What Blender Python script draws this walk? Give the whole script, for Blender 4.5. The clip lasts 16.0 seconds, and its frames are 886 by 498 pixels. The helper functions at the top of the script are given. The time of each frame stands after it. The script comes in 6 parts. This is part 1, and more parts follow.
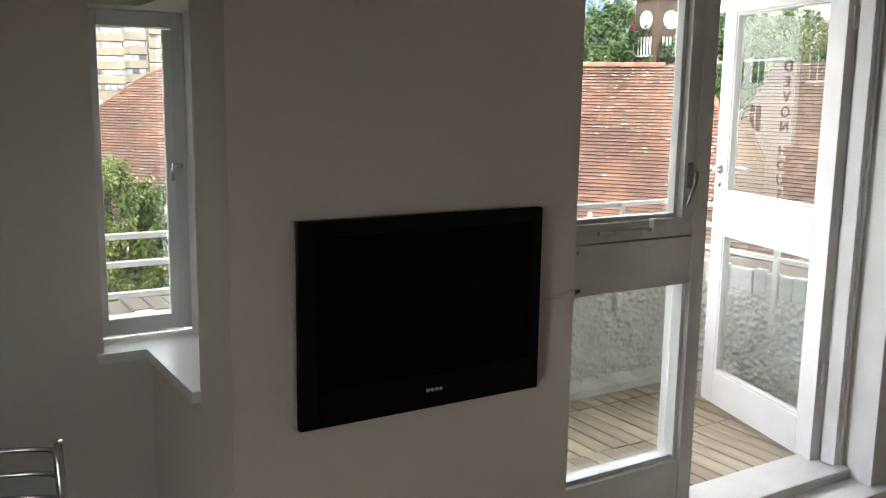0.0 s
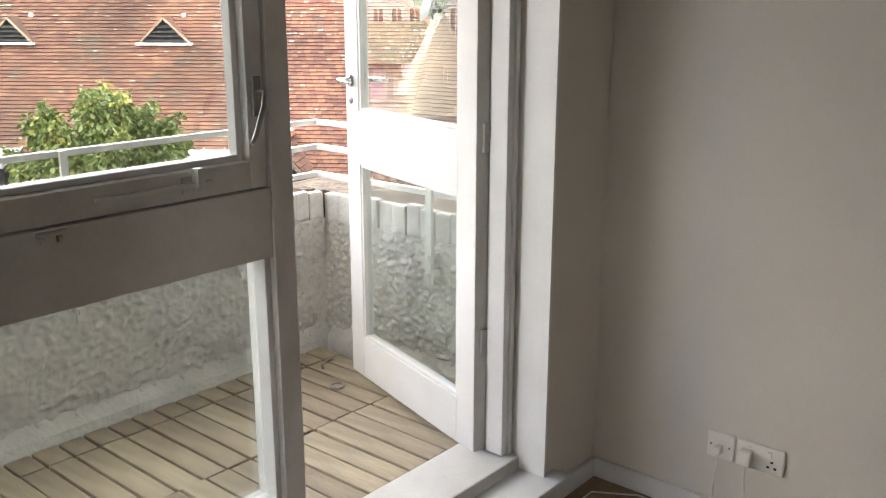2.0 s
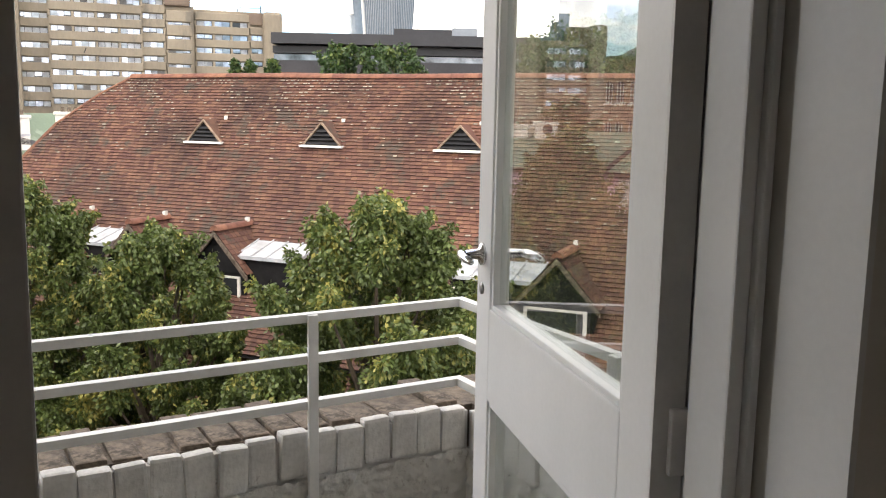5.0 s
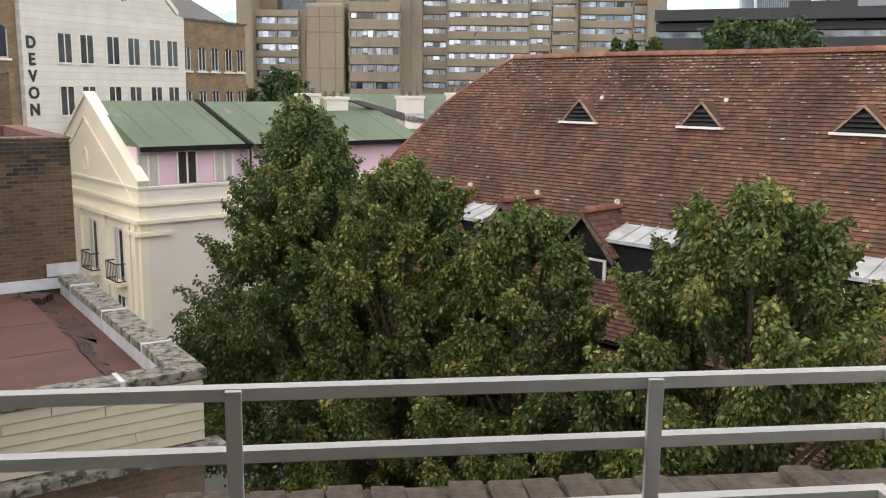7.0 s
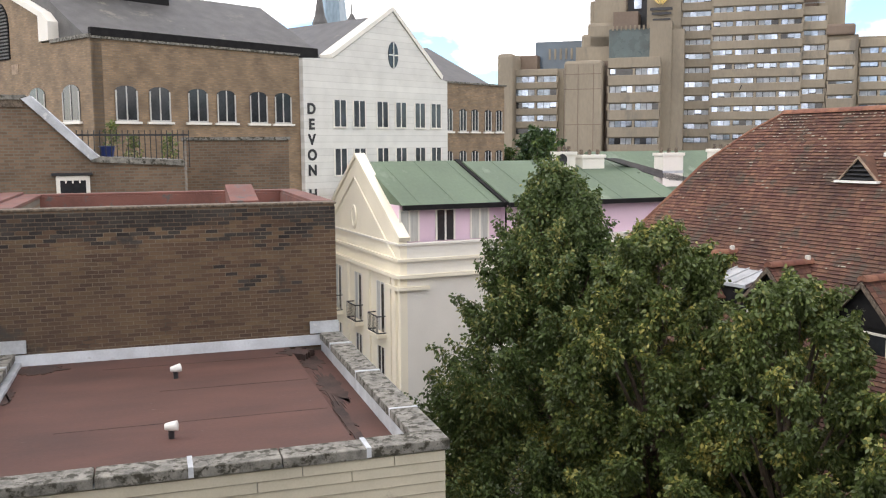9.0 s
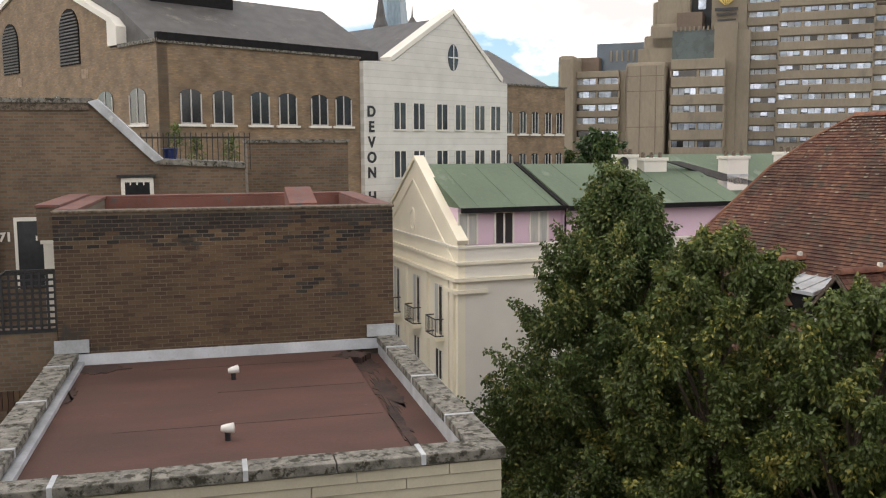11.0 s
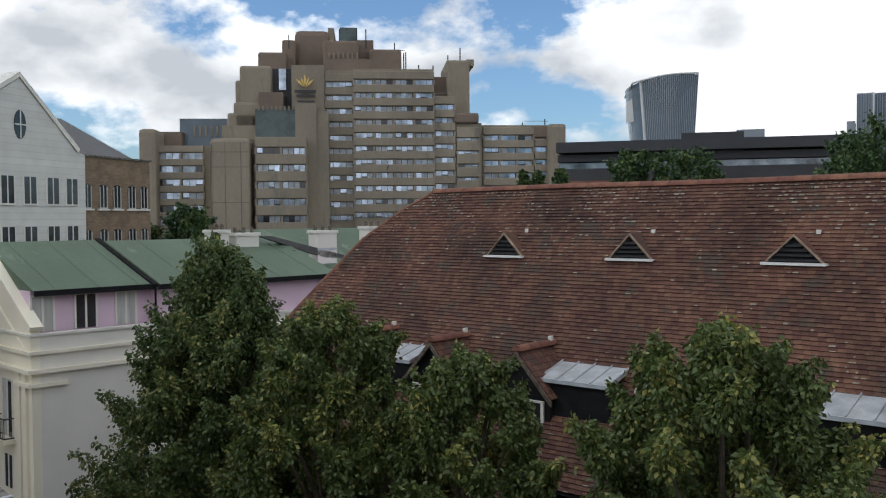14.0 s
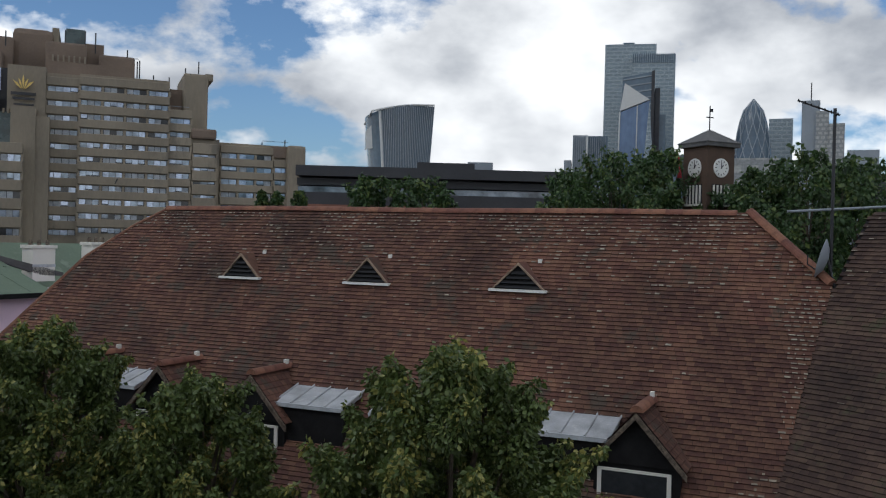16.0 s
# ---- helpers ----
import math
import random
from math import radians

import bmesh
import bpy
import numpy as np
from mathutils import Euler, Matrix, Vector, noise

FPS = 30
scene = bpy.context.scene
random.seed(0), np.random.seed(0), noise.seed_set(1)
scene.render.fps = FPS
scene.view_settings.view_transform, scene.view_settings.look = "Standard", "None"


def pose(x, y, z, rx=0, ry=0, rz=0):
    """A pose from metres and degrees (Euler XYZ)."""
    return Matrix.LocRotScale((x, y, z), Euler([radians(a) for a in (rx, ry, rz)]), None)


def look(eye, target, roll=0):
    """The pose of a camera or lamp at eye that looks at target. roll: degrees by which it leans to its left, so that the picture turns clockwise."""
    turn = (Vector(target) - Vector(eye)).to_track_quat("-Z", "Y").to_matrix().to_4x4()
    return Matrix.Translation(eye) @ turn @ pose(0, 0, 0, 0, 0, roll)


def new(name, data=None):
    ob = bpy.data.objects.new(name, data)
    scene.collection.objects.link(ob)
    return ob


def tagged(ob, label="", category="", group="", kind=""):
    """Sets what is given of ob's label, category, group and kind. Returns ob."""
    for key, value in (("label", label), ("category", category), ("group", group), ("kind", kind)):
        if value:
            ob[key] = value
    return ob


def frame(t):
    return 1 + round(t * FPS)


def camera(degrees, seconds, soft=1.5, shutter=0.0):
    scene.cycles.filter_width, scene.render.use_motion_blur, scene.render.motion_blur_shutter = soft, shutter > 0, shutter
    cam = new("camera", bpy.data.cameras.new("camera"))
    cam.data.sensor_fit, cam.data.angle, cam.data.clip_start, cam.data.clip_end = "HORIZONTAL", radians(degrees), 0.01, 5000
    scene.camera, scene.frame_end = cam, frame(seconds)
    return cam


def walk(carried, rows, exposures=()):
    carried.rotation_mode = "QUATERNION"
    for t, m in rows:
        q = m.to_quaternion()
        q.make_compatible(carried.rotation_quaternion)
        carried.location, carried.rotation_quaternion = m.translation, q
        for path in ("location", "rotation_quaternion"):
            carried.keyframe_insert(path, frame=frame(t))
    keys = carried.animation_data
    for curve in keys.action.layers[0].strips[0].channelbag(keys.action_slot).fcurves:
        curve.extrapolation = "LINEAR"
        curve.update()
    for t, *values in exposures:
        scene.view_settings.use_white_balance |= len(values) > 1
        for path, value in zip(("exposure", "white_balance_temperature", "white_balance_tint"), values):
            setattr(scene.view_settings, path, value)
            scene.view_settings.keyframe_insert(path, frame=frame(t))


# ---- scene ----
cam = camera(52.2, 16.0, soft=1.15)
METRES, EYE, TILT, LEAN, TURN = 5.2, 1.52, 0.0, 0.0, -32.1
ROWS = [
    (0.0, 0.0, 0.0, 0.0, 0.15, -9.52, -0.9),
    (0.5, 0.0254, 0.0455, -0.0032, -3.51, -10.48, -0.31),
    (1.0, 0.0524, 0.095, -0.0051, -10.32, -11.31, -0.66),
    (1.5, 0.0817, 0.1545, -0.0078, -16.26, -13.87, 0.26),
    (2.0, 0.1216, 0.2005, -0.0111, -17.64, -14.99, -0.05),
    (2.5, 0.1603, 0.2431, -0.009, -16.56, -14.36, -1.43),
    (3.0, 0.1858, 0.2932, -0.0088, -16.32, -13.6, -1.57),
    (5.5, 0.2637, 0.5081, -0.0036, 11.12, -8.83, -1.18),
    (6.0, 0.272, 0.5372, -0.0048, 20.72, -10.01, -1.02),
    (6.5, 0.2612, 0.5676, -0.0078, 24.45, -10.94, -0.44),
    (7.0, 0.2343, 0.608, -0.008, 25.21, -10.1, -0.59),
    (7.5, 0.2263, 0.6267, -0.0069, 29.85, -9.7, -0.98),
    (8.0, 0.2107, 0.6602, -0.0005, 36.35, -9.05, -1.27),
    (8.5, 0.2095, 0.6698, 0.0187, 39.58, -6.94, -0.46),
    (11.0, 0.1908, 0.6944, 0.02, 44.99, -6.51, 0.28),
    (11.5, 0.1757, 0.7102, 0.0117, 46.07, -7.49, 0.21),
    (12.0, 0.1454, 0.7373, 0.0098, 40.62, -7.67, 0.65),
    (12.5, 0.1265, 0.7571, 0.0085, 34.68, -7.38, 0.2),
    (13.0, 0.0996, 0.7789, 0.0109, 28.99, -6.01, -0.42),
    (13.5, 0.0768, 0.793, 0.0133, 24.07, -3.66, -0.5),
    (14.0, 0.057, 0.7994, 0.0166, 19.25, -1.92, 0.41),
    (14.5, 0.0498, 0.8004, 0.0162, 15.57, -1.36, -0.06),
    (15.0, 0.0502, 0.803, 0.0175, 11.64, -0.67, -0.86),
    (15.5, 0.0479, 0.8044, 0.0178, 6.99, -0.18, -1.39),
    (16.0, 0.0482, 0.8003, 0.0172, 2.73, -0.33, -1.47),
]
walk(cam, [(t, pose(0, 0, EYE, TILT, LEAN, TURN) @ pose(METRES * x, METRES * y, METRES * z, 90 + pitch, roll, yaw)) for t, x, y, z, yaw, pitch, roll in ROWS],
     exposures=[(0.0, 1.5, 7000, 13), (0.5, 1.48, 7100, 13), (1.0, 1.65, 7300, 13), (1.5, 1.7, 7300, 13), (2.0, 1.4, 7400, 14), (2.5, 1.15, 7400, 14.5), (3.0, 1.05, 7400, 15), (5.5, -0.25, 7450, 15), (6.2, -0.52, 7400, 15), (7.0, -0.72, 7350, 15), (8.5, -0.55, 6950, 15), (11.0, -1.1, 7400, 14), (11.5, -0.74, 7200, 13.5), (12.0, -0.42, 6900, 13), (12.5, -0.75, 6900, 12), (13.0, -0.95, 6700, 11), (13.5, -1.15, 6500, 10), (14.0, -1.78, 6350, 9.5), (14.5, -2.25, 6200, 9), (15.0, -2.4, 6200, 9), (16.0, -2.2, 6200, 10)])

# ---- sky and sun ----
world = bpy.data.worlds.new("sky")
scene.world = world
world.use_nodes = True
wn, wl = world.node_tree.nodes, world.node_tree.links
wn.clear()
sky = wn.new("ShaderNodeTexSky")
sky.sky_type, sky.sun_disc = "NISHITA", False
sky.sun_elevation, sky.sun_rotation = radians(45), radians(-96)
gen = wn.new("ShaderNodeTexCoord")
wmap = wn.new("ShaderNodeMapping")
wmap.inputs["Scale"].default_value = (1.0, 1.0, 1.7)
wmap.inputs["Location"].default_value = (0.35, 0.2, 0.1)
cl = wn.new("ShaderNodeTexNoise")
cl.inputs["Scale"].default_value, cl.inputs["Detail"].default_value, cl.inputs["Roughness"].default_value = 3.6, 10.0, 0.56
cover = wn.new("ShaderNodeValToRGB")
cover.color_ramp.elements[0].position, cover.color_ramp.elements[1].position = 0.44, 0.5
shade = wn.new("ShaderNodeTexNoise")
shade.inputs["Scale"].default_value, shade.inputs["Detail"].default_value = 4.5, 8.0
tone = wn.new("ShaderNodeValToRGB")
tone.color_ramp.elements[0].position, tone.color_ramp.elements[1].position = 0.36, 0.6
tone.color_ramp.elements[0].color, tone.color_ramp.elements[1].color = (20.0, 21.0, 22.5, 1), (52, 52, 51, 1)
blend = wn.new("ShaderNodeMixRGB")
lift = wn.new("ShaderNodeMixRGB")
lift.blend_type, lift.inputs["Fac"].default_value, lift.inputs["Color2"].default_value = "MULTIPLY", 1.0, (3.0, 3.8, 4.6, 1)
back = wn.new("ShaderNodeBackground")
back.inputs["Strength"].default_value = 0.1
wout = wn.new("ShaderNodeOutputWorld")
for a, b in ((gen.outputs["Generated"], wmap.inputs["Vector"]), (wmap.outputs["Vector"], cl.inputs["Vector"]), (wmap.outputs["Vector"], shade.inputs["Vector"]),
             (cl.outputs["Fac"], cover.inputs["Fac"]), (shade.outputs["Fac"], tone.inputs["Fac"]), (cover.outputs["Color"], blend.inputs["Fac"]),
             (sky.outputs["Color"], lift.inputs["Color1"]), (lift.outputs["Color"], blend.inputs["Color1"]), (tone.outputs["Color"], blend.inputs["Color2"]), (blend.outputs["Color"], back.inputs["Color"]),
             (back.outputs["Background"], wout.inputs["Surface"])):
    wl.new(a, b)
sun = new("sun", bpy.data.lights.new("sun", "SUN"))
sun.data.energy, sun.data.angle, sun.data.color = 0.9, radians(12), (1.0, 0.96, 0.9)
sun.matrix_world = look((-20, -2, 20), (0, 0, 0))
# ---- small builders ----


def bm_box(bm, x0, x1, y0, y1, z0, z1, bevel=0.0):
    vs = [bm.verts.new((x, y, z)) for x in (x0, x1) for y in (y0, y1) for z in (z0, z1)]
    fs = [bm.faces.new([vs[i] for i in q]) for q in ((0, 1, 3, 2), (4, 6, 7, 5), (0, 4, 5, 1), (2, 3, 7, 6), (0, 2, 6, 4), (1, 5, 7, 3))]
    if bevel:
        edges = list({e for f in fs for e in f.edges})
        bmesh.ops.bevel(bm, geom=edges, offset=bevel, segments=2, affect="EDGES", profile=0.6)
    return bm


def boxes(*bs, bevel=0.0):
    bm = bmesh.new()
    for b in bs:
        bm_box(bm, *b, bevel=bevel)
    return bm


def prism(points, z0, z1, axis="z"):
    """An outline, drawn out from z0 to z1 along an axis. For y: points are (x, z); for x: (y, z)."""
    bm = bmesh.new()
    put = {"z": lambda a, b, c: (a, b, c), "y": lambda a, b, c: (a, c, b), "x": lambda a, b, c: (c, a, b)}[axis]
    lo = [bm.verts.new(put(a, b, z0)) for a, b in points]
    hi = [bm.verts.new(put(a, b, z1)) for a, b in points]
    n = len(points)
    bm.faces.new(lo[::-1])
    bm.faces.new(hi)
    for i in range(n):
        bm.faces.new((lo[i], lo[(i + 1) % n], hi[(i + 1) % n], hi[i]))
    bmesh.ops.recalc_face_normals(bm, faces=bm.faces)
    return bm


def tube(path, radius, sides=10, closed=False, bm=None):
    """A round bar along a line of points."""
    bm = bm or bmesh.new()
    pts = [Vector(p) for p in path]
    radii = radius if isinstance(radius, (list, tuple)) else [radius] * len(pts)
    rings = []
    for i, p in enumerate(pts):
        a, b = pts[max(i - 1, 0)], pts[min(i + 1, len(pts) - 1)]
        q = (b - a).to_track_quat("Z", "Y")
        rings.append([bm.verts.new(p + q @ Vector((radii[i] * math.cos(k * math.tau / sides), radii[i] * math.sin(k * math.tau / sides), 0))) for k in range(sides)])
    for r0, r1 in zip(rings, rings[1:]):
        for k in range(sides):
            bm.faces.new((r0[k], r0[(k + 1) % sides], r1[(k + 1) % sides], r1[k]))
    bm.faces.new(rings[0][::-1])
    bm.faces.new(rings[-1])
    return bm


def lathe(profile, sides=20, centre=(0, 0)):
    """A turned shape from (radius, z) pairs."""
    bm = bmesh.new()
    rings = [[bm.verts.new((centre[0] + r * math.cos(k * math.tau / sides), centre[1] + r * math.sin(k * math.tau / sides), z)) for k in range(sides)] for r, z in profile]
    for r0, r1 in zip(rings, rings[1:]):
        for k in range(sides):
            bm.faces.new((r0[k], r0[(k + 1) % sides], r1[(k + 1) % sides], r1[k]))
    bm.faces.new(rings[0][::-1])
    bm.faces.new(rings[-1])
    bmesh.ops.recalc_face_normals(bm, faces=bm.faces)
    return bm


def mesh_of(name, bm, material, smooth=False):
    me = bpy.data.meshes.new(name)
    bm.to_mesh(me)
    bm.free()
    me.materials.append(material)
    if smooth:
        for f in me.polygons:
            f.use_smooth = True
    return me


def part(name, bm, material, parent=None, label="", smooth=False, kind=""):
    ob = new(name, mesh_of(name, bm, material, smooth))
    if parent:
        ob.parent = parent
    return tagged(ob, label=label, kind=kind)


def thing(name, label, category, m=None, group="", kind="", scale=None):
    ob = new(name)
    ob.empty_display_size = 0.1
    if m is not None:
        ob.matrix_world = m
    if scale:
        ob.scale = (scale, scale, scale)
    return tagged(ob, label, category, group, kind)


def wall(name, bm, material, label, category="wall"):
    return tagged(part(name, bm, material), label, category, kind="structure")


def quads(name, verts, faces, material, parent=None, label="", kind=""):
    me = bpy.data.meshes.new(name)
    me.from_pydata(verts, [], faces)
    me.materials.append(material)
    me.update()
    ob = new(name, me)
    if parent:
        ob.parent = parent
    return tagged(ob, label=label, kind=kind)


# ---- materials ----


def mat(name, base, rough=0.6, dark=0.75, light=1.12, scale=6.0, fine=60.0, bump=0.15, metal=0.0, stain=None, stain_at=0.62, stain_scale=2.0,
        vary=0.0, island=False, stretch=(1, 1, 1), spec=0.5, dist=0.01):
    """A painted, stony or woody surface: coarse and fine variation, stains, relief; vary: piece by piece."""
    m = bpy.data.materials.new(name)
    m.use_nodes = True
    n, l = m.node_tree.nodes, m.node_tree.links
    b = n["Principled BSDF"]
    b.inputs["Metallic"].default_value = metal
    b.inputs["Specular IOR Level"].default_value = spec
    co = n.new("ShaderNodeTexCoord")
    mp = n.new("ShaderNodeMapping")
    mp.inputs["Scale"].default_value = stretch
    l.new(co.outputs["Object"], mp.inputs["Vector"])
    coarse = n.new("ShaderNodeTexNoise")
    coarse.inputs["Scale"].default_value, coarse.inputs["Detail"].default_value = scale, 6.0
    grain = n.new("ShaderNodeTexNoise")
    grain.inputs["Scale"].default_value, grain.inputs["Detail"].default_value = fine, 4.0
    for t in (coarse, grain):
        l.new(mp.outputs["Vector"], t.inputs["Vector"])
    ramp = n.new("ShaderNodeValToRGB")
    ramp.color_ramp.elements[0].position, ramp.color_ramp.elements[1].position = 0.3, 0.7
    ramp.color_ramp.elements[0].color = (*[c * dark for c in base], 1)
    ramp.color_ramp.elements[1].color = (*[min(c * light, 0.9) for c in base], 1)
    add = n.new("ShaderNodeMath")
    add.operation = "MULTIPLY_ADD"
    add.inputs[1].default_value, add.inputs[2].default_value = 0.35, -0.175
    l.new(grain.outputs["Fac"], add.inputs[0])
    both = n.new("ShaderNodeMath")
    l.new(coarse.outputs["Fac"], both.inputs[0])
    l.new(add.outputs["Value"], both.inputs[1])
    l.new(both.outputs["Value"], ramp.inputs["Fac"])
    colour = ramp.outputs["Color"]
    if vary:
        rnd = n.new("ShaderNodeNewGeometry").outputs["Random Per Island"] if island else n.new("ShaderNodeObjectInfo").outputs["Random"]
        rr = n.new("ShaderNodeMapRange")
        rr.inputs["To Min"].default_value, rr.inputs["To Max"].default_value = 1 - vary, 1 + vary
        l.new(rnd, rr.inputs["Value"])
        hs = n.new("ShaderNodeHueSaturation")
        l.new(rr.outputs["Result"], hs.inputs["Value"])
        hr = n.new("ShaderNodeMapRange")
        hr.inputs["To Min"].default_value, hr.inputs["To Max"].default_value = 0.5 - 0.03 * vary, 0.5 + 0.04 * vary
        l.new(rnd, hr.inputs["Value"])
        l.new(hr.outputs["Result"], hs.inputs["Hue"])
        l.new(colour, hs.inputs["Color"])
        colour = hs.outputs["Color"]
    if stain:
        sn = n.new("ShaderNodeTexNoise")
        sn.inputs["Scale"].default_value, sn.inputs["Detail"].default_value, sn.inputs["Roughness"].default_value = stain_scale, 8.0, 0.7
        l.new(mp.outputs["Vector"], sn.inputs["Vector"])
        sr = n.new("ShaderNodeValToRGB")
        sr.color_ramp.elements[0].position, sr.color_ramp.elements[1].position = stain_at, stain_at + 0.08
        l.new(sn.outputs["Fac"], sr.inputs["Fac"])
        mx = n.new("ShaderNodeMixRGB")
        mx.inputs["Color2"].default_value = (*stain, 1)
        l.new(sr.outputs["Color"], mx.inputs["Fac"])
        l.new(colour, mx.inputs["Color1"])
        colour = mx.outputs["Color"]
    l.new(colour, b.inputs["Base Color"])
    rg = n.new("ShaderNodeMapRange")
    rg.inputs["To Min"].default_value, rg.inputs["To Max"].default_value = max(rough - 0.08, 0.02), min(rough + 0.12, 1)
    l.new(coarse.outputs["Fac"], rg.inputs["Value"])
    l.new(rg.outputs["Result"], b.inputs["Roughness"])
    if bump:
        bp = n.new("ShaderNodeBump")
        bp.inputs["Strength"].default_value, bp.inputs["Distance"].default_value = bump, dist
        l.new(both.outputs["Value"], bp.inputs["Height"])
        l.new(bp.outputs["Normal"], b.inputs["Normal"])
    return m


def glass_mat(name, tint=(0.93, 0.96, 0.95)):
    """Thin clear glazing: clear through, with a sharp gloss."""
    m = bpy.data.materials.new(name)
    m.use_nodes = True
    n, l = m.node_tree.nodes, m.node_tree.links
    n.clear()
    tr, gl, mx, fr, pw, out = (n.new("ShaderNode" + k) for k in ("BsdfTransparent", "BsdfGlossy", "MixShader", "LayerWeight", "Math", "OutputMaterial"))
    tr.inputs["Color"].default_value = (*tint, 1)
    gl.inputs["Roughness"].default_value = 0.01
    rise = n.new("ShaderNodeMath")
    pw.operation, pw.inputs[1].default_value = "POWER", 4.0
    rise.operation, rise.inputs[1].default_value, rise.inputs[2].default_value = "MULTIPLY_ADD", 0.75, 0.1
    l.new(fr.outputs["Facing"], pw.inputs[0])
    l.new(pw.outputs["Value"], rise.inputs[0])
    l.new(rise.outputs["Value"], mx.inputs["Fac"])
    l.new(tr.outputs["BSDF"], mx.inputs[1])
    l.new(gl.outputs["BSDF"], mx.inputs[2])
    l.new(mx.outputs["Shader"], out.inputs["Surface"])
    return m


def course_mat(name, base, mortar, bw, bh, joint=0.01, axes="XZ", vary=0.2, rough=0.85, dark=0.7, light=1.15):
    """Far masonry: courses too small to pick apart."""
    m = mat(name, base, rough, scale=1.2, fine=20, dark=dark, light=light, bump=0.1)
    n, l = m.node_tree.nodes, m.node_tree.links
    b = n["Principled BSDF"]
    old = b.inputs["Base Color"].links[0].from_socket
    co = n.new("ShaderNodeTexCoord")
    sep, com = n.new("ShaderNodeSeparateXYZ"), n.new("ShaderNodeCombineXYZ")
    l.new(co.outputs["Object"], sep.inputs["Vector"])
    l.new(sep.outputs[axes[0]], com.inputs["X"])
    l.new(sep.outputs[axes[1]], com.inputs["Y"])
    bt = n.new("ShaderNodeTexBrick")
    bt.inputs["Scale"].default_value, bt.inputs["Brick Width"].default_value, bt.inputs["Row Height"].default_value = 1.0, bw, bh
    bt.inputs["Mortar Size"].default_value = joint
    bt.inputs["Color1"].default_value, bt.inputs["Color2"].default_value, bt.inputs["Mortar"].default_value = (1 - vary,) * 3 + (1,), (1 + vary,) * 3 + (1,), (*[mo / ba for mo, ba in zip(mortar, base)], 1)
    l.new(com.outputs["Vector"], bt.inputs["Vector"])
    mx = n.new("ShaderNodeMixRGB")
    mx.blend_type = "MULTIPLY"
    mx.inputs["Fac"].default_value = 1
    l.new(old, mx.inputs["Color1"])
    l.new(bt.outputs["Color"], mx.inputs["Color2"])
    l.new(mx.outputs["Color"], b.inputs["Base Color"])
    return m


M_WALL = mat("wall_paint", (0.65, 0.62, 0.57), 0.7, 0.94, 1.03, 2.0, 140, 0.06)
M_CEIL = mat("ceiling_paint", (0.75, 0.74, 0.71), 0.8, 0.95, 1.03, 2.0, 120, 0.05)
M_GLOSS = mat("white_gloss_paint", (0.7, 0.7, 0.69), 0.35, 0.93, 1.03, 5, 90, 0.05)
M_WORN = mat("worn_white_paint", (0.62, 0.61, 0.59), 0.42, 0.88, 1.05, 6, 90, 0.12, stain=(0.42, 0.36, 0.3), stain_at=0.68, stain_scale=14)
M_RAIL = mat("rail_paint", (0.66, 0.66, 0.64), 0.4, 0.9, 1.03, 7, 120, 0.08, stain=(0.5, 0.46, 0.4), stain_at=0.7, stain_scale=18)
M_CARPET = mat("floor_wood", (0.22, 0.145, 0.09), 0.5, 0.7, 1.2, 8, 80, 0.1, stretch=(1, 8, 1))
M_DECK = mat("deck_wood", (0.36, 0.3, 0.22), 0.8, 0.72, 1.15, 3.5, 30, 0.35, vary=0.16, stain=(0.3, 0.25, 0.18), stain_at=0.63, stain_scale=5, stretch=(6, 1, 1))
# Grey speckle in the colour stands in for shade between the lumps.
M_RENDER = mat("roughcast", (0.6, 0.59, 0.555), 0.9, 0.82, 1.06, 7, 55, 1.0, stain=(0.38, 0.365, 0.325), stain_at=0.59, stain_scale=36, dist=0.02)
M_PBRICK = mat("painted_brick", (0.6, 0.59, 0.565), 0.8, 0.78, 1.1, 9, 70, 0.6, vary=0.1, stain=(0.2, 0.17, 0.13), stain_at=0.62, stain_scale=11)
M_COPE = mat("old_coping", (0.135, 0.105, 0.078), 0.9, 0.45, 1.5, 14, 60, 0.8, stain=(0.055, 0.043, 0.03), stain_at=0.53, stain_scale=11)
M_TV = mat("black_plastic", (0.005, 0.005, 0.006), 0.4, 0.9, 1.1, 8, 200, 0.02, spec=0.08)
M_SCREEN = mat("screen", (0.0025, 0.0025, 0.004), 0.3, 0.95, 1.05, 3, 30, 0.0, spec=0.05)
M_SILVER = mat("silver", (0.55, 0.55, 0.56), 0.35, 0.9, 1.1, 30, 200, 0.02, metal=0.6)
M_CHROME = mat("chrome", (0.7, 0.7, 0.7), 0.18, 0.9, 1.05, 20, 100, 0.02, metal=1.0)
M_STEEL = mat("dull_steel", (0.35, 0.34, 0.32), 0.4, 0.7, 1.1, 30, 150, 0.1, metal=0.9)
M_PLASTIC = mat("white_plastic", (0.78, 0.77, 0.73), 0.35, 0.97, 1.02, 5, 100, 0.02)
M_CORD = mat("cord", (0.7, 0.69, 0.65), 0.5, 0.95, 1.03, 5, 100, 0.02)
M_DARK = mat("dark_gap", (0.02, 0.02, 0.02), 0.7, 0.8, 1.2, 5, 50, 0.05)
M_GLASS = glass_mat("clear_glass")
M_TILE = mat("clay_tile", (0.108, 0.048, 0.032), 0.85, 0.5, 1.5, 0.5, 9, 0.3, vary=0.33, island=True, stain=(0.07, 0.05, 0.036), stain_at=0.55, stain_scale=1.3)
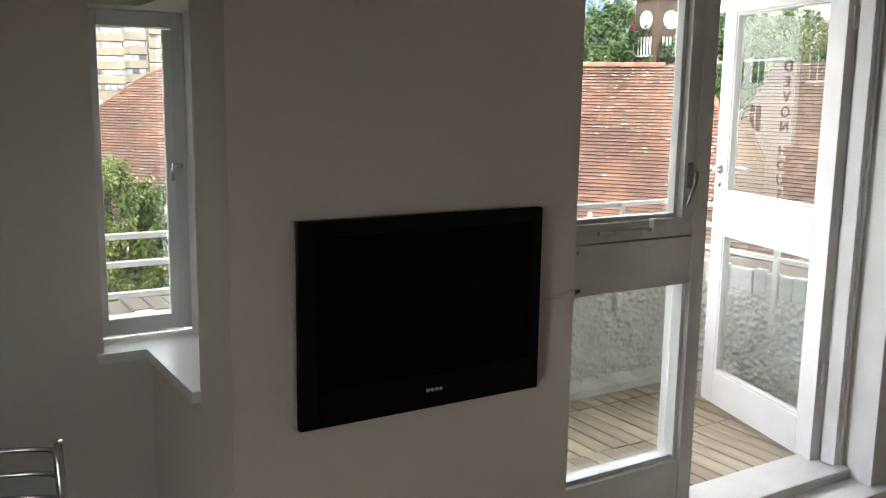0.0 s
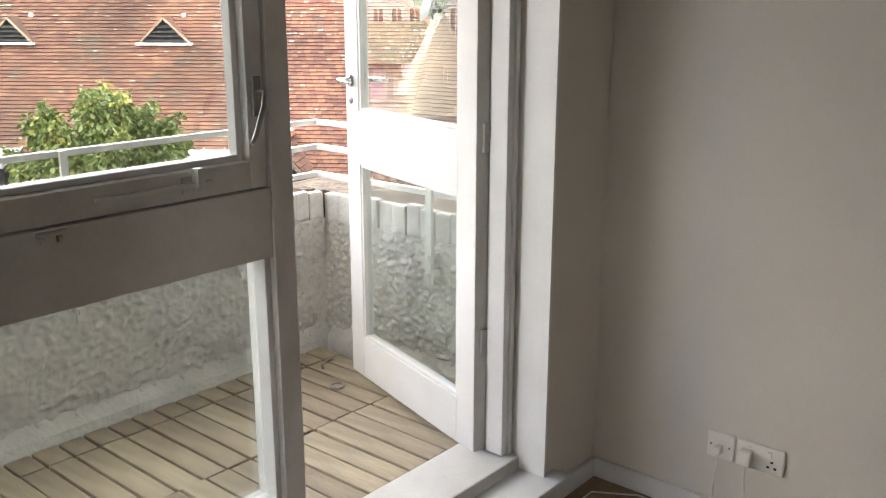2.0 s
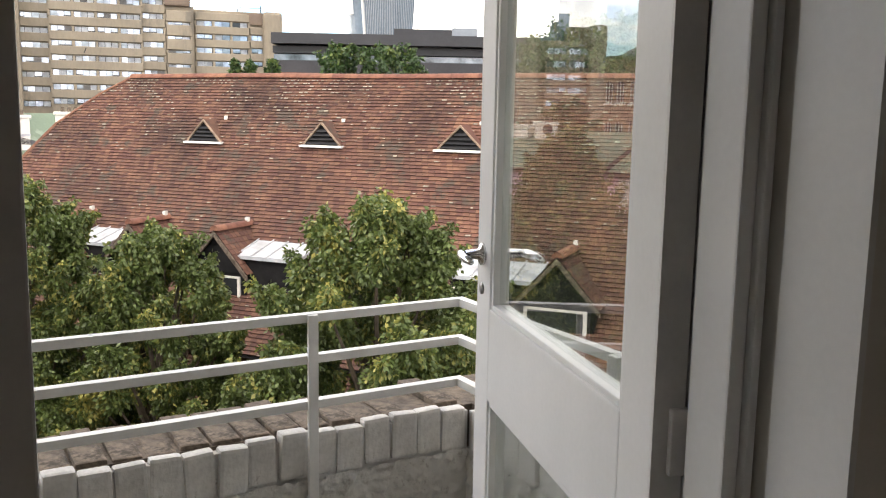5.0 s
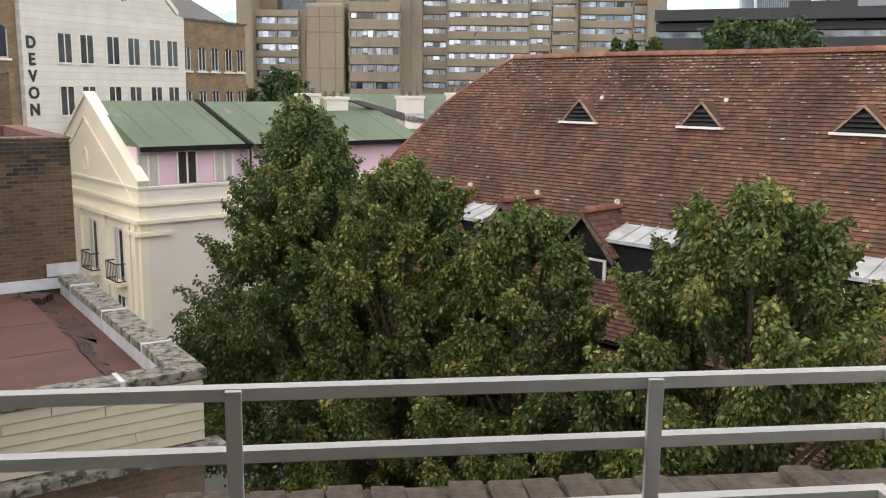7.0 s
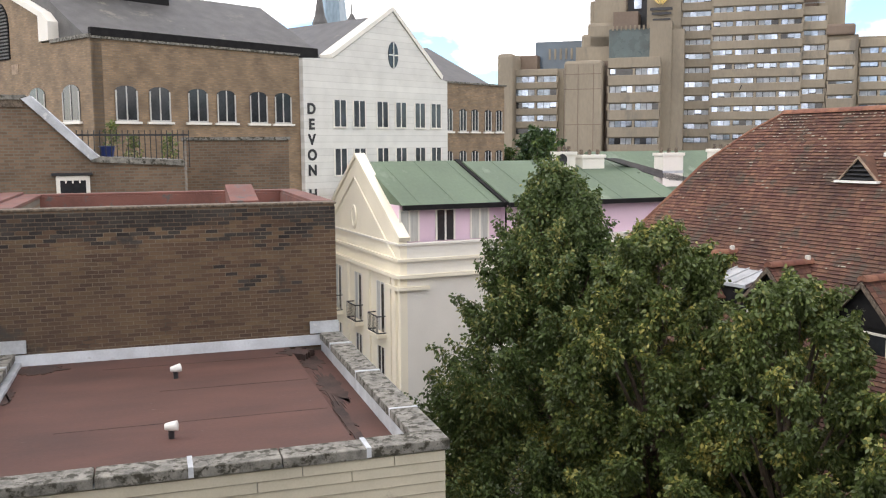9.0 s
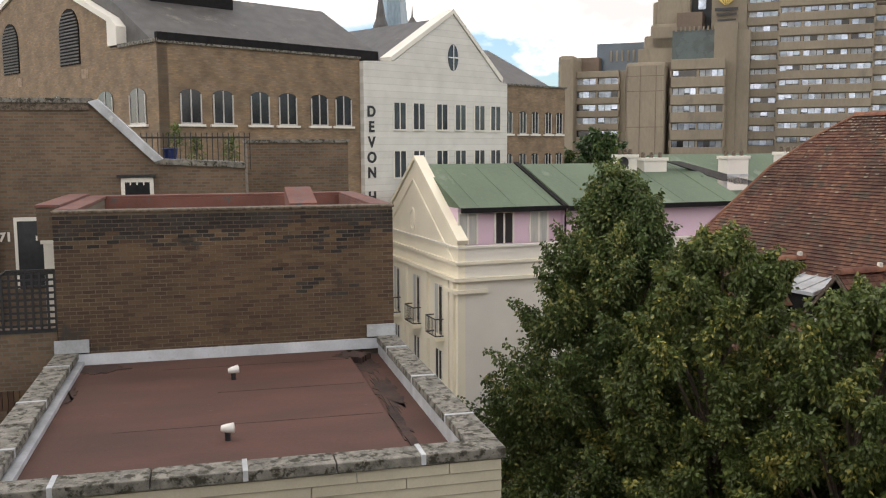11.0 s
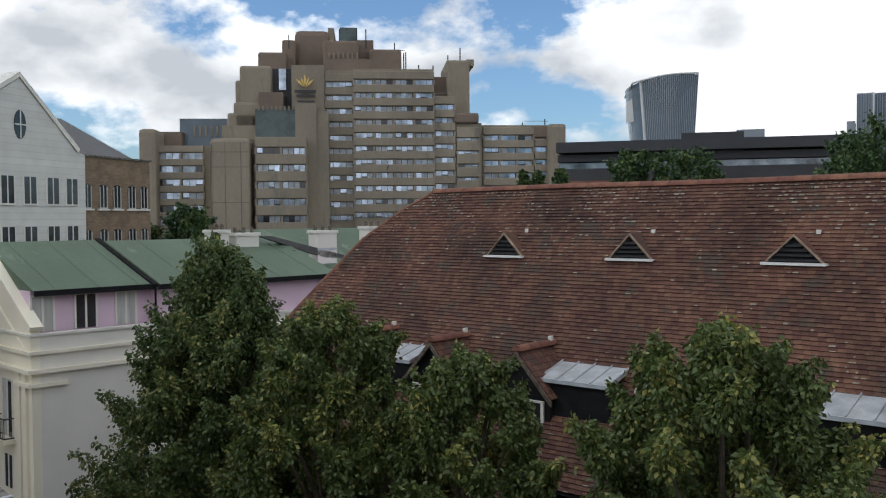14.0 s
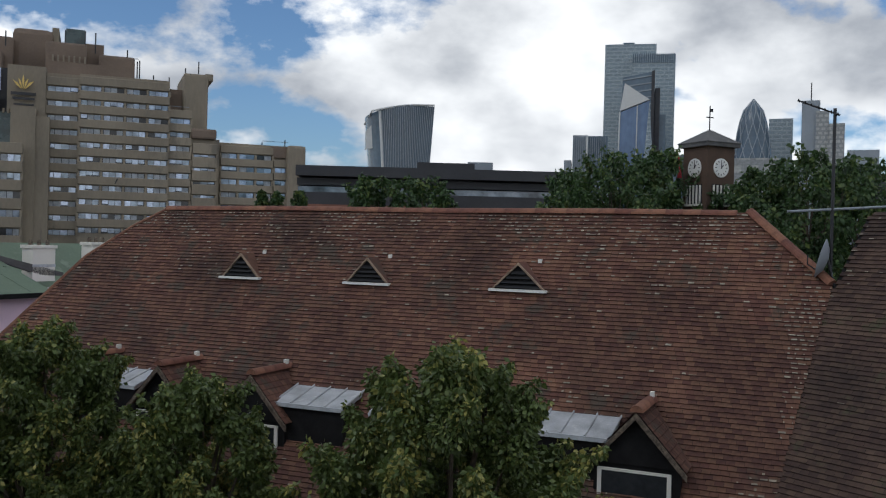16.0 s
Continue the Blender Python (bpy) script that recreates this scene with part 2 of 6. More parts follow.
M_TILE_ONE = mat("clay_tile_piece", (0.108, 0.048, 0.032), 0.85, 0.5, 1.5, 0.5, 9, 0.3, vary=0.33, stain=(0.07, 0.05, 0.036), stain_at=0.55, stain_scale=1.3)
# Clay tile colour darkened for the wing's shade, plus mossy patches.
M_TILE_SHADED = mat("shaded_mossy_tile", (0.066, 0.038, 0.028), 0.9, 0.55, 1.5, 0.6, 9, 0.3, vary=0.3, island=True, stain=(0.06, 0.055, 0.028), stain_at=0.58, stain_scale=1.1)
M_LICHEN = mat("lichen_tile", (0.27, 0.235, 0.18), 0.9, 0.6, 1.2, 5, 40, 0.3, vary=0.25, island=True)
M_RIDGE = mat("ridge_tile", (0.2, 0.085, 0.055), 0.85, 0.6, 1.3, 2, 20, 0.3, vary=0.25)
M_LEAD = mat("lead", (0.46, 0.48, 0.5), 0.55, 0.75, 1.2, 3, 30, 0.15, metal=0.1, stain=(0.6, 0.6, 0.58), stain_at=0.6, stain_scale=5)
M_PALELEAD = mat("pale_lead", (0.6, 0.63, 0.67), 0.5, 0.8, 1.15, 2, 30, 0.15, stain=(0.45, 0.46, 0.47), stain_at=0.6, stain_scale=4)
M_ZINC = mat("zinc", (0.42, 0.43, 0.44), 0.5, 0.75, 1.3, 2, 30, 0.1, metal=0.3, stain=(0.58, 0.58, 0.57), stain_at=0.58, stain_scale=3)
M_BLACKWOOD = mat("black_boards", (0.014, 0.0135, 0.014), 0.8, 0.7, 1.4, 4, 40, 0.2, spec=0.15)
M_BRICK = mat("stock_brick", (0.104, 0.062, 0.038), 0.9, 0.7, 1.2, 0.8, 60, 0.4, vary=0.36, stain=(0.045, 0.038, 0.032), stain_at=0.56, stain_scale=1.1)
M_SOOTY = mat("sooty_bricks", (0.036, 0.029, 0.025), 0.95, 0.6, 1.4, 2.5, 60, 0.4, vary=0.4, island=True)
M_BRICKS = mat("stock_bricks_rest", (0.104, 0.062, 0.038), 0.9, 0.7, 1.2, 0.8, 60, 0.4, vary=0.36, island=True, stain=(0.045, 0.038, 0.032), stain_at=0.56, stain_scale=1.1)
M_MORTAR = mat("mortar", (0.19, 0.155, 0.115), 0.95, 0.7, 1.15, 2, 60, 0.4, stain=(0.05, 0.045, 0.04), stain_at=0.56, stain_scale=1.1)
M_FELT = mat("red_felt", (0.086, 0.039, 0.029), 0.85, 0.72, 1.25, 1.1, 34, 0.3, stain=(0.16, 0.12, 0.09), stain_at=0.66, stain_scale=9, stretch=(0.6, 1.6, 1))
M_CAPRED = mat("red_coping", (0.17, 0.07, 0.055), 0.8, 0.7, 1.2, 2, 40, 0.3, stain=(0.1, 0.085, 0.08), stain_at=0.55, stain_scale=4)
M_STONE = mat("lichened_stone", (0.2, 0.19, 0.165), 0.95, 0.5, 1.35, 9, 60, 0.7, stain=(0.04, 0.037, 0.025), stain_at=0.5, stain_scale=8)
M_CLAD = mat("cream_boards", (0.47, 0.43, 0.33), 0.7, 0.85, 1.07, 2, 40, 0.15, stain=(0.35, 0.32, 0.25), stain_at=0.62, stain_scale=2)
M_CREAM = mat("cream_render", (0.84, 0.78, 0.63), 0.8, 0.92, 1.04, 0.6, 25, 0.12, stain=(0.62, 0.58, 0.46), stain_at=0.66, stain_scale=0.8)
M_WHITER = mat("white_render", (0.75, 0.72, 0.65), 0.85, 0.92, 1.04, 0.6, 25, 0.12)
M_FRAME = mat("grey_white_frame", (0.48, 0.47, 0.44), 0.6, 0.85, 1.1, 3, 30, 0.05)
M_PINK = mat("pink_render", (0.7, 0.52, 0.62), 0.8, 0.93, 1.04, 0.6, 25, 0.1)
M_VERGE = mat("pale_verge", (0.3, 0.22, 0.155), 0.9, 0.6, 1.3, 4, 30, 0.3)
M_STAIN = mat("wet_stain", (0.035, 0.02, 0.016), 0.9, 0.6, 2.2, 3, 30, 0.2)
M_CLOCKB = mat("tower_brick", (0.095, 0.06, 0.042), 0.9, 0.8, 1.2, 0.8, 12, 0.2)
M_SEAL = mat("red_seal", (0.05, 0.028, 0.024), 0.7, 0.7, 1.3, 20, 90, 0.1)
M_GREEN = mat("green_copper", (0.11, 0.155, 0.1), 0.7, 0.8, 1.15, 0.5, 12, 0.1, stain=(0.17, 0.215, 0.155), stain_at=0.58, stain_scale=0.7, stretch=(1, 0.4, 1))
M_WIN = mat("window_dark", (0.025, 0.027, 0.03), 0.08, 0.6, 1.8, 0.7, 8, 0.0)
M_PANE = mat("grey_pane", (0.05, 0.056, 0.063), 0.1, 0.5, 1.6, 0.9, 8, 0.0)
M_CURTAIN = mat("net_curtain", (0.5, 0.5, 0.47), 0.8, 0.8, 1.1, 2, 10, 0.2, stretch=(8, 8, 0.5))
M_IRON = mat("black_iron", (0.02, 0.02, 0.022), 0.5, 0.8, 1.3, 8, 60, 0.1)
M_YBRICK = course_mat("yellow_brick", (0.25, 0.168, 0.098), (0.2, 0.16, 0.12), 0.24, 0.08, 0.012)
M_BBRICK = course_mat("brown_brick", (0.155, 0.1, 0.063), (0.15, 0.13, 0.1), 0.2, 0.066, 0.01)
M_ASHLAR = course_mat("white_ashlar", (0.66, 0.65, 0.61), (0.57, 0.56, 0.52), 60, 0.34, 0.02, vary=0.03, dark=0.9, light=1.04)
M_SLATE = mat("slate", (0.085, 0.082, 0.08), 0.6, 0.7, 1.3, 1.5, 14, 0.2, stain=(0.17, 0.16, 0.13), stain_at=0.6, stain_scale=0.7)
M_CONC = mat("hotel_concrete", (0.295, 0.25, 0.188), 0.9, 0.75, 1.12, 0.12, 2.5, 0.2, stain=(0.2, 0.175, 0.14), stain_at=0.57, stain_scale=0.15, stretch=(1, 1, 0.35))
M_CONCD = mat("hotel_brown", (0.2, 0.15, 0.115), 0.9, 0.75, 1.12, 0.12, 2.5, 0.2)
M_HWIN = mat("hotel_glass", (0.17, 0.19, 0.22), 0.12, 0.2, 2.2, 0.35, 1.2, 0.0, vary=0.6, metal=0.45)
M_HPALE = mat("hotel_net_curtain", (0.36, 0.39, 0.42), 0.25, 0.75, 1.2, 0.9, 6, 0.0, vary=0.2)
# Bluish, part-metal base stands in for sky reflected in the panes.
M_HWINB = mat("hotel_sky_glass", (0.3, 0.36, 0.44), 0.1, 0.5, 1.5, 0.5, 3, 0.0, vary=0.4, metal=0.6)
M_TEAL = mat("hotel_plant_glass", (0.05, 0.075, 0.075), 0.25, 0.6, 1.6, 0.3, 3, 0.05)
M_BLACKB = mat("dark_cladding", (0.03, 0.03, 0.034), 0.5, 0.7, 1.3, 0.2, 3, 0.1)
M_RBRICK = mat("far_red_brick", (0.2, 0.09, 0.06), 0.9, 0.8, 1.2, 0.4, 6, 0.1)
M_TOWERG = mat("tower_glass", (0.2, 0.28, 0.34), 0.2, 0.7, 1.4, 0.012, 0.4, 0.0, stretch=(1, 1, 0.25))
M_TGRID = course_mat("gridded_tower_glass", (0.2, 0.25, 0.28), (0.29, 0.34, 0.36), 9.0, 4.0, 0.7, vary=0.08, rough=0.25, dark=0.6, light=1.5)
M_TBLUE = mat("blue_tower_glass", (0.1, 0.16, 0.27), 0.15, 0.6, 1.6, 0.02, 0.3, 0.0, stretch=(1, 1, 0.4))
M_TOWERD = mat("tower_dark", (0.09, 0.13, 0.17), 0.2, 0.7, 1.5, 0.012, 0.3, 0.0)
M_TOWERW = mat("tower_pale", (0.6, 0.6, 0.58), 0.4, 0.9, 1.1, 0.02, 0.4, 0.0)
M_TGREY = course_mat("pale_grid_tower", (0.42, 0.42, 0.4), (0.28, 0.29, 0.29), 5.0, 4.0, 0.9, vary=0.08, rough=0.6)
# Distance haze put into a plain grey; nearer aerials and rails share it.
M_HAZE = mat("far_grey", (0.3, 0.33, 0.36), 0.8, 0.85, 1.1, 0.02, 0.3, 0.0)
M_BARK = mat("bark", (0.1, 0.075, 0.055), 0.9, 0.6, 1.3, 8, 40, 0.5)
M_GROUND = mat("ground", (0.08, 0.078, 0.072), 0.95, 0.8, 1.15, 0.3, 8, 0.2)


def leaf_mat(name, base, warm):
    m = bpy.data.materials.new(name)
    m.use_nodes = True
    n, l = m.node_tree.nodes, m.node_tree.links
    b = n["Principled BSDF"]
    geo, ramp, co, ns, add = (n.new("ShaderNode" + k) for k in ("NewGeometry", "ValToRGB", "TexCoord", "TexNoise", "Math"))
    ns.inputs["Scale"].default_value = 0.9
    l.new(co.outputs["Object"], ns.inputs["Vector"])
    add.operation = "MULTIPLY_ADD"
    add.inputs[1].default_value = 0.45
    l.new(geo.outputs["Random Per Island"], add.inputs[0])
    l.new(ns.outputs["Fac"], add.inputs[2])
    e = ramp.color_ramp.elements
    e[0].position, e[1].position = 0.42, 1.08 - 0.08
    e[0].color, e[1].color = (*[c * 0.6 for c in base], 1), (*warm, 1)
    mid = e.new(0.82)
    mid.color = (*[c * 1.1 for c in base], 1)
    l.new(add.outputs["Value"], ramp.inputs["Fac"])
    l.new(ramp.outputs["Color"], b.inputs["Base Color"])
    b.inputs["Roughness"].default_value = 0.42
    b.inputs["Specular IOR Level"].default_value = 0.4
    tr, mx = n.new("ShaderNodeBsdfTranslucent"), n.new("ShaderNodeMixShader")
    mx.inputs["Fac"].default_value = 0.25
    l.new(ramp.outputs["Color"], tr.inputs["Color"])
    l.new(b.outputs["BSDF"], mx.inputs[1])
    l.new(tr.outputs["BSDF"], mx.inputs[2])
    l.new(mx.outputs["Shader"], n["Material Output"].inputs["Surface"])
    return m


M_LEAF = leaf_mat("leaves", (0.106, 0.148, 0.042), (0.38, 0.345, 0.095))
M_LEAF_MID = leaf_mat("leaves_mid", (0.092, 0.138, 0.042), (0.29, 0.28, 0.09))
M_LEAF_DARK = leaf_mat("leaves_dark", (0.05, 0.095, 0.03), (0.13, 0.17, 0.045))
# ---- the flat ----
FLOOR, CEIL = -0.12, 2.36
wall("floor", boxes((-2.4, 3.62, -2.6, 2.6, FLOOR - 0.1, FLOOR)), M_CARPET, "brown wood-effect floor of the living room", "floor")
wall("ceiling", boxes((-2.6, 3.9, -2.8, 2.84, CEIL, CEIL + 0.2)), M_CEIL, "white painted ceiling", "ceiling")
# The gap in the west wall is added, to brighten the room with daylight.
wall("wall_west", boxes((-2.6, -2.4, -2.6, -1.9, FLOOR - 0.1, CEIL), (-2.6, -2.4, -0.55, 2.84, FLOOR - 0.1, CEIL), (-2.6, -2.4, -1.9, -0.55, FLOOR - 0.1, 0.9), (-2.6, -2.4, -1.9, -0.55, 1.95, CEIL)), M_WALL, "plain off-white painted wall with an unseen opening added for daylight")
wall("wall_south", boxes((-2.6, 3.8, -2.8, -2.6, FLOOR - 0.1, CEIL)), M_WALL, "plain off-white painted wall")
wall("wall_east", boxes((3.62, 3.8, -2.6, 2.0, FLOOR - 0.1, CEIL)), M_WALL, "off-white painted wall with sockets low down")
wall("wall_window", boxes((-2.4, 0.5, 2.574, 2.84, FLOOR - 0.1, CEIL), (0.5, 0.63, 2.574, 2.84, FLOOR - 0.1, 0.77), (0.5, 0.63, 2.574, 2.84, 1.75, CEIL),
                          (0.63, 0.9, 2.30, 2.84, FLOOR - 0.1, 0.77), (0.63, 0.9, 2.30, 2.84, 1.75, CEIL), (0.8, 0.9, 2.30, 2.84, 0.77, 1.75)), M_WALL, "off-white wall with a deep window reveal")
wall("wall_pier", boxes((0.63, 1.6, 1.87, 2.30, FLOOR - 0.1, 0.77), (0.63, 1.6, 1.87, 2.30, 1.75, CEIL), (0.63, 1.6, 1.87, 2.11, 0.77, 1.75), (0.8, 1.6, 2.11, 2.30, 0.77, 1.75)), M_WALL,
     "projecting off-white pier that carries the television")
wall("wall_reveal", boxes((3.31, 3.86, 2.0, 2.30, FLOOR - 0.1, CEIL), (1.6, 3.31, 2.05, 2.30, 2.09, CEIL)), M_WALL, "off-white wall beside and above the balcony door")

bm = boxes((3.602, 3.62, -2.6, 2.0, FLOOR, -0.05), bevel=0.004)
tagged(part("baseboard", bm, M_GLOSS), "white gloss painted skirting board", "baseboard", kind="structure")
tagged(part("baseboard", boxes((3.372, 3.602, 1.982, 2.0, FLOOR, -0.05), bevel=0.004), M_GLOSS), "white gloss painted skirting board", "baseboard", kind="structure")

# deep L-shaped window sill
bm = prism([(0.48, 2.555), (0.612, 2.555), (0.612, 2.115), (0.8, 2.115), (0.8, 2.72), (0.5, 2.72), (0.5, 2.574), (0.48, 2.574)], 0.772, 0.8)
tagged(part("window_sill", bm, M_GLOSS), "white gloss L-shaped window sill", "sill", kind="structure")


def glazed(name, label, category, x0, x1, z0, z1, y, stile, rail):
    w = thing(name, label, category, kind="structure")
    part("window_frame", boxes((x0, x0 + stile, y - 0.03, y + 0.03, z0, z1), (x1 - stile, x1, y - 0.03, y + 0.03, z0, z1), (x0 + stile, x1 - stile, y - 0.03, y + 0.03, z0, z0 + rail),
                               (x0 + stile, x1 - stile, y - 0.03, y + 0.03, z1 - stile, z1), bevel=0.003), M_GLOSS, w)
    g = part("pane", boxes((x0 + stile, x1 - stile, y - 0.003, y + 0.003, z0 + rail, z1 - stile)), M_GLASS, w)
    g.visible_shadow = False
    return w


def lever_handle(parent, m, flip=1):
    h = new("handle", mesh_of("handle", boxes((-0.012, 0.012, -0.008, 0.0, -0.045, 0.045), bevel=0.004), M_STEEL))
    h.parent, h.matrix_local = parent, m
    tagged(h, "worn steel casement fastener")
    a = new("lever", mesh_of("lever", tube([(0, -0.008, 0.01), (0, -0.035, 0.012), (-0.012 * flip, -0.045, -0.02), (-0.045 * flip, -0.05, -0.085), (-0.055 * flip, -0.048, -0.1)], [0.007, 0.007, 0.007, 0.006, 0.004], 10), M_STEEL, True))
    a.parent = h
    return h


w1 = glazed("window_1", "small white casement window with a chrome catch over a deep sill", "window", 0.5, 0.795, 0.81, 1.75, 2.735, 0.045, 0.05)
part("casing", boxes((0.786, 0.8, 2.12, 2.70, 0.80, 1.75)), M_GLOSS, w1)
part("mullion", boxes((0.722, 0.75, 2.69, 2.705, 0.86, 1.70), bevel=0.003), M_GLOSS, w1)
h = new("handle", mesh_of("handle", tube([(0.755, 2.70, 1.31), (0.755, 2.655, 1.31), (0.73, 2.64, 1.315), (0.725, 2.645, 1.27)], 0.007, 10), M_CHROME, True))
h.parent = w1

# side light with a casement over a fixed lower pane
SY = 2.265
w2 = thing("window_2", "white side light with a casement above a mid rail, beside the door", "window", kind="structure")
part("outer_frame", boxes((2.43, 2.495, SY - 0.055, SY + 0.06, 0.04, 2.09), (1.6, 1.66, SY - 0.055, SY + 0.06, 0.04, 2.09), (1.66, 2.43, SY - 0.055, SY + 0.06, 2.03, 2.09),
                          (1.66, 2.43, SY - 0.05, SY + 0.06, 0.04, 0.215), (1.66, 2.43, SY - 0.05, SY + 0.06, 0.88, 1.05), bevel=0.003), M_WORN, w2)
cas = part("casement", boxes((2.378, 2.427, SY - 0.045, SY + 0.03, 1.054, 2.027), (1.663, 1.72, SY - 0.045, SY + 0.03, 1.06, 2.027), (1.72, 2.378, SY - 0.045, SY + 0.03, 1.054, 1.118), (1.72, 2.378, SY - 0.045, SY + 0.03, 1.97, 2.027), bevel=0.003), M_WORN, w2)
part("glazing_bead", boxes((2.361, 2.378, SY - 0.02, SY + 0.01, 1.118, 1.97), (1.72, 2.361, SY - 0.02, SY + 0.01, 1.118, 1.133), bevel=0.003), M_GLOSS, w2)
part("glazing_bead", boxes((2.412, 2.43, SY - 0.035, SY + 0.01, 0.215, 0.88), (1.66, 2.412, SY - 0.03, SY + 0.01, 0.215, 0.232), bevel=0.003), M_GLOSS, w2)
for z0, z1, x1 in ((1.133, 1.97, 2.361), (0.232, 0.88, 2.412)):
    g = part("pane", boxes((1.69, x1, SY + 0.012, SY + 0.018, z0, z1)), M_GLASS, w2)
    g.visible_shadow = False
lever_handle(w2, pose(2.402, SY - 0.045, 1.265))
stay = part("casement_stay", boxes((1.98, 2.26, SY - 0.066, SY - 0.056, 1.083, 1.095), bevel=0.003), M_WORN, w2, "painted casement stay")
part("peg_plate", boxes((2.19, 2.32, SY - 0.05, SY - 0.045, 1.07, 1.105), (2.215, 2.235, SY - 0.075, SY - 0.05, 1.075, 1.125), bevel=0.002), M_WORN, w2)
part("catch", boxes((1.86, 1.92, SY - 0.06, SY - 0.05, 1.036, 1.046), (1.866, 1.874, SY - 0.06, SY - 0.05, 1.022, 1.036), (1.9, 1.908, SY - 0.06, SY - 0.05, 1.022, 1.036), bevel=0.002), M_WORN, w2)

# door frame, threshold, inside step
df = thing("door_frame", "white gloss door frame with a weathered threshold", "door frame", kind="structure")
part("jamb", boxes((3.255, 3.282, 2.13, 2.195, 0.045, 2.09), (3.282, 3.298, 2.12, 2.29, 0.045, 2.09), bevel=0.004), M_GLOSS, df)
part("head", boxes((2.495, 3.255, 2.13, 2.29, 2.035, 2.09), bevel=0.004), M_GLOSS, df)
part("threshold", boxes((2.495, 3.31, 2.09, 2.30, -0.1, 0.042), bevel=0.006), M_WORN, df)
part("reveal_lining", boxes((3.298, 3.31, 1.99, 2.10, -0.0, 2.09)), M_GLOSS, df)
tagged(part("door_step", boxes((1.6, 3.345, 1.96, 2.09, FLOOR, -0.025), (1.6, 3.37, 1.935, 2.09, -0.025, 0.0), bevel=0.005), M_GLOSS), "white gloss boxed step below the door", "step", kind="structure")

# the open door leaf
door = thing("door_1", "white half-glazed balcony door standing wide open", "door", m=pose(3.246, 2.2185, 0, 0, 0, 72.8), kind="structure")
LW, T = 0.865, 0.022
part("frame", boxes((0, 0.1, -T, T, 0.035, 2.03), (LW - 0.1, LW, -T, T, 0.035, 2.03), (0.1, LW - 0.1, -T, T, 0.035, 0.2), (0.1, LW - 0.1, -T, T, 0.89, 1.09), (0.1, LW - 0.1, -T, T, 1.93, 2.03), bevel=0.004), M_GLOSS, door)
for z0, z1 in ((0.2, 0.89), (1.09, 1.93)):
    part("glazing_bead", boxes((0.1, 0.112, -T + 0.004, T - 0.004, z0, z1), (LW - 0.112, LW - 0.1, -T + 0.004, T - 0.004, z0, z1), (0.112, LW - 0.112, -T + 0.004, T - 0.004, z0, z0 + 0.012),
                               (0.112, LW - 0.112, -T + 0.004, T - 0.004, z1 - 0.012, z1), bevel=0.003), M_GLOSS, door)
    g = part("pane", boxes((0.112, LW - 0.112, -0.003, 0.003, z0 + 0.012, z1 - 0.012)), M_GLASS, door)
    g.visible_shadow = False
for s in (1, -1):
    dh = part("door_handle", lathe([(0.024, 0), (0.024, 0.006), (0.012, 0.012), (0.009, 0.04)], 16), M_CHROME, door, "chrome lever handle", True)
    dh.matrix_local = pose(LW - 0.045, s * T, 1.2, -90 * s)
    lv = part("lever", tube([(0, 0, 0.03), (0, 0, 0.05), (-0.03, 0, 0.056), (-0.1, 0, 0.054)], [0.009, 0.01, 0.01, 0.007], 12), M_CHROME, dh, smooth=True)
    kh = part("keyhole", lathe([(0.013, 0), (0.013, 0.004), (0.003, 0.005)], 14), M_STEEL, door, smooth=True)
    kh.matrix_local = pose(LW - 0.045, s * T, 1.125, -90 * s)
for z in (0.42, 1.08, 1.85):
    hg = part("hinge", boxes((-0.012, 0.004, -0.03, 0.0, z - 0.045, z + 0.045), bevel=0.002), M_WORN, door)
    part("knuckle", tube([(-0.006, -0.032, z - 0.045), (-0.006, -0.032, z + 0.045)], 0.007, 10), M_WORN, hg, smooth=True)

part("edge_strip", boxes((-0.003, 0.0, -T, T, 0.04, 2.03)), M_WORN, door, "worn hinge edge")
part("weather_seal", boxes((3.276, 3.282, 2.225, 2.25, 0.05, 2.03)), M_SEAL, df, "dark red draught strip")

# ---- the balcony ----
PX, PY, PT = 3.73, 3.47, 0.68
wall("balcony_slab", boxes((-1.3, 4.0, 2.30, 3.74, -0.3, -0.035)), M_COPE, "concrete balcony slab", "floor")
wall("facade", boxes((3.86, 7.0, 2.0, 2.3, -12, 6), (-7.0, -1.3, 2.5, 2.84, -12, 6), (-1.3, 3.86, 2.0, 2.3, -12, -0.3), (-2.6, 3.86, 2.05, 2.3, CEIL + 0.2, 6)), M_RENDER, "pale rendered outside wall of the block")
# Out-of-view slab, added to block sky light over balcony and doorway.
wall("overhang_slab", boxes((-1.3, 4.0, 2.30, 3.8, 2.42, 2.6)), M_RENDER, "unseen slab overhead, added to keep sky light off the balcony", "ceiling")
par = thing("balcony_parapet", "rough-cast parapet with white-painted brick edging and old coping", "parapet", kind="structure")
part("roughcast", boxes((-1.3, PX, PY, 3.74, -0.04, 0.55), (PX, 3.99, 2.3, 3.74, -0.04, 0.55), (-1.3, -1.04, 2.84, PY, -0.04, 0.55)), M_RENDER, par)
part("coping", boxes((-1.3, PX, PY + 0.03, 3.745, 0.55, 0.68), (PX + 0.03, 3.995, 2.3, 3.745, 0.55, 0.678), (PX, PX + 0.03, PY + 0.03, 3.745, 0.55, 0.678)), M_COPE, par)
part("painted_edge", boxes((-1.3, PX, PY + 0.004, PY + 0.03, 0.55, 0.67), (PX + 0.004, PX + 0.03, 2.3, PY, 0.55, 0.67)), M_PBRICK, par)
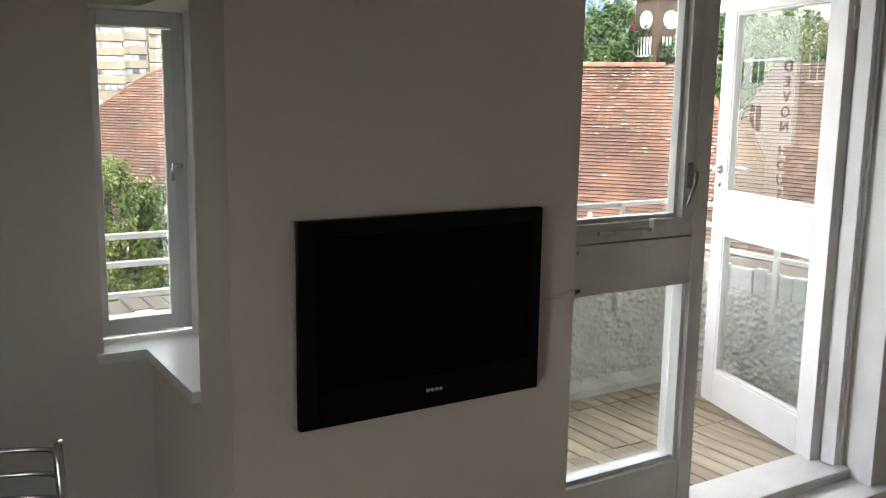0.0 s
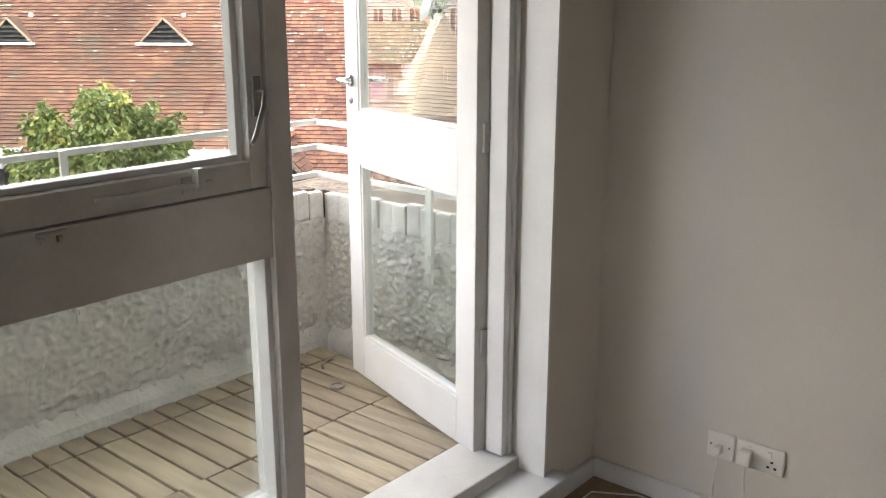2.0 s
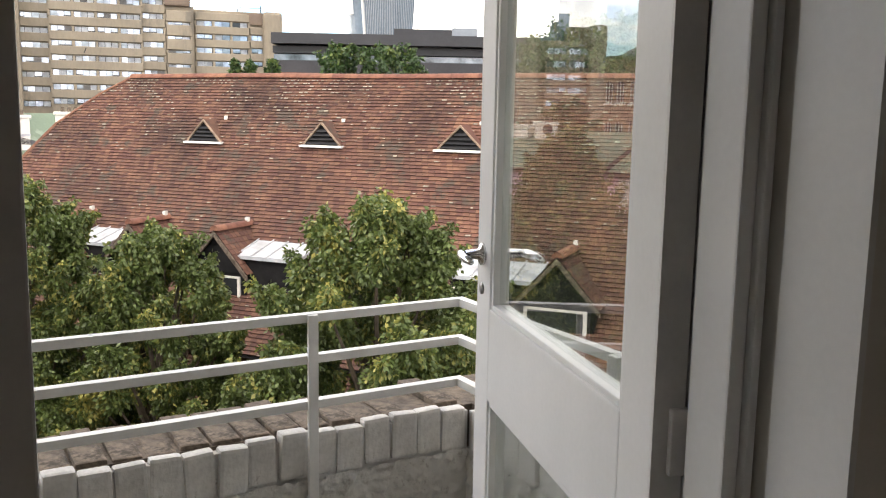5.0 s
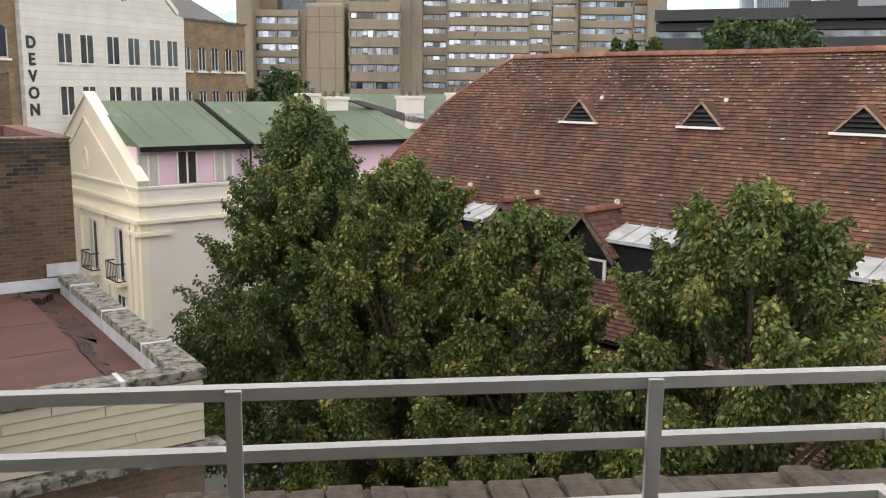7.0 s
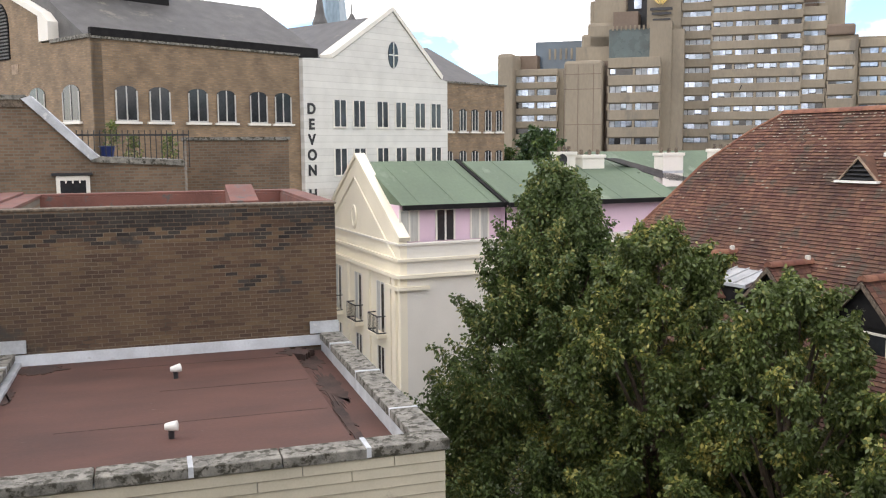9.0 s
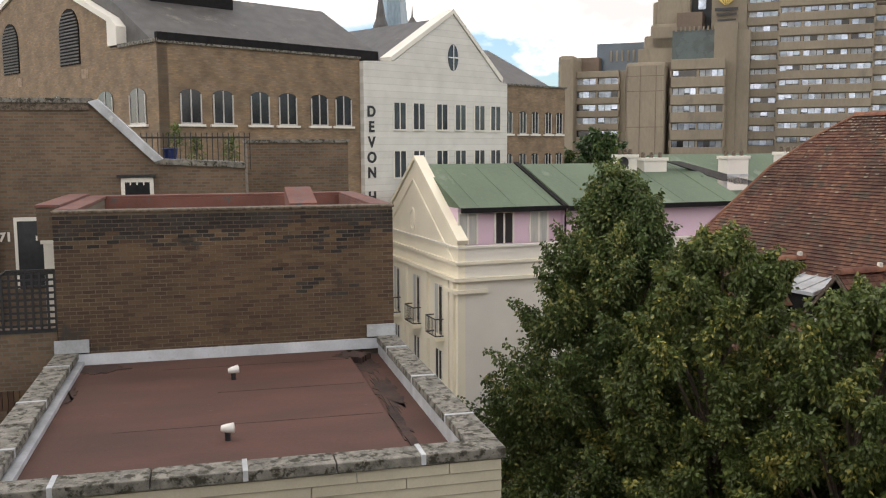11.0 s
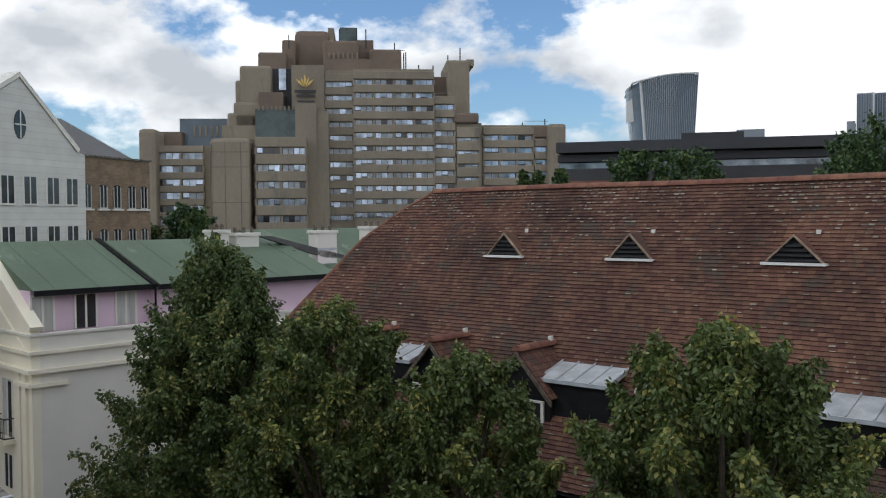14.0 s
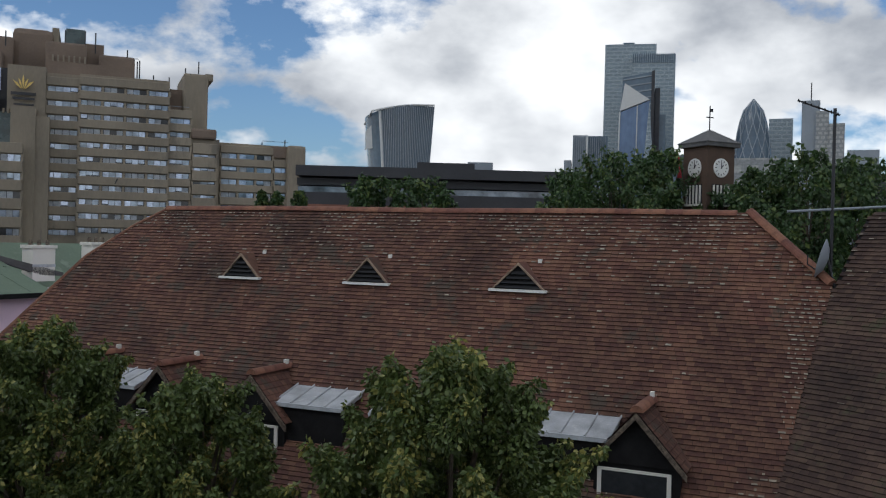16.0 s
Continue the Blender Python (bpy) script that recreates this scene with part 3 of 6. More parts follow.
part("fillet", prism([(PY, -0.03), (PY - 0.07, -0.03), (PY - 0.05, 0.03), (PY, 0.085)], -1.04, PX, "x"), M_RENDER, par)
part("fillet", prism([(PX, -0.03), (PX - 0.07, -0.03), (PX - 0.05, 0.03), (PX, 0.085)], 2.3, PY - 0.05, "y"), M_RENDER, par)


def lumpy(nx, nz, place, amp):
    """A sheet of thrown-on render with real lumps."""
    verts, faces = [], []
    for i in range(nx + 1):
        for k in range(nz + 1):
            a, b = i / nx, k / nz
            p, n_ = place(a, b)
            h = amp * (1.9 * max(0.0, noise.noise(p * 44)) + 0.9 * max(0.0, noise.noise(p * 62)) + 0.4 * noise.noise(p * 9))
            verts.append(tuple(p + n_ * (0.006 + h)))
    for i in range(nx):
        for k in range(nz):
            q = i * (nz + 1) + k
            faces.append((q, q + nz + 1, q + nz + 2, q + 1))
    return verts, faces


for nx, place in ((360, lambda a, b: (Vector((0.7 + a * (PX - 0.7), PY, 0.02 + 0.545 * b)), Vector((0, -1, 0)))), (150, lambda a, b: (Vector((PX, PY - a * 1.15, 0.02 + 0.545 * b)), Vector((-1, 0, 0))))):
    sheet = quads("render_coat", *lumpy(nx, 80, place, 0.014), M_RENDER, par, "lumpy white roughcast")
    for f in sheet.data.polygons:
        f.use_smooth = True
random.seed(4)
edge_meshes = [mesh_of("edge_brick", boxes((-0.037 - 0.001 * k, 0.037, -0.012 + 0.004 * k, 0.032, -0.062, 0.062), bevel=0.01), M_PBRICK) for k in range(4)]
x = PX - 0.05
while x > -1.0:
    b = new("brick", random.choice(edge_meshes))
    b.parent, b.matrix_local = par, pose(x, PY, 0.626 + random.uniform(-0.009, 0.009), random.uniform(-3, 3), random.uniform(-3, 3), random.uniform(-3, 3))
    x -= random.uniform(0.076, 0.082)
y = PY - 0.06
while y > 2.32:
    b = new("brick", random.choice(edge_meshes))
    b.parent, b.matrix_local = par, pose(PX, y, 0.626 + random.uniform(-0.009, 0.009), random.uniform(-2, 2), 0, -90 + random.uniform(-2, 2))
    y -= random.uniform(0.076, 0.082)

# brick-on-edge coping behind the painted edge
cope_meshes = [mesh_of("coping_brick", boxes((-0.036, 0.035 + 0.001 * k, 0.034, 0.272, -0.03, 0.03 - 0.003 * k), bevel=0.008), M_COPE) for k in range(3)]
x = PX - 0.05
while x > -1.0:
    b = new("coping_brick", random.choice(cope_meshes))
    b.parent, b.matrix_local = par, pose(x, PY, 0.66 + random.uniform(-0.004, 0.005), random.uniform(-1, 1), random.uniform(-2, 2), random.uniform(-1.5, 1.5))
    x -= 0.079
rail = thing("balcony_railing", "white-painted flat steel balcony railing with three bars", "railing")
for z in (0.99, 0.884, 0.766):
    part("rail", prism([(-1.2, 3.447), (3.677, 3.447), (3.677, 2.32), (3.703, 2.32), (3.703, 3.473), (-1.2, 3.473)], z - 0.011, z + 0.01), M_RAIL, rail)
for x in (3.25, 2.55, 1.85, 1.15, 0.45, -0.25, -0.95):
    p = part("post", boxes((x - 0.013, x + 0.013, 3.434, 3.447, 0.40, 0.999), bevel=0.002), M_RAIL, rail)
    part("bolt", boxes((x - 0.01, x + 0.01, 3.42, 3.47, 0.43, 0.45)), M_RAIL, p)
    part("bolt", boxes((x - 0.01, x + 0.01, 3.42, 3.47, 0.5, 0.52)), M_RAIL, p)
for y in (2.8,):
    p = part("post", boxes((3.66, 3.676, y - 0.016, y + 0.016, 0.40, 1.0), bevel=0.002), M_RAIL, rail)
    part("bolt", boxes((3.65, 3.73, y - 0.01, y + 0.01, 0.43, 0.45)), M_RAIL, p)
    part("bolt", boxes((3.65, 3.73, y - 0.01, y + 0.01, 0.5, 0.52)), M_RAIL, p)

# deck tiles: boards over bearers
random.seed(8)
board_meshes = [mesh_of("board", boxes((-0.0415, 0.0415, -L / 2, L / 2, -0.022, 0.0), bevel=0.004), M_DECK) for L in (0.458, 0.462, 0.455)]
short_mesh = mesh_of("board", boxes((-0.0415, 0.0415, -0.06, 0.06, -0.022, 0.0), bevel=0.004), M_DECK)
for i in range(-5, 4):
    for j in range(3):
        x0, y0 = 2.21 + 0.47 * (i - 1), 2.345 + 0.47 * j
        if x0 < -0.9 or x0 > 3.6 or (x0 < 0.8 and j == 0):
            continue
        dt = thing("deck_tile", "weathered grey-brown softwood deck tile of five boards", "decking", m=pose(x0 + 0.235, y0 + (0.235 if j < 2 else 0.06), random.uniform(-0.004, 0.004), 0, 0, random.uniform(-0.4, 0.4)), group="deck tiles")
        for k in range(5):
            px = -0.188 + 0.094 * k
            if x0 + 0.235 + px > 3.66:
                continue
            b = new("board", board_meshes[(k + i) % 3] if j < 2 else short_mesh)
            b.parent, b.matrix_local = dt, pose(px, 0, random.uniform(-0.002, 0.002), random.uniform(-0.3, 0.3), random.uniform(-0.8, 0.8), random.uniform(-0.4, 0.4))
        part("bearer", boxes((-0.24, 0.24, -0.04, 0.04, -0.035, -0.023)), M_COPE, dt)

# ---- things in the room ----
tv = thing("television", "black flat-screen television mounted on the wall", "television", m=pose(0, 1.87, 0))
TX0, TX1, TZ0, TZ1 = 0.758, 1.424, 0.775, 1.25
part("mount", boxes((0.95, 1.25, -0.02, 0.0, 0.9, 1.15)), M_DARK, tv)
part("back_shell", boxes((TX0 + 0.02, TX1 - 0.02, -0.05, -0.02, TZ0 + 0.02, TZ1 - 0.02), bevel=0.008), M_TV, tv)
part("bezel", boxes((TX0, TX0 + 0.045, -0.075, -0.05, TZ0, TZ1), (TX1 - 0.03, TX1, -0.075, -0.05, TZ0, TZ1), (TX0 + 0.045, TX1 - 0.03, -0.075, -0.05, TZ0, TZ0 + 0.085), (TX0 + 0.045, TX1 - 0.03, -0.075, -0.05, TZ1 - 0.035, TZ1), bevel=0.003), M_TV, tv)
part("screen", boxes((TX0 + 0.045, TX1 - 0.03, -0.066, -0.05, TZ0 + 0.085, TZ1 - 0.035)), M_SCREEN, tv)
part("silver_edge", boxes((TX0 - 0.002, TX1 + 0.002, -0.06, -0.052, TZ0 - 0.005, TZ0), (TX0 - 0.006, TX0 - 0.001, -0.06, -0.052, TZ0, TZ1)), M_SILVER, tv, "thin silver edging")
part("badge", boxes((1.085, 1.094, -0.0758, -0.075, TZ0 + 0.042, TZ0 + 0.05), (1.097, 1.107, -0.0758, -0.075, TZ0 + 0.042, TZ0 + 0.05), (1.11, 1.119, -0.0758, -0.075, TZ0 + 0.042, TZ0 + 0.05), (1.122, 1.13, -0.0758, -0.075, TZ0 + 0.042, TZ0 + 0.05)), M_SILVER, tv, "small silver maker's mark")


def socket(name, label, y, half, plug):
    s = thing(name, label, "socket", m=pose(3.62, y, 0.14), group="wall sockets")
    part("plate", boxes((-0.012, 0.0, -half, half, -0.043, 0.043), bevel=0.004), M_PLASTIC, s)
    if half > 0.05:
        for yy in (-0.03, 0.035):
            part("switch", boxes((-0.017, -0.012, yy - 0.007, yy + 0.007, 0.012, 0.03), bevel=0.002), M_PLASTIC, s)
        for yy, zz in ((-0.038, -0.002), (-0.049, -0.02), (-0.027, -0.02)):
            part("pin_hole", boxes((-0.0135, -0.012, yy - 0.004, yy + 0.004, zz - 0.003, zz + 0.003)), M_DARK, s)
    else:
        for yy in (-0.03, 0.03):
            part("screw", boxes((-0.0135, -0.012, yy - 0.003, yy + 0.003, -0.003, 0.003)), M_STEEL, s)
    return s


socket("wall_socket", "white double wall socket with one plug in it", 1.42, 0.073, True)
socket("aerial_socket", "small white single wall outlet with a cord", 1.545, 0.043, False)
plug = thing("plug", "cream mains plug with its cord hanging down", "plug")
part("body", boxes((3.575, 3.608, 1.438, 1.475, 0.112, 0.162), bevel=0.008), M_PLASTIC, plug)
part("cord", tube([(3.585, 1.456, 0.116), (3.58, 1.452, 0.06), (3.578, 1.44, -0.03), (3.58, 1.43, -0.09), (3.585, 1.42, FLOOR + 0.006), (3.57, 1.2, FLOOR + 0.004)], 0.0035, 8), M_CORD, plug, smooth=True)
cable = thing("aerial_cable", "thin off-white cable from the outlet to the floor", "cable")
part("connector", boxes((3.58, 3.608, 1.535, 1.555, 0.12, 0.145), bevel=0.004), M_PLASTIC, cable)
part("cord", tube([(3.59, 1.545, 0.122), (3.585, 1.547, 0.03), (3.582, 1.55, -0.06), (3.585, 1.58, FLOOR + 0.005), (3.58, 1.8, FLOOR + 0.004), (3.5, 1.93, FLOOR + 0.004), (3.42, 1.93, FLOOR + 0.004)], 0.003, 8), M_CORD, cable, smooth=True)
stub = thing("wall_cable", "short dark cable end at the edge of the pier", "cable")
part("cord", tube([(1.46, 1.864, 0.985), (1.55, 1.864, 0.992), (1.6, 1.862, 1.0)], 0.004, 8), M_WALL, stub, smooth=True)
part("tip", tube([(1.596, 1.862, 0.998), (1.612, 1.862, 1.0)], 0.006, 8), M_DARK, stub)

chair = thing("dining_chair", "chrome tube chair with a curved slatted metal back", "chair", m=pose(0.13, 2.24, FLOOR, 0, 0, -10))
for s in (-1, 1):
    part("back_post", tube([(0.2 * s, -0.2, 0.0), (0.2 * s, -0.19, 0.44), (0.2 * s, -0.22, 0.7), (0.195 * s, -0.27, 0.92)], 0.011, 10), M_CHROME, chair, smooth=True)
    part("front_leg", tube([(0.2 * s, 0.2, 0.0), (0.2 * s, 0.19, 0.44)], 0.011, 10), M_CHROME, chair, smooth=True)
for i, z in enumerate((0.895, 0.835, 0.775, 0.715)):
    y = -0.265 + 0.015 * i
    part("slat", tube([(0.195 * math.sin(a), y + 0.05 * math.cos(a), z) for a in [k * math.pi / 8 - math.pi / 2 for k in range(9)]], 0.006, 8), M_CHROME, chair, smooth=True)
part("seat", boxes((-0.21, 0.21, -0.2, 0.21, 0.43, 0.47), bevel=0.015), M_TV, chair)

dt = thing("door_stop", "small grey metal hook lying on the deck", "hook", m=pose(3.47, 3.2, 0.0))
part("body", tube([(-0.02, 0, 0.006), (0.0, 0.03, 0.008), (0.03, 0.02, 0.02), (0.03, -0.01, 0.035)], 0.006, 8), M_STEEL, dt, smooth=True)
rg = thing("metal_ring", "small brass ring lying on the deck boards", "ring", m=pose(3.36, 3.02, 0.008))
part("ring", tube([(0.028 * math.cos(a), 0.028 * math.sin(a), 0) for a in [k * math.tau / 16 for k in range(17)]], 0.005, 8), M_STEEL, rg, smooth=True)
# ---- ground ----
wall("ground", boxes((-2500, 2500, -1500, 3000, -12.5, -12)), M_GROUND, "grey paved ground far below", "ground")

# ---- the tiled hall: local x along the ridge, local y up the slope ----
HALL = pose(0, 0, 0, 0, 0, -53.13)
hall = thing("tiled_hall", "long old hall with a steep clay tile roof and vents", "building", m=HALL)


def roof_z(u):
    return 0.43 + 1.2 * (u - 24.37)


def hip_left(u):
    pts = ((20.4, -24.9), (22.7, -23.65), (23.1, -23.4), (24.79, -22.3), (25.6, -21.2), (26.1, -20.2))
    return float(np.interp(u, [p[0] for p in pts], [p[1] for p in pts]))


def hip_right(u):
    pts = ((20.4, -2.5), (21.77, -2.18), (23.03, -1.88), (24.77, -1.39), (26.1, -3.2))
    return float(np.interp(u, [p[0] for p in pts], [p[1] for p in pts]))


bm = bmesh.new()
us = [20.4, 21.77, 23.03, 24.0, 24.77, 25.6, 26.1]
lefts, rights = [bm.verts.new((hip_left(u), u, roof_z(u) - 0.06)) for u in us], [bm.verts.new((hip_right(u), u, roof_z(u) - 0.06)) for u in us]
for i in range(len(us) - 1):
    bm.faces.new((lefts[i], rights[i], rights[i + 1], lefts[i + 1]))
part("roof_deck", bm, M_BLACKWOOD, hall)
part("wall", prism([(-24.4, 20.9), (-2.6, 20.9), (-2.6, 31), (-24.4, 31)], -12, -4.2), M_BLACKWOOD, hall, "black boarded wall")
bm = bmesh.new()
vs = [bm.verts.new(p) for p in ((-20.2, 26.1, 2.45), (-3.2, 26.1, 2.45), (-1.0, 31.8, -4.2), (-24.9, 31.8, -4.2), (hip_left(20.4), 20.4, roof_z(20.4) - 0.05))]
bm.faces.new((vs[0], vs[3], vs[2], vs[1]))
bm.faces.new((vs[0], vs[4], vs[3]))
part("back_roof", bm, M_RIDGE, hall)

TG, TW = 0.073, 0.172


def tile_solid(x, u, w, lift, cant, zof=roof_z):
    """Eight corners of one tile lying on the slope: x along the course, u up the slope."""
    ua, ub = u - 0.012, u + TG * 1.15
    za, zb = zof(ua) + 0.045 + lift, zof(ub) + 0.004 + lift * 0.3
    th = 0.034
    return [(x, ua, za + cant), (x + w, ua, za - cant), (x + w, ub, zb - cant), (x, ub, zb + cant), (x, ua + 0.045, za - th + cant), (x + w, ua + 0.045, za - th - cant)]


TILE_FACES = [(0, 1, 2, 3), (4, 5, 1, 0)]


def tiles(verts, faces, pick, u0, u1, left, right, zof=roof_z, seed=1):
    """pick(x, u) gives which list a tile goes to, or None to leave it out."""
    rng = random.Random(seed)
    u, row = u0, 0
    while u < u1:
        x = left(u) + (TW / 2 if row % 2 else 0)
        end = right(u)
        while x < end - 0.04:
            k = pick(x, u, rng)
            if k is not None:
                t = tile_solid(x + 0.002, u, min(TW - 0.004, end - x), rng.uniform(-0.004, 0.007), rng.uniform(-0.003, 0.003), zof)
                base = len(verts[0])
                verts[0] += t
                faces[0] += [tuple(base + i for i in f) for f in TILE_FACES]
                if k == 1:  # a fleck of lichen on the tile's edge
                    base = len(verts[1])
                    wf_ = rng.uniform(0.02, 0.15)
                    off, hf = rng.uniform(0, TW - wf_), rng.uniform(0.12, 0.5)
                    ax_, ay_ = (off / TW), ((off + wf_) / TW)
                    lo, ro = [Vector(t[0]).lerp(t[1], s) for s in (ax_, ay_)]
                    lu, ru = [Vector(t[3]).lerp(t[2], s) for s in (ax_, ay_)]
                    up_ = Vector((0, -0.002, 0.004))
                    verts[1] += [tuple(lo + up_), tuple(ro + up_), tuple(ro.lerp(ru, hf) + up_), tuple(lo.lerp(lu, hf) + up_), tuple(lo + up_ + Vector((0, 0.02, -0.016))), tuple(ro + up_ + Vector((0, 0.02, -0.016)))]
                    faces[1] += [tuple(base + i for i in f) for f in TILE_FACES]
            x += TW
        u += TG
        row += 1


def lichen_pick(x, u, rng):
    high = max(0.0, (u - 24.9) / 1.2)
    streak = math.exp(-(((x - hip_right(u)) + 0.5) / 0.35) ** 2) * (0.5 if 22.3 < u < 24.6 else 0.12)
    right_side = 0.05 if x > -8 else 0.012
    patch = noise.noise(Vector((x * 0.55, u * 1.3, 3.0)))
    p = (0.5 * high ** 2 + 0.05 * (u > 24.2) if patch > -0.2 else 0.025) + streak * 1.8 + (right_side * 1.3 if patch > 0.12 else 0.008)
    return 1 if rng.random() < 2.0 * p else 0


near_tiles = []


def hall_pick(x, u, rng):
    if -4.05 < x < -2.3 and 21.9 < u < 24.4 and len(near_tiles) < 300:
        near_tiles.append((x, u, rng.uniform(-0.003, 0.006), rng.uniform(-0.8, 0.8)))
        return None
    return lichen_pick(x, u, rng)


tv_, tf_ = [[], []], [[], []]
tiles(tv_, tf_, hall_pick, 20.4, 26.08, hip_left, hip_right)
quads("tile_field", tv_[0], tf_[0], M_TILE, hall, "weathered red-brown plain clay tiles", "stuff")
quads("lichen_tiles", tv_[1], tf_[1], M_LICHEN, hall, "tiles bleached by lichen", "stuff")

one_tile = bpy.data.meshes.new("tile")
one_tile.from_pydata(tile_solid(0, 0, TW - 0.004, 0, 0, lambda u: 1.2 * u), [], TILE_FACES)
one_tile.materials.append(M_TILE_ONE)
for x, u, up, turn in near_tiles:
    b = new("tile", one_tile)
    b.parent, b.matrix_local = hall, pose(x, u, roof_z(u) + up, 0, turn, 0)

# ridge and hip tiles
rt = mesh_of("ridge_tile", prism([(0.13 * math.cos(a), 0.13 * math.sin(a) - 0.03) for a in [k * math.pi / 8 for k in range(9)]], -0.21, 0.2, "x"), M_RIDGE)
x = -20.1
while x < -3.3:
    b = new("ridge_tile", rt)
    b.parent, b.matrix_local = hall, pose(x, 26.1, 2.48 + 0.012 * math.sin(x * 0.7), 0, random.uniform(-1, 1), 0)
    x += 0.41
hp = [(hip_left(u), u, roof_z(u)) for u in (26.1, 25.6, 24.79, 23.1, 22.7, 20.4)]
for (a, b_) in zip(hp, hp[1:]):
    d = Vector(b_) - Vector(a)
    n_ = max(1, int(d.length / 0.3))
    for k in range(n_):
        q = new("hip_tile", rt)
        p = Vector(a) + d * ((k + 0.5) / n_)
        q.parent, q.matrix_local = hall, Matrix.LocRotScale(p, d.to_track_quat("X", "Z"), Vector((0.8, 0.55, 0.55)))
d = Vector((-1.39, 24.77, 0.95)) - Vector((-3.2, 26.1, 2.52))
for k in range(9):
    q = new("hip_tile", rt)
    q.parent, q.matrix_local = hall, Matrix.LocRotScale(Vector((-3.2, 26.1, 2.52)) + d * ((k + 0.4) / 9), d.to_track_quat("X", "Z"), Vector((0.75, 1.0, 1.0)))

# three small louvred vents
for vx, w in ((-16.28, 1.12), (-12.36, 1.12), (-8.28, 1.24)):
    vt = part("vent", prism([(vx - w / 2, 0.58), (vx + w / 2, 0.58), (vx, 1.16)], 24.45, 25.1, "y"), M_BLACKWOOD, hall, "small triangular louvred roof vent")
    part("sill", boxes((vx - w / 2 - 0.1, vx + w / 2 + 0.1, 24.3, 24.5, 0.51, 0.57)), M_PLASTIC, vt, "white-painted sill")
    for s in (-1, 1):
        part("verge", prism([(vx + s * (w / 2 - 0.01), 0.575), (vx, 1.15), (vx, 1.205), (vx + s * (w / 2 + 0.045), 0.575)], 24.37, 24.44, "y"), M_VERGE, vt)
        part("vent_roof", prism([(vx + s * (w / 2 - 0.01), 0.575), (vx, 1.16), (vx, 1.215), (vx + s * (w / 2 + 0.05), 0.575)], 24.44, 25.15, "y"), M_TILE_ONE, vt)
    for k in range(4):
        zz = 0.63 + 0.11 * k
        hw = (w / 2) * (1.12 - zz) / 0.56
        if hw > 0.05:
            part("louvre", prism([(24.38, zz - 0.03), (24.46, zz + 0.03), (24.46, zz + 0.05), (24.38, zz - 0.015)], vx - hw, vx + hw, "x"), M_IRON, vt)
    cp = part("flashing", boxes((vx + 0.3, vx + 0.4, 24.98, 25.03, 1.2, 1.3)), M_WHITER, vt)

# gabled dormers and lead-covered flats between them
U0 = 21.35


def dormer(vx, half, top, eave):
    d = part("dormer", prism([(vx - half + 0.1, eave), (vx + half - 0.1, eave), (vx, top - 0.1)], U0, 24.0, "y"), M_BLACKWOOD, hall, "tiled gable dormer with a black boarded front")
    part("front", boxes((vx - half + 0.12, vx + half - 0.12, U0 + 0.05, 22.5, -5.2, eave)), M_BLACKWOOD, d)
    wv, wf = [[]], [[]]
    for s in (-1, 1):
        slope = (top - eave) / half
        rows_ = 9
        for r in range(rows_):
            o0, o1 = half * r / rows_, half * (r + 1.15) / rows_
            z0, z1 = top - slope * o0, top - slope * o1
            back = 21.2 + (z0 - roof_z(21.2)) / 1.2
            yy = U0 - 0.12
            while yy < back:
                ye = min(yy + 0.165, back + 0.05)
                base = len(wv[0])
                j = random.uniform(0, 0.008)
                wv[0] += [(vx + s * o1, yy, z1 + 0.03 + j), (vx + s * o1, ye, z1 + 0.03), (vx + s * o0, ye, z0 + 0.01), (vx + s * o0, yy, z0 + 0.01), (vx + s * o1, yy, z1 + 0.008), (vx + s * o1, ye, z1 + 0.008)]
                wf[0] += [tuple(base + i for i in f) for f in ((0, 1, 2, 3), (4, 5, 1, 0))]
                yy += 0.17
        part("bargeboard", prism([(vx, top - 0.02), (vx + s * (half + 0.03), eave - 0.05), (vx + s * (half + 0.03), eave - 0.17), (vx, top - 0.15)], U0 - 0.16, U0 - 0.1, "y"), M_COPE, d)
    quads("tile_field", wv[0], wf[0], M_TILE, d, "clay tiles", "stuff")
    L = (top - roof_z(U0)) / 1.2
    k = 0
    while U0 - 0.1 + 0.4 * k < U0 + L - 0.1:
        q = new("ridge_tile", rt)
        q.parent, q.matrix_local = d, pose(vx, U0 + 0.1 + 0.4 * k, top + 0.02, 0, 0, 90)
        k += 1
    part("end_piece", boxes((vx + 0.0, vx + 0.08, U0 + L - 0.2, U0 + L - 0.08, top + 0.08, top + 0.2)), M_WHITER, d)
    win = part("window_frame", boxes((vx - half + 0.2, vx - half + 0.28, U0, U0 + 0.06, -5.2, eave - 0.1), (vx + half - 0.36, vx + half - 0.28, U0, U0 + 0.06, -5.2, eave - 0.1), (vx - half + 0.28, vx + half - 0.36, U0, U0 + 0.06, eave - 0.15, eave - 0.1)), M_WHITER, d)
    part("pane", boxes((vx - half + 0.28, vx + half - 0.36, U0 + 0.02, U0 + 0.04, -5.2, eave - 0.15)), M_WIN, win)


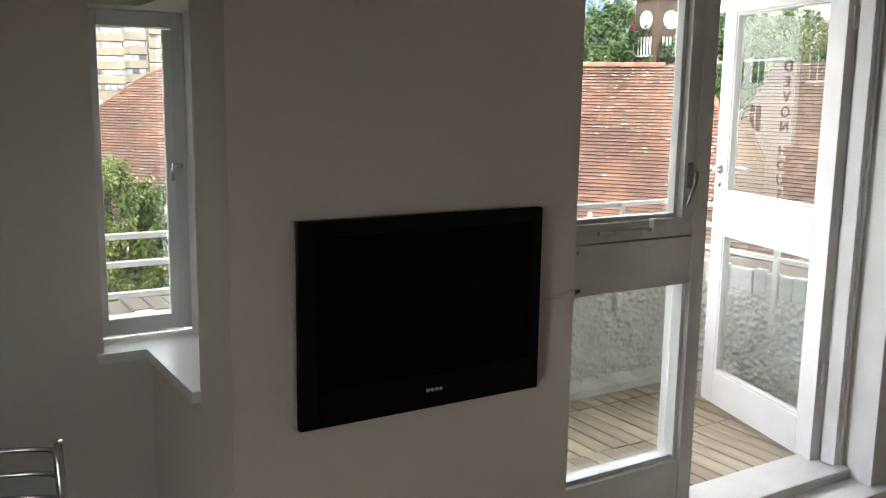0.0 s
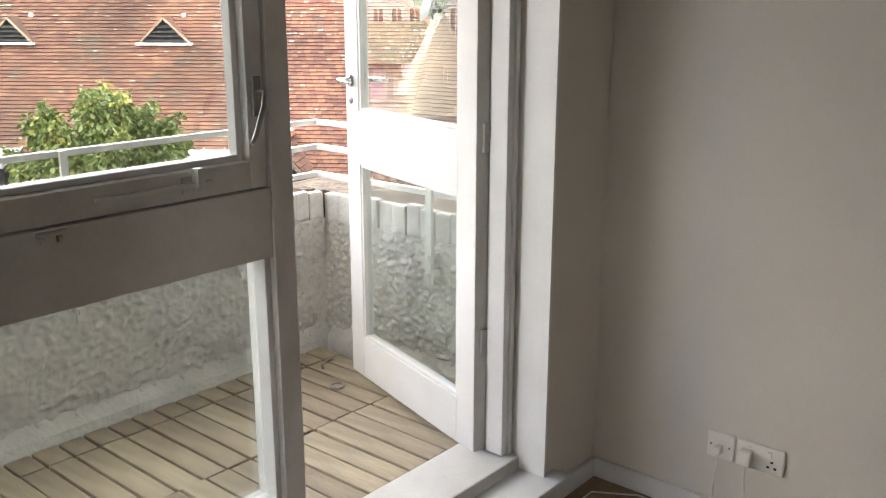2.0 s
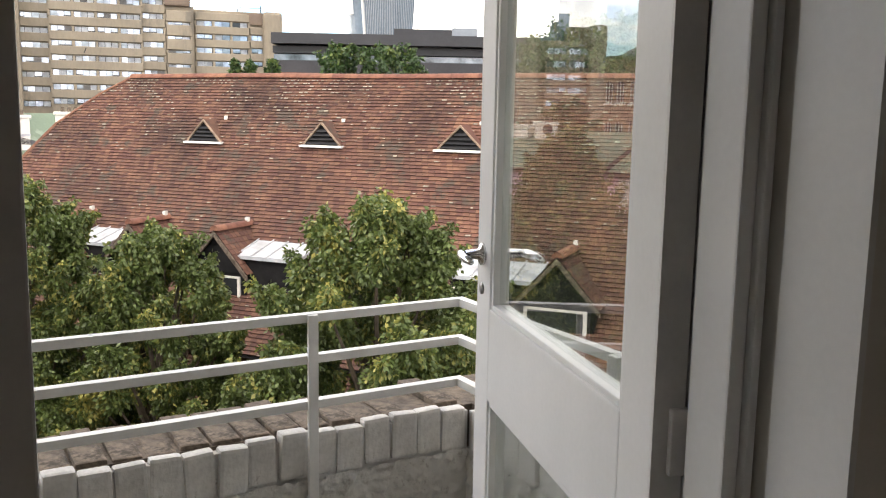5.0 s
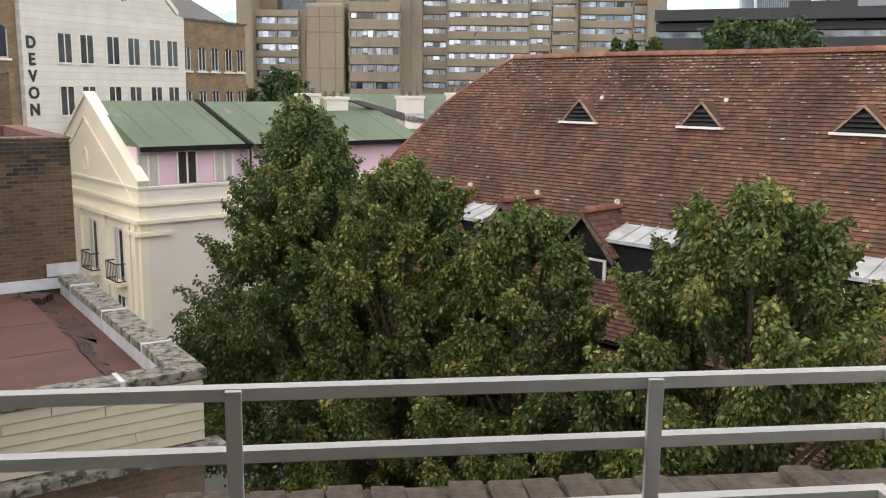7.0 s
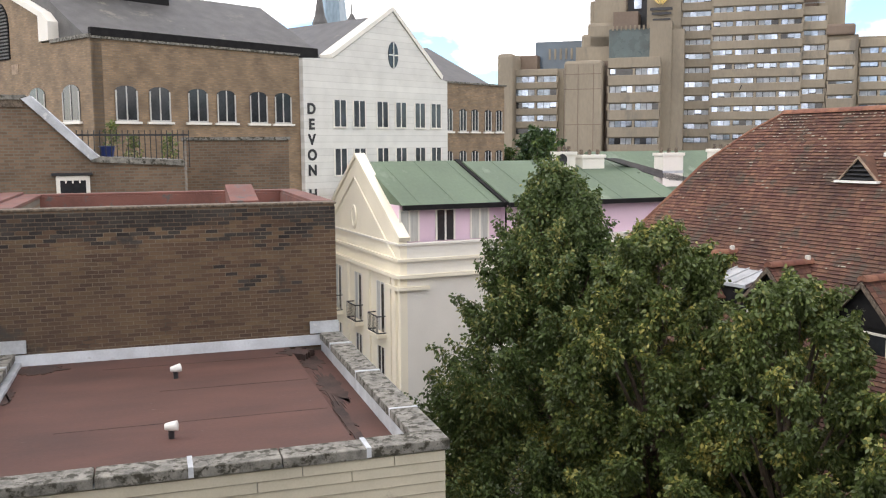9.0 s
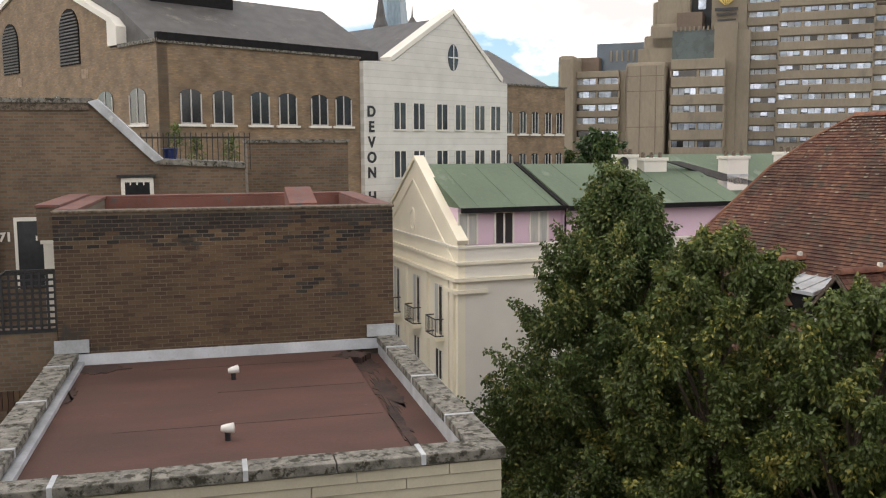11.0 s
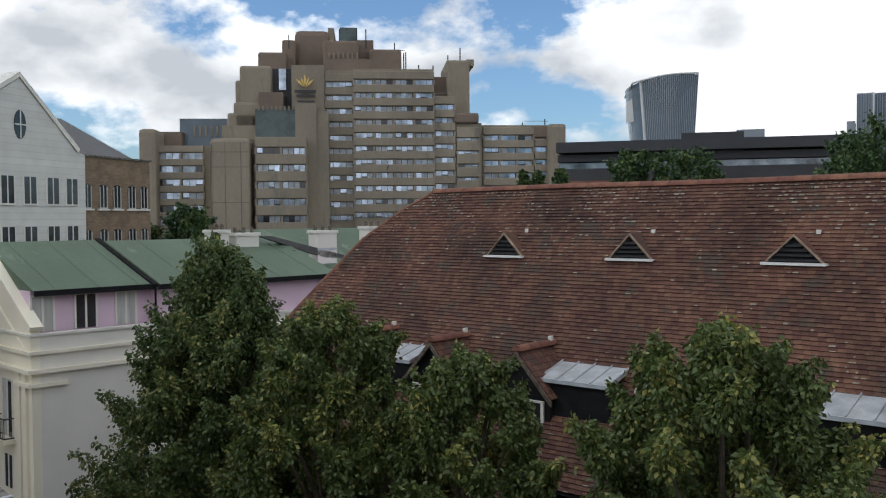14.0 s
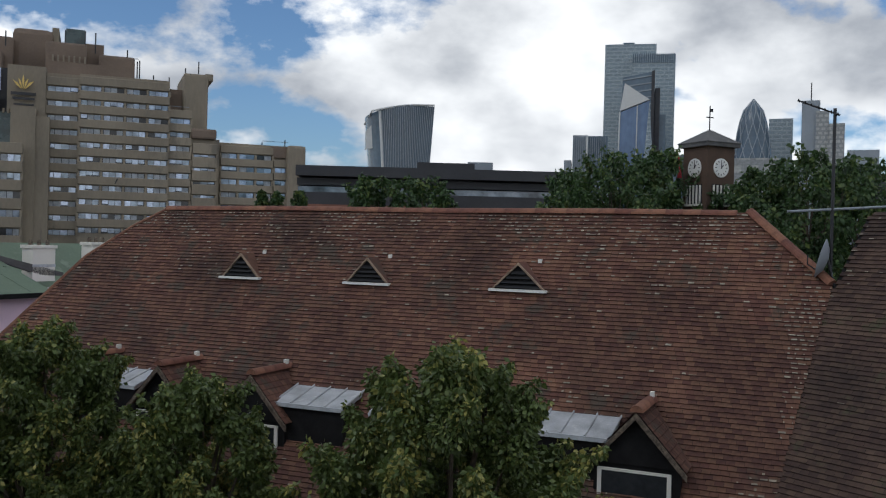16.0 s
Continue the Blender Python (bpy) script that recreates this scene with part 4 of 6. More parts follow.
def lead_flat(x0, x1):
    f = part("lead_flat", prism([(U0 + 0.1, -2.2), (U0 + 0.1, -2.12), (22.5, -1.84), (22.5, -1.95)], x0, x1, "x"), M_ZINC, hall, "lead-covered flat roof with rolls")
    n_ = max(2, round((x1 - x0) / 0.48))
    for k in range(n_ + 1):
        xx = x0 + (x1 - x0) * k / n_
        part("roll", tube([(xx, U0 + 0.1, -2.11), (xx, 22.5, -1.83)], 0.025, 6), M_ZINC, f)
    part("edge", boxes((x0 - 0.02, x1 + 0.02, U0 + 0.06, U0 + 0.1, -2.2, -2.11)), M_LEAD, f)
    part("front", boxes((x0, x1, U0 + 0.16, U0 + 0.4, -5.2, -2.19)), M_BLACKWOOD, f)
    part("downpipe", tube([(x0 + 0.1, U0 + 0.1, -2.4), (x0 + 0.1, U0 + 0.1, -5.2)], 0.04, 8), M_WHITER, f)


for vx in (-4.75, -13.6, -16.3, -18.9):
    dormer(vx, 0.95, -1.5, -2.55)
for x0, x1 in ((-7.3, -5.3), (-13.1, -11.3), (-18.5, -17.2), (-10.6, -9.0)):
    lead_flat(x0, x1)
def lean_z(u):
    return -3.86 + 0.95 * (u - 21.3)


low_v, low_f = [[], []], [[], []]
tiles(low_v, low_f, lambda x, u, rng: 1 if rng.random() < 0.02 else 0, 19.3, 21.25, lambda u: -24.5, lambda u: -2.6, lean_z, 9)
lean = part("lower_roof", prism([(19.3, -5.82), (21.3, -3.92), (21.3, -4.1), (19.3, -6.0)], -24.5, -2.6, "x"), M_BLACKWOOD, hall, "lower tiled lean-to roof")
quads("tile_field", low_v[0], low_f[0], M_TILE, lean, "red-brown clay tiles", "stuff")
part("top_board", boxes((-24.5, -2.6, 21.24, 21.34, -3.84, -3.72)), M_WHITER, lean, "white painted board")
part("lower_wall", boxes((-24.3, -2.8, 19.5, 21.2, -12, -5.85)), M_BLACKWOOD, hall)

# the wing that bends towards the balcony
wing = thing("hall_wing", "tiled wing of the hall with mossy valley", "building", m=HALL @ pose(-1.39, 24.77, 0, 0, 0, -29.6))


def wing_z(u):
    return 0.91 + 1.2 * u


def wing_left(u):
    return -0.262 * abs(u) if u < 0 else 0.03


tv_, tf_ = [[], []], [[], []]
tiles(tv_, tf_, lambda x, u, rng: 1 if rng.random() < (0.15 if u > 0.7 else (0.2 if x < wing_left(u) + 0.25 else 0.01)) else 0, -4.2, 1.3, wing_left, lambda u: 6.0, wing_z, 5)
quads("tile_field", tv_[0], tf_[0], M_TILE_SHADED, wing, "weathered plain clay tiles, with moss and painted-in shade", "stuff")
quads("lichen_tiles", tv_[1], tf_[1], M_LICHEN, wing, "tiles bleached by lichen", "stuff")
bm = bmesh.new()
vs = [bm.verts.new(p) for p in ((wing_left(-4.2), -4.2, wing_z(-4.2) - 0.05), (6, -4.2, wing_z(-4.2) - 0.05), (6, 1.3, wing_z(1.3) - 0.05), (0.03, 1.3, wing_z(1.3) - 0.05), (0.03, 0, wing_z(0) - 0.05))]
bm.faces.new(vs)
part("roof_deck", bm, M_BLACKWOOD, wing)
part("wall", boxes((0.05, 6, -3.9, 1.2, -12, -4.1)), M_BLACKWOOD, wing)
part("gable_wall", prism([(0, 0.88), (1.3, 2.4), (1.3, -4), (0, -4)], 0.0, 0.1, "x"), M_BLACKWOOD, wing)

# aerial mast and dish beside the wing
mast = thing("aerial_mast", "thin aerial mast with two television aerials", "aerial", m=HALL @ pose(-1.45, 24.9, 0))
part("pole", tube([(0, 0, 0.6), (0, 0, 4.7)], 0.035, 8), M_IRON, mast)
part("boom", tube([(-0.75, 0, 4.9), (0.1, 0, 4.55)], 0.02, 6), M_IRON, mast)
for k in range(7):
    xx = -0.72 + 0.13 * k
    part("element", tube([(xx, -0.2, 4.89 - 0.053 * k), (xx, 0.2, 4.89 - 0.053 * k)], 0.012, 6), M_IRON, mast)
part("boom", tube([(-0.9, 0.0, 2.5), (1.1, 0, 2.62)], 0.03, 6), M_HAZE, mast)
for k in range(6):
    xx = -0.85 + 0.36 * k
    part("element", tube([(xx, -0.3, 2.5 + 0.022 * k), (xx, 0.3, 2.5 + 0.022 * k)], 0.018, 6), M_HAZE, mast)
dish = thing("satellite_dish", "pale satellite dish on the roof", "dish", m=HALL @ pose(-1.62, 24.85, 1.5, 75, 0, -95))
part("bowl", lathe([(0.05, -0.12), (0.25, -0.08), (0.42, 0.02), (0.43, 0.03), (0.25, -0.05), (0.03, -0.09)], 24), M_HAZE, dish, smooth=True)
part("arm", tube([(0, -0.3, -0.06), (0, -0.2, 0.25), (0, 0, 0.3)], 0.015, 6), M_IRON, dish)
part("bracket", tube([(0, 0, -0.12), (0, -0.7, -0.5)], 0.03, 6), M_IRON, dish)


def lettering(text, size, material, parent, m):
    cu = bpy.data.curves.new("lettering", "FONT")
    cu.body, cu.size, cu.extrude, cu.align_x, cu.offset = text, size, 0.015, "CENTER", 0.035 * size
    tmp = bpy.data.objects.new("lettering", cu)
    scene.collection.objects.link(tmp)
    me = bpy.data.meshes.new_from_object(tmp.evaluated_get(bpy.context.evaluated_depsgraph_get()))
    bpy.data.objects.remove(tmp)
    me.materials.clear()
    me.materials.append(material)
    lt = new("letter", me)
    lt.parent, lt.matrix_local = parent, m
    return lt


# ---- neighbours: local x along the street front, local y away ----
RED = pose(0, 0, 0, 0, 0, 27)
flat = thing("flat_roof_house", "low house with a red felt flat roof behind lichened stone copings", "building", m=RED)
X0, X1, Y0, Y1 = 1.15, 6.45, 9.65, 15.58
part("wall", boxes((X0 + 0.06, X1 - 0.06, Y0 + 0.06, Y1 - 0.01, -12, -1.95)), M_BBRICK, flat)
part("felt_roof", boxes((X0 + 0.3, X1 - 0.85, Y0 + 0.3, Y1 - 0.03, -1.95, -1.70), bevel=0.01), M_FELT, flat, "dull red felt roof with seams")
part("gutter", boxes((X1 - 0.85, X1 - 0.3, Y0 + 0.3, Y1 - 0.03, -1.95, -1.79)), M_FELT, flat, "sunken felt gutter")
for sy_, sx_ in ((11.9, 1.2), (13.4, 2.4), (14.9, 1.6)):
    part("seam", boxes((X0 + sx_, X1 - 0.9, sy_, sy_ + 0.014, -1.71, -1.697)), M_STAIN, flat)
for si, (cx, cy, rx_, ry_) in enumerate(((X1 - 0.6, Y1 - 0.9, 0.2, 0.5), (X1 - 0.6, Y1 - 2.5, 0.2, 1.0), (X1 - 0.8, Y1 - 0.4, 0.3, 0.3), (X0 + 0.65, Y1 - 0.4, 0.42, 0.3), (X0 + 0.45, Y1 - 1.9, 0.1, 0.5), (X1 - 0.72, Y1 - 4.0, 0.09, 1.2))):
    part("gutter_stain", prism([(cx + rx_ * math.cos(a) * (0.8 + 0.7 * noise.noise(Vector((a * 5, cx, cy)))), cy + ry_ * math.sin(a) * (0.8 + 0.7 * noise.noise(Vector((a * 6, cy, cx))))) for a in [k * math.tau / 60 for k in range(60)]], -1.95, (-1.696 if cx < X1 - 0.75 else -1.786) + 0.002 * si), M_STAIN, flat, "dark damp patch")
part("parapet", boxes((X1 - 0.32, X1 - 0.06, Y0 + 0.3, Y1 - 0.05, -1.92, -1.6), (X0 + 0.06, X0 + 0.42, Y0 + 0.3, Y1 - 0.05, -1.92, -1.64), (X0 + 0.06, X1 - 0.06, Y0 + 0.06, Y0 + 0.3, -1.95, -1.6)), M_LEAD, flat, "lead-dressed parapet")
random.seed(21)


def coping_run(a, b, w, along):
    n_ = round((b - a) / 0.95)
    for k in range(n_):
        p, q = a + (b - a) * k / n_ + 0.006, a + (b - a) * (k + 1) / n_ - 0.006
        z = random.uniform(-0.008, 0.008)
        bb = (w[0], w[1], p, q, -1.6 + z, -1.49 + z) if along == "y" else (p, q, w[0], w[1], -1.6 + z, -1.49 + z)
        part("coping_stone", boxes(bb, bevel=0.015), M_STONE, flat)
        e = (w[0] - 0.004, w[1] + 0.004, q - 0.02, q + 0.03, -1.59, -1.482) if along == "y" else (q - 0.02, q + 0.03, w[0] - 0.004, w[1] + 0.004, -1.59, -1.482)
        if k % 2 == 0 and k < n_ - 1:
            part("joint_strap", boxes(e), M_LEAD, flat)


coping_run(X0, X1, (Y0, Y0 + 0.34), "x")
coping_run(Y0 + 0.35, Y1 - 0.02, (X1 - 0.34, X1), "y")
coping_run(Y0 + 0.35, Y1 - 0.02, (X0, X0 + 0.34), "y")
for k in range(6):
    z1 = -1.61 - 0.112 * k
    cuts = [X0 + 0.05] + sorted(random.uniform(X0 + 1.0, X1 - 0.6) for _ in range(2)) + [X1 - 0.05]
    for ca, cb in zip(cuts, cuts[1:]):
        part("weatherboard", prism([(Y0 + 0.06, z1), (Y0 + 0.03, z1 - 0.004), (Y0 + 0.015, z1 - 0.106), (Y0 + 0.06, z1 - 0.106)], ca + 0.004, cb - 0.004, "x"), M_CLAD, flat, "cream weatherboard")
part("sill_band", boxes((X0 + 0.03, X1 + 0.12, Y0 - 0.2, Y0 + 0.1, -2.4, -2.29), bevel=0.015), M_STONE, flat)
part("flashing", boxes((X0 + 0.3, X1 - 0.3, Y1 - 0.05, Y1 - 0.012, -1.70, -1.53)), M_PALELEAD, flat, "pale lead flashing")
part("flashing", boxes((X1 - 0.5, X1 - 0.02, Y1 - 0.06, Y1 - 0.03, -1.5, -1.3)), M_LEAD, flat)
part("flashing", boxes((X0, X0 + 0.5, Y1 - 0.06, Y1 - 0.03, -1.5, -1.3)), M_LEAD, flat)
for cx, cy in ((3.65, 11.3), (3.77, 14.06)):
    cw = thing("roof_vent", "small white cowl vent standing on the felt roof", "vent", m=RED @ pose(cx, cy, -1.70, 0, 0, random.uniform(-20, 20)), group="roof cowls")
    part("pipe", lathe([(0.035, 0), (0.035, 0.1), (0.02, 0.11)], 12), M_IRON, cw)
    part("cowl", tube([(-0.07, 0, 0.14), (-0.01, 0, 0.14), (0.07, 0, 0.15)], [0.035, 0.052, 0.06], 12), M_PLASTIC, cw, smooth=True)

# brown brick block standing behind the flat roof
BX0, BX1, BD, BT = 1.2, 6.42, 4.5, 0.68
blk = thing("brick_block", "dark stock brick block with red capped parapet", "building", m=RED)
part("core", boxes((BX0 + 0.012, BX1 - 0.012, Y1 + 0.012, Y1 + BD, -12, 0.3)), M_MORTAR, blk)
part("parapet", boxes((BX0 + 0.012, BX1 - 0.012, Y1 + 0.012, Y1 + 0.3, 0.3, BT - 0.05), (BX0 + 0.012, BX0 + 0.3, Y1 + 0.3, Y1 + BD, 0.3, BT - 0.05), (BX1 - 0.3, BX1 - 0.012, Y1 + 0.3, Y1 + BD, 0.3, BT - 0.05), (BX0 + 0.3, BX1 - 0.3, Y1 + BD - 0.3, Y1 + BD, 0.3, BT - 0.05)), M_BBRICK, blk)
part("front_capping", boxes((BX0 - 0.02, BX1 + 0.02, Y1 - 0.015, Y1 + 0.32, BT - 0.05, BT - 0.005), bevel=0.02), M_COPE, blk)
part("capping", boxes((BX0 - 0.02, BX0 + 0.32, Y1 + 0.32, Y1 + BD + 0.02, BT - 0.05, BT), (BX1 - 0.32, BX1 + 0.02, Y1 + 0.32, Y1 + BD + 0.02, BT - 0.05, BT), (BX0 + 0.32, BX1 - 0.32, Y1 + BD - 0.3, Y1 + BD + 0.02, BT - 0.05, BT), bevel=0.01), M_CAPRED, blk)
part("inner_lining", boxes((BX0 + 0.3, BX1 - 0.3, Y1 + BD - 0.34, Y1 + BD - 0.3, 0.3, BT - 0.05), (BX1 - 0.34, BX1 - 0.3, Y1 + 0.3, Y1 + BD - 0.34, 0.3, BT - 0.05)), M_CAPRED, blk)
part("rear_part", boxes((0.82, BX0 + 0.01, Y1 + 0.95, Y1 + BD - 0.01, 0.15, BT - 0.01)), M_BBRICK, blk)
part("rear_capping", boxes((0.8, BX0 - 0.02, Y1 + 0.93, Y1 + BD, BT - 0.01, BT + 0.04), bevel=0.01), M_CAPRED, blk)
part("door_post", boxes((0.9, 1.06, Y1 + 0.96, Y1 + 1.1, -1.2, 0.15), (0.86, 1.1, Y1 + 0.94, Y1 + 1.1, 0.09, 0.15)), M_WHITER, blk, "white door post")
part("hatch", prism([(Y1 + 2.0, 0.3), (Y1 + 3.2, 0.3), (Y1 + 3.2, 0.85), (Y1 + 2.0, 0.6)], 4.9, 5.4, "x"), M_CAPRED, blk)

# the taller slanted house, terrace and brick stack further off
sl = thing("stepped_house", "brown brick house with a sloping coped gable and dark doors", "building", m=RED)
part("wall", prism([(-6, -12), (4.27, -12), (4.27, 1.15), (2.4, 1.25), (1.05, 2.58), (-6, 2.58)], 22.0, 24.0, "y"), M_BBRICK, sl)
part("coping", prism([(4.27, 1.15), (4.27, 1.27), (2.4, 1.37), (1.08, 2.68), (-6, 2.68), (-6, 2.58), (1.02, 2.58), (2.35, 1.25)], 21.94, 24.1, "y"), M_STONE, sl)
part("lead_slope", prism([(2.32, 1.3), (2.5, 1.36), (1.2, 2.66), (1.0, 2.6)], 21.9, 22.3, "y"), M_LEAD, sl)
part("pier", boxes((-6, -0.95, 21.85, 22.0, -12, 2.56)), M_BBRICK, sl)
part("coping_course", boxes((-6, 1.02, 21.97, 22.0, 2.42, 2.58)), M_COPE, sl)
wf = part("window_frame", boxes((1.6, 1.68, 21.95, 22.0, 0.3, 0.96), (2.2, 2.28, 21.95, 22.0, 0.3, 0.96), (1.68, 2.2, 21.95, 22.0, 0.86, 0.96), (1.78, 1.81, 21.96, 22.0, 0.8, 0.86), (1.92, 1.95, 21.96, 22.0, 0.8, 0.86), (2.06, 2.09, 21.96, 22.0, 0.8, 0.86)), M_WHITER, sl)
part("pane", boxes((1.68, 2.2, 21.97, 21.99, 0.3, 0.86)), M_WIN, wf)
part("lintel", boxes((1.52, 2.34, 21.9, 22.0, 0.97, 1.03)), M_IRON, wf)
dd = part("door", boxes((-0.55, 0.2, 21.96, 22.0, -1.4, 0.06)), M_WIN, sl, "black front door in a white frame")
part("door_frame", boxes((-0.61, -0.55, 21.94, 22.0, -1.4, 0.14), (-0.55, 0.2, 21.94, 22.0, 0.06, 0.14)), M_WHITER, dd)
part("door_handle", boxes((-0.18, -0.12, 21.92, 21.96, -0.36, -0.26)), M_WHITER, dd)
part("side_wall", boxes((-6, 1.19, 15.62, 16.0, -2.05, -1.15), (-6, -0.3, 15.62, 16.0, -12, -2.35), (0.5, 1.19, 15.62, 16.0, -12, -2.35)), M_BBRICK, sl)
for k in range(20):
    part("soldier_brick", boxes((-0.45 + 0.082 * k, -0.378 + 0.082 * k, 15.6, 15.8, -2.35, -2.05)), M_BRICK, sl)
tp = part("trellis", boxes((-0.9, 1.18, 15.6, 15.64, -1.17, -1.11)), M_IRON, sl, "black lattice screen")
part("top_bar", boxes((0.5, 1.18, 15.6, 15.64, -0.24, -0.2)), M_IRON, tp)
for k in range(20):
    xx = -0.86 + 0.107 * k
    part("lath", boxes((xx, xx + 0.035, 15.6, 15.62, -1.14, min(-0.2, -0.55 + 0.8 * (xx - 0.1)) if xx > 0.0 else -0.62)), M_IRON, tp)
for k in range(9):
    zz = -1.08 + 0.1 * k
    part("lath", boxes((-0.9 if zz < -0.62 else 0.1 + (zz + 0.55) / 0.8, 1.18, 15.62, 15.64, zz, zz + 0.035)), M_IRON, tp)
part("slanted_bar", tube([(0.0, 15.61, -0.62), (0.52, 15.61, -0.21)], 0.02, 6), M_IRON, tp)
part("brick_block", boxes((4.4, 6.9, 24.0, 26.5, -12, 1.72)), M_BBRICK, sl)
part("block_cap", boxes((4.36, 6.94, 23.96, 26.54, 1.72, 1.8)), M_STONE, sl)
lettering("71", 0.26, M_WHITER, sl, pose(-0.79, 21.97, -0.36, 90, 0, 0))
tr = thing("terrace_railing", "black iron railing on a roof terrace", "railing", m=RED)
part("rail", boxes((2.0, 4.4, 22.6, 22.63, 1.82, 1.86)), M_IRON, tr)
for k in range(21):
    part("baluster", boxes((2.0 + 0.12 * k, 2.02 + 0.12 * k, 22.6, 22.62, 1.1, 1.95)), M_IRON, tr)
M_BLUEPOT = mat("blue_glaze", (0.02, 0.04, 0.16), 0.3, 0.8, 1.2, 5, 40, 0.05)
pot = thing("plant_pot", "blue glazed plant pot on the terrace", "pot", m=RED @ pose(2.62, 23.0, 1.27))
part("pot", lathe([(0.12, 0), (0.17, 0.3), (0.19, 0.32), (0.17, 0.33), (0.1, 0.29)], 16), M_BLUEPOT, pot)

random.seed(51)
for bx, bz in ((2.75, 1.58), (3.2, 1.3), (4.0, 1.3)):
    shrub = thing("terrace_plant", "small yellow-green plant on the roof terrace", "plant", m=RED @ pose(bx, 23.0, bz), group="terrace plants")
    sv, sf = [], []
    for k in range(260):
        a, h = random.uniform(0, math.tau), random.random()
        r = random.uniform(0.02, 0.26) * (1.1 - 0.6 * h)
        p = Vector((math.cos(a) * r, math.sin(a) * r, 0.55 * h))
        d1, d2 = Vector((random.gauss(0, 1), random.gauss(0, 1), random.gauss(0.4, 1))).normalized() * 0.05, Vector((random.gauss(0, 1), random.gauss(0, 1), random.gauss(0, 1))).normalized() * 0.02
        i = len(sv)
        sv += [tuple(p), tuple(p + d1 + d2), tuple(p + d1 * 2), tuple(p + d1 - d2)]
        sf.append((i, i + 1, i + 2, i + 3))
    quads("leaves", sv, sf, M_LEAF, shrub, "small yellowish leaves", "stuff")
    part("stem", tube([(0, 0, -0.06), (0.02, 0, 0.25), (0, 0.03, 0.5)], [0.012, 0.008, 0.004], 6), M_BARK, shrub)

# ---- cream and pink house, with a green metal roof ----
EYE_AT = Vector((2.7, 2.7, 1.57))
K = 1.3
corner = EYE_AT + K * (Vector((-3.1, 30.7, 0)) - EYE_AT) + Vector((-0.17, 0.07, 0))
cream = thing("cream_house", "cream stuccoed house with pink attic and green metal roof", "house", m=Matrix.Translation(corner) @ pose(0, 0, 0, 0, 0, 33), scale=K)
GA, GZ = 4.27, 1.1
part("gable", prism([(0, -13), (0, -1.5), (GA, GZ), (2 * GA, -1.5), (2 * GA, -13)], 0.0, 0.25, "x"), M_CREAM, cream, "cream rendered gable")
for s in (0, 1):
    a0, a1 = (0, GA) if s == 0 else (2 * GA, GA)
    part("gable_coping", prism([(a0 - (0.06 if s == 0 else -0.06), -1.52), (a1, GZ + 0.02), (a1, GZ + 0.17), (a0 - (0.12 if s == 0 else -0.12), -1.4)], -0.06, 0.32, "x"), M_CREAM, cream)
part("gable_moulding", tube([(-0.02, 0.35, -2.12), (-0.02, GA + 0.2, 0.4), (-0.02, 2 * GA + 0.05, -2.12)], 0.032, 6), M_CREAM, cream)
part("roundel", lathe([(0.22, 0), (0.22, 0.05), (0.17, 0.06), (0.16, 0.02)], 18), M_CREAM, cream).matrix_local = Matrix.LocRotScale((0, GA + 0.3, -1.05), Euler((0, radians(-90), 0)), (2.0, 1.2, 1))
part("front", boxes((0.25, 13, 0.0, 0.3, -13, -1.62)), M_WHITER, cream, "white rendered street front")
part("body", boxes((0.25, 13, 0.3, 2 * GA, -13, -2.0)), M_WHITER, cream)
for z, o, h in ((-2.2, 0.1, 0.1), (-2.74, 0.16, 0.12), (-1.68, 0.06, 0.07)):
    part("cornice", boxes((-o, 13, -o, 0.0, z, z + h), (-o, 0.0, 0.0, 2 * GA, z, z + h)), M_CREAM if z < -2 else M_WHITER, cream)
part("attic", boxes((0.25, 4.0, 0.62, 2 * GA - 0.6, -2.0, -0.42)), M_PINK, cream, "pale pink attic wall")
part("attic", boxes((4.0, 13, 0.3, 2 * GA - 0.6, -1.7, -0.42)), M_PINK, cream, "pale pink attic wall")
bm = prism([(0.35, -0.42), (GA, 0.95), (2 * GA - 0.35, -0.42)], 0.25, 3.95, "x")
part("roof", bm, M_GREEN, cream, "pale green metal roof")
part("roof", prism([(0.0, -0.42), (GA - 0.4, 0.92), (2 * GA - 0.2, -0.42)], 4.05, 11.2, "x"), M_GREEN, cream, "pale green metal roof")
part("roof_valley", prism([(0.2, -0.4), (GA, 1.0), (GA, 0.9), (0.2, -0.5)], 3.9, 4.1, "x"), M_BLACKWOOD, cream)
for k in range(3):
    part("standing_seam", tube([(0.9 + 1.3 * k, 0.36, -0.39), (0.9 + 1.3 * k, GA, 0.97)], 0.006, 5), M_GREEN, cream)
for k in range(4):
    part("standing_seam", tube([(5.2 + 1.7 * k, 0.02, -0.39), (5.2 + 1.7 * k, GA - 0.4, 0.94)], 0.006, 5), M_GREEN, cream)
part("gutter", boxes((0.25, 3.95, 0.22, 0.36, -0.56, -0.4), (3.95, 11.2, -0.12, 0.02, -0.56, -0.4)), M_BLACKWOOD, cream, "dark gutter")
part("downpipe", tube([(3.98, 0.24, -0.5), (3.98, 0.24, -1.7)], 0.035, 8), M_BLACKWOOD, cream)
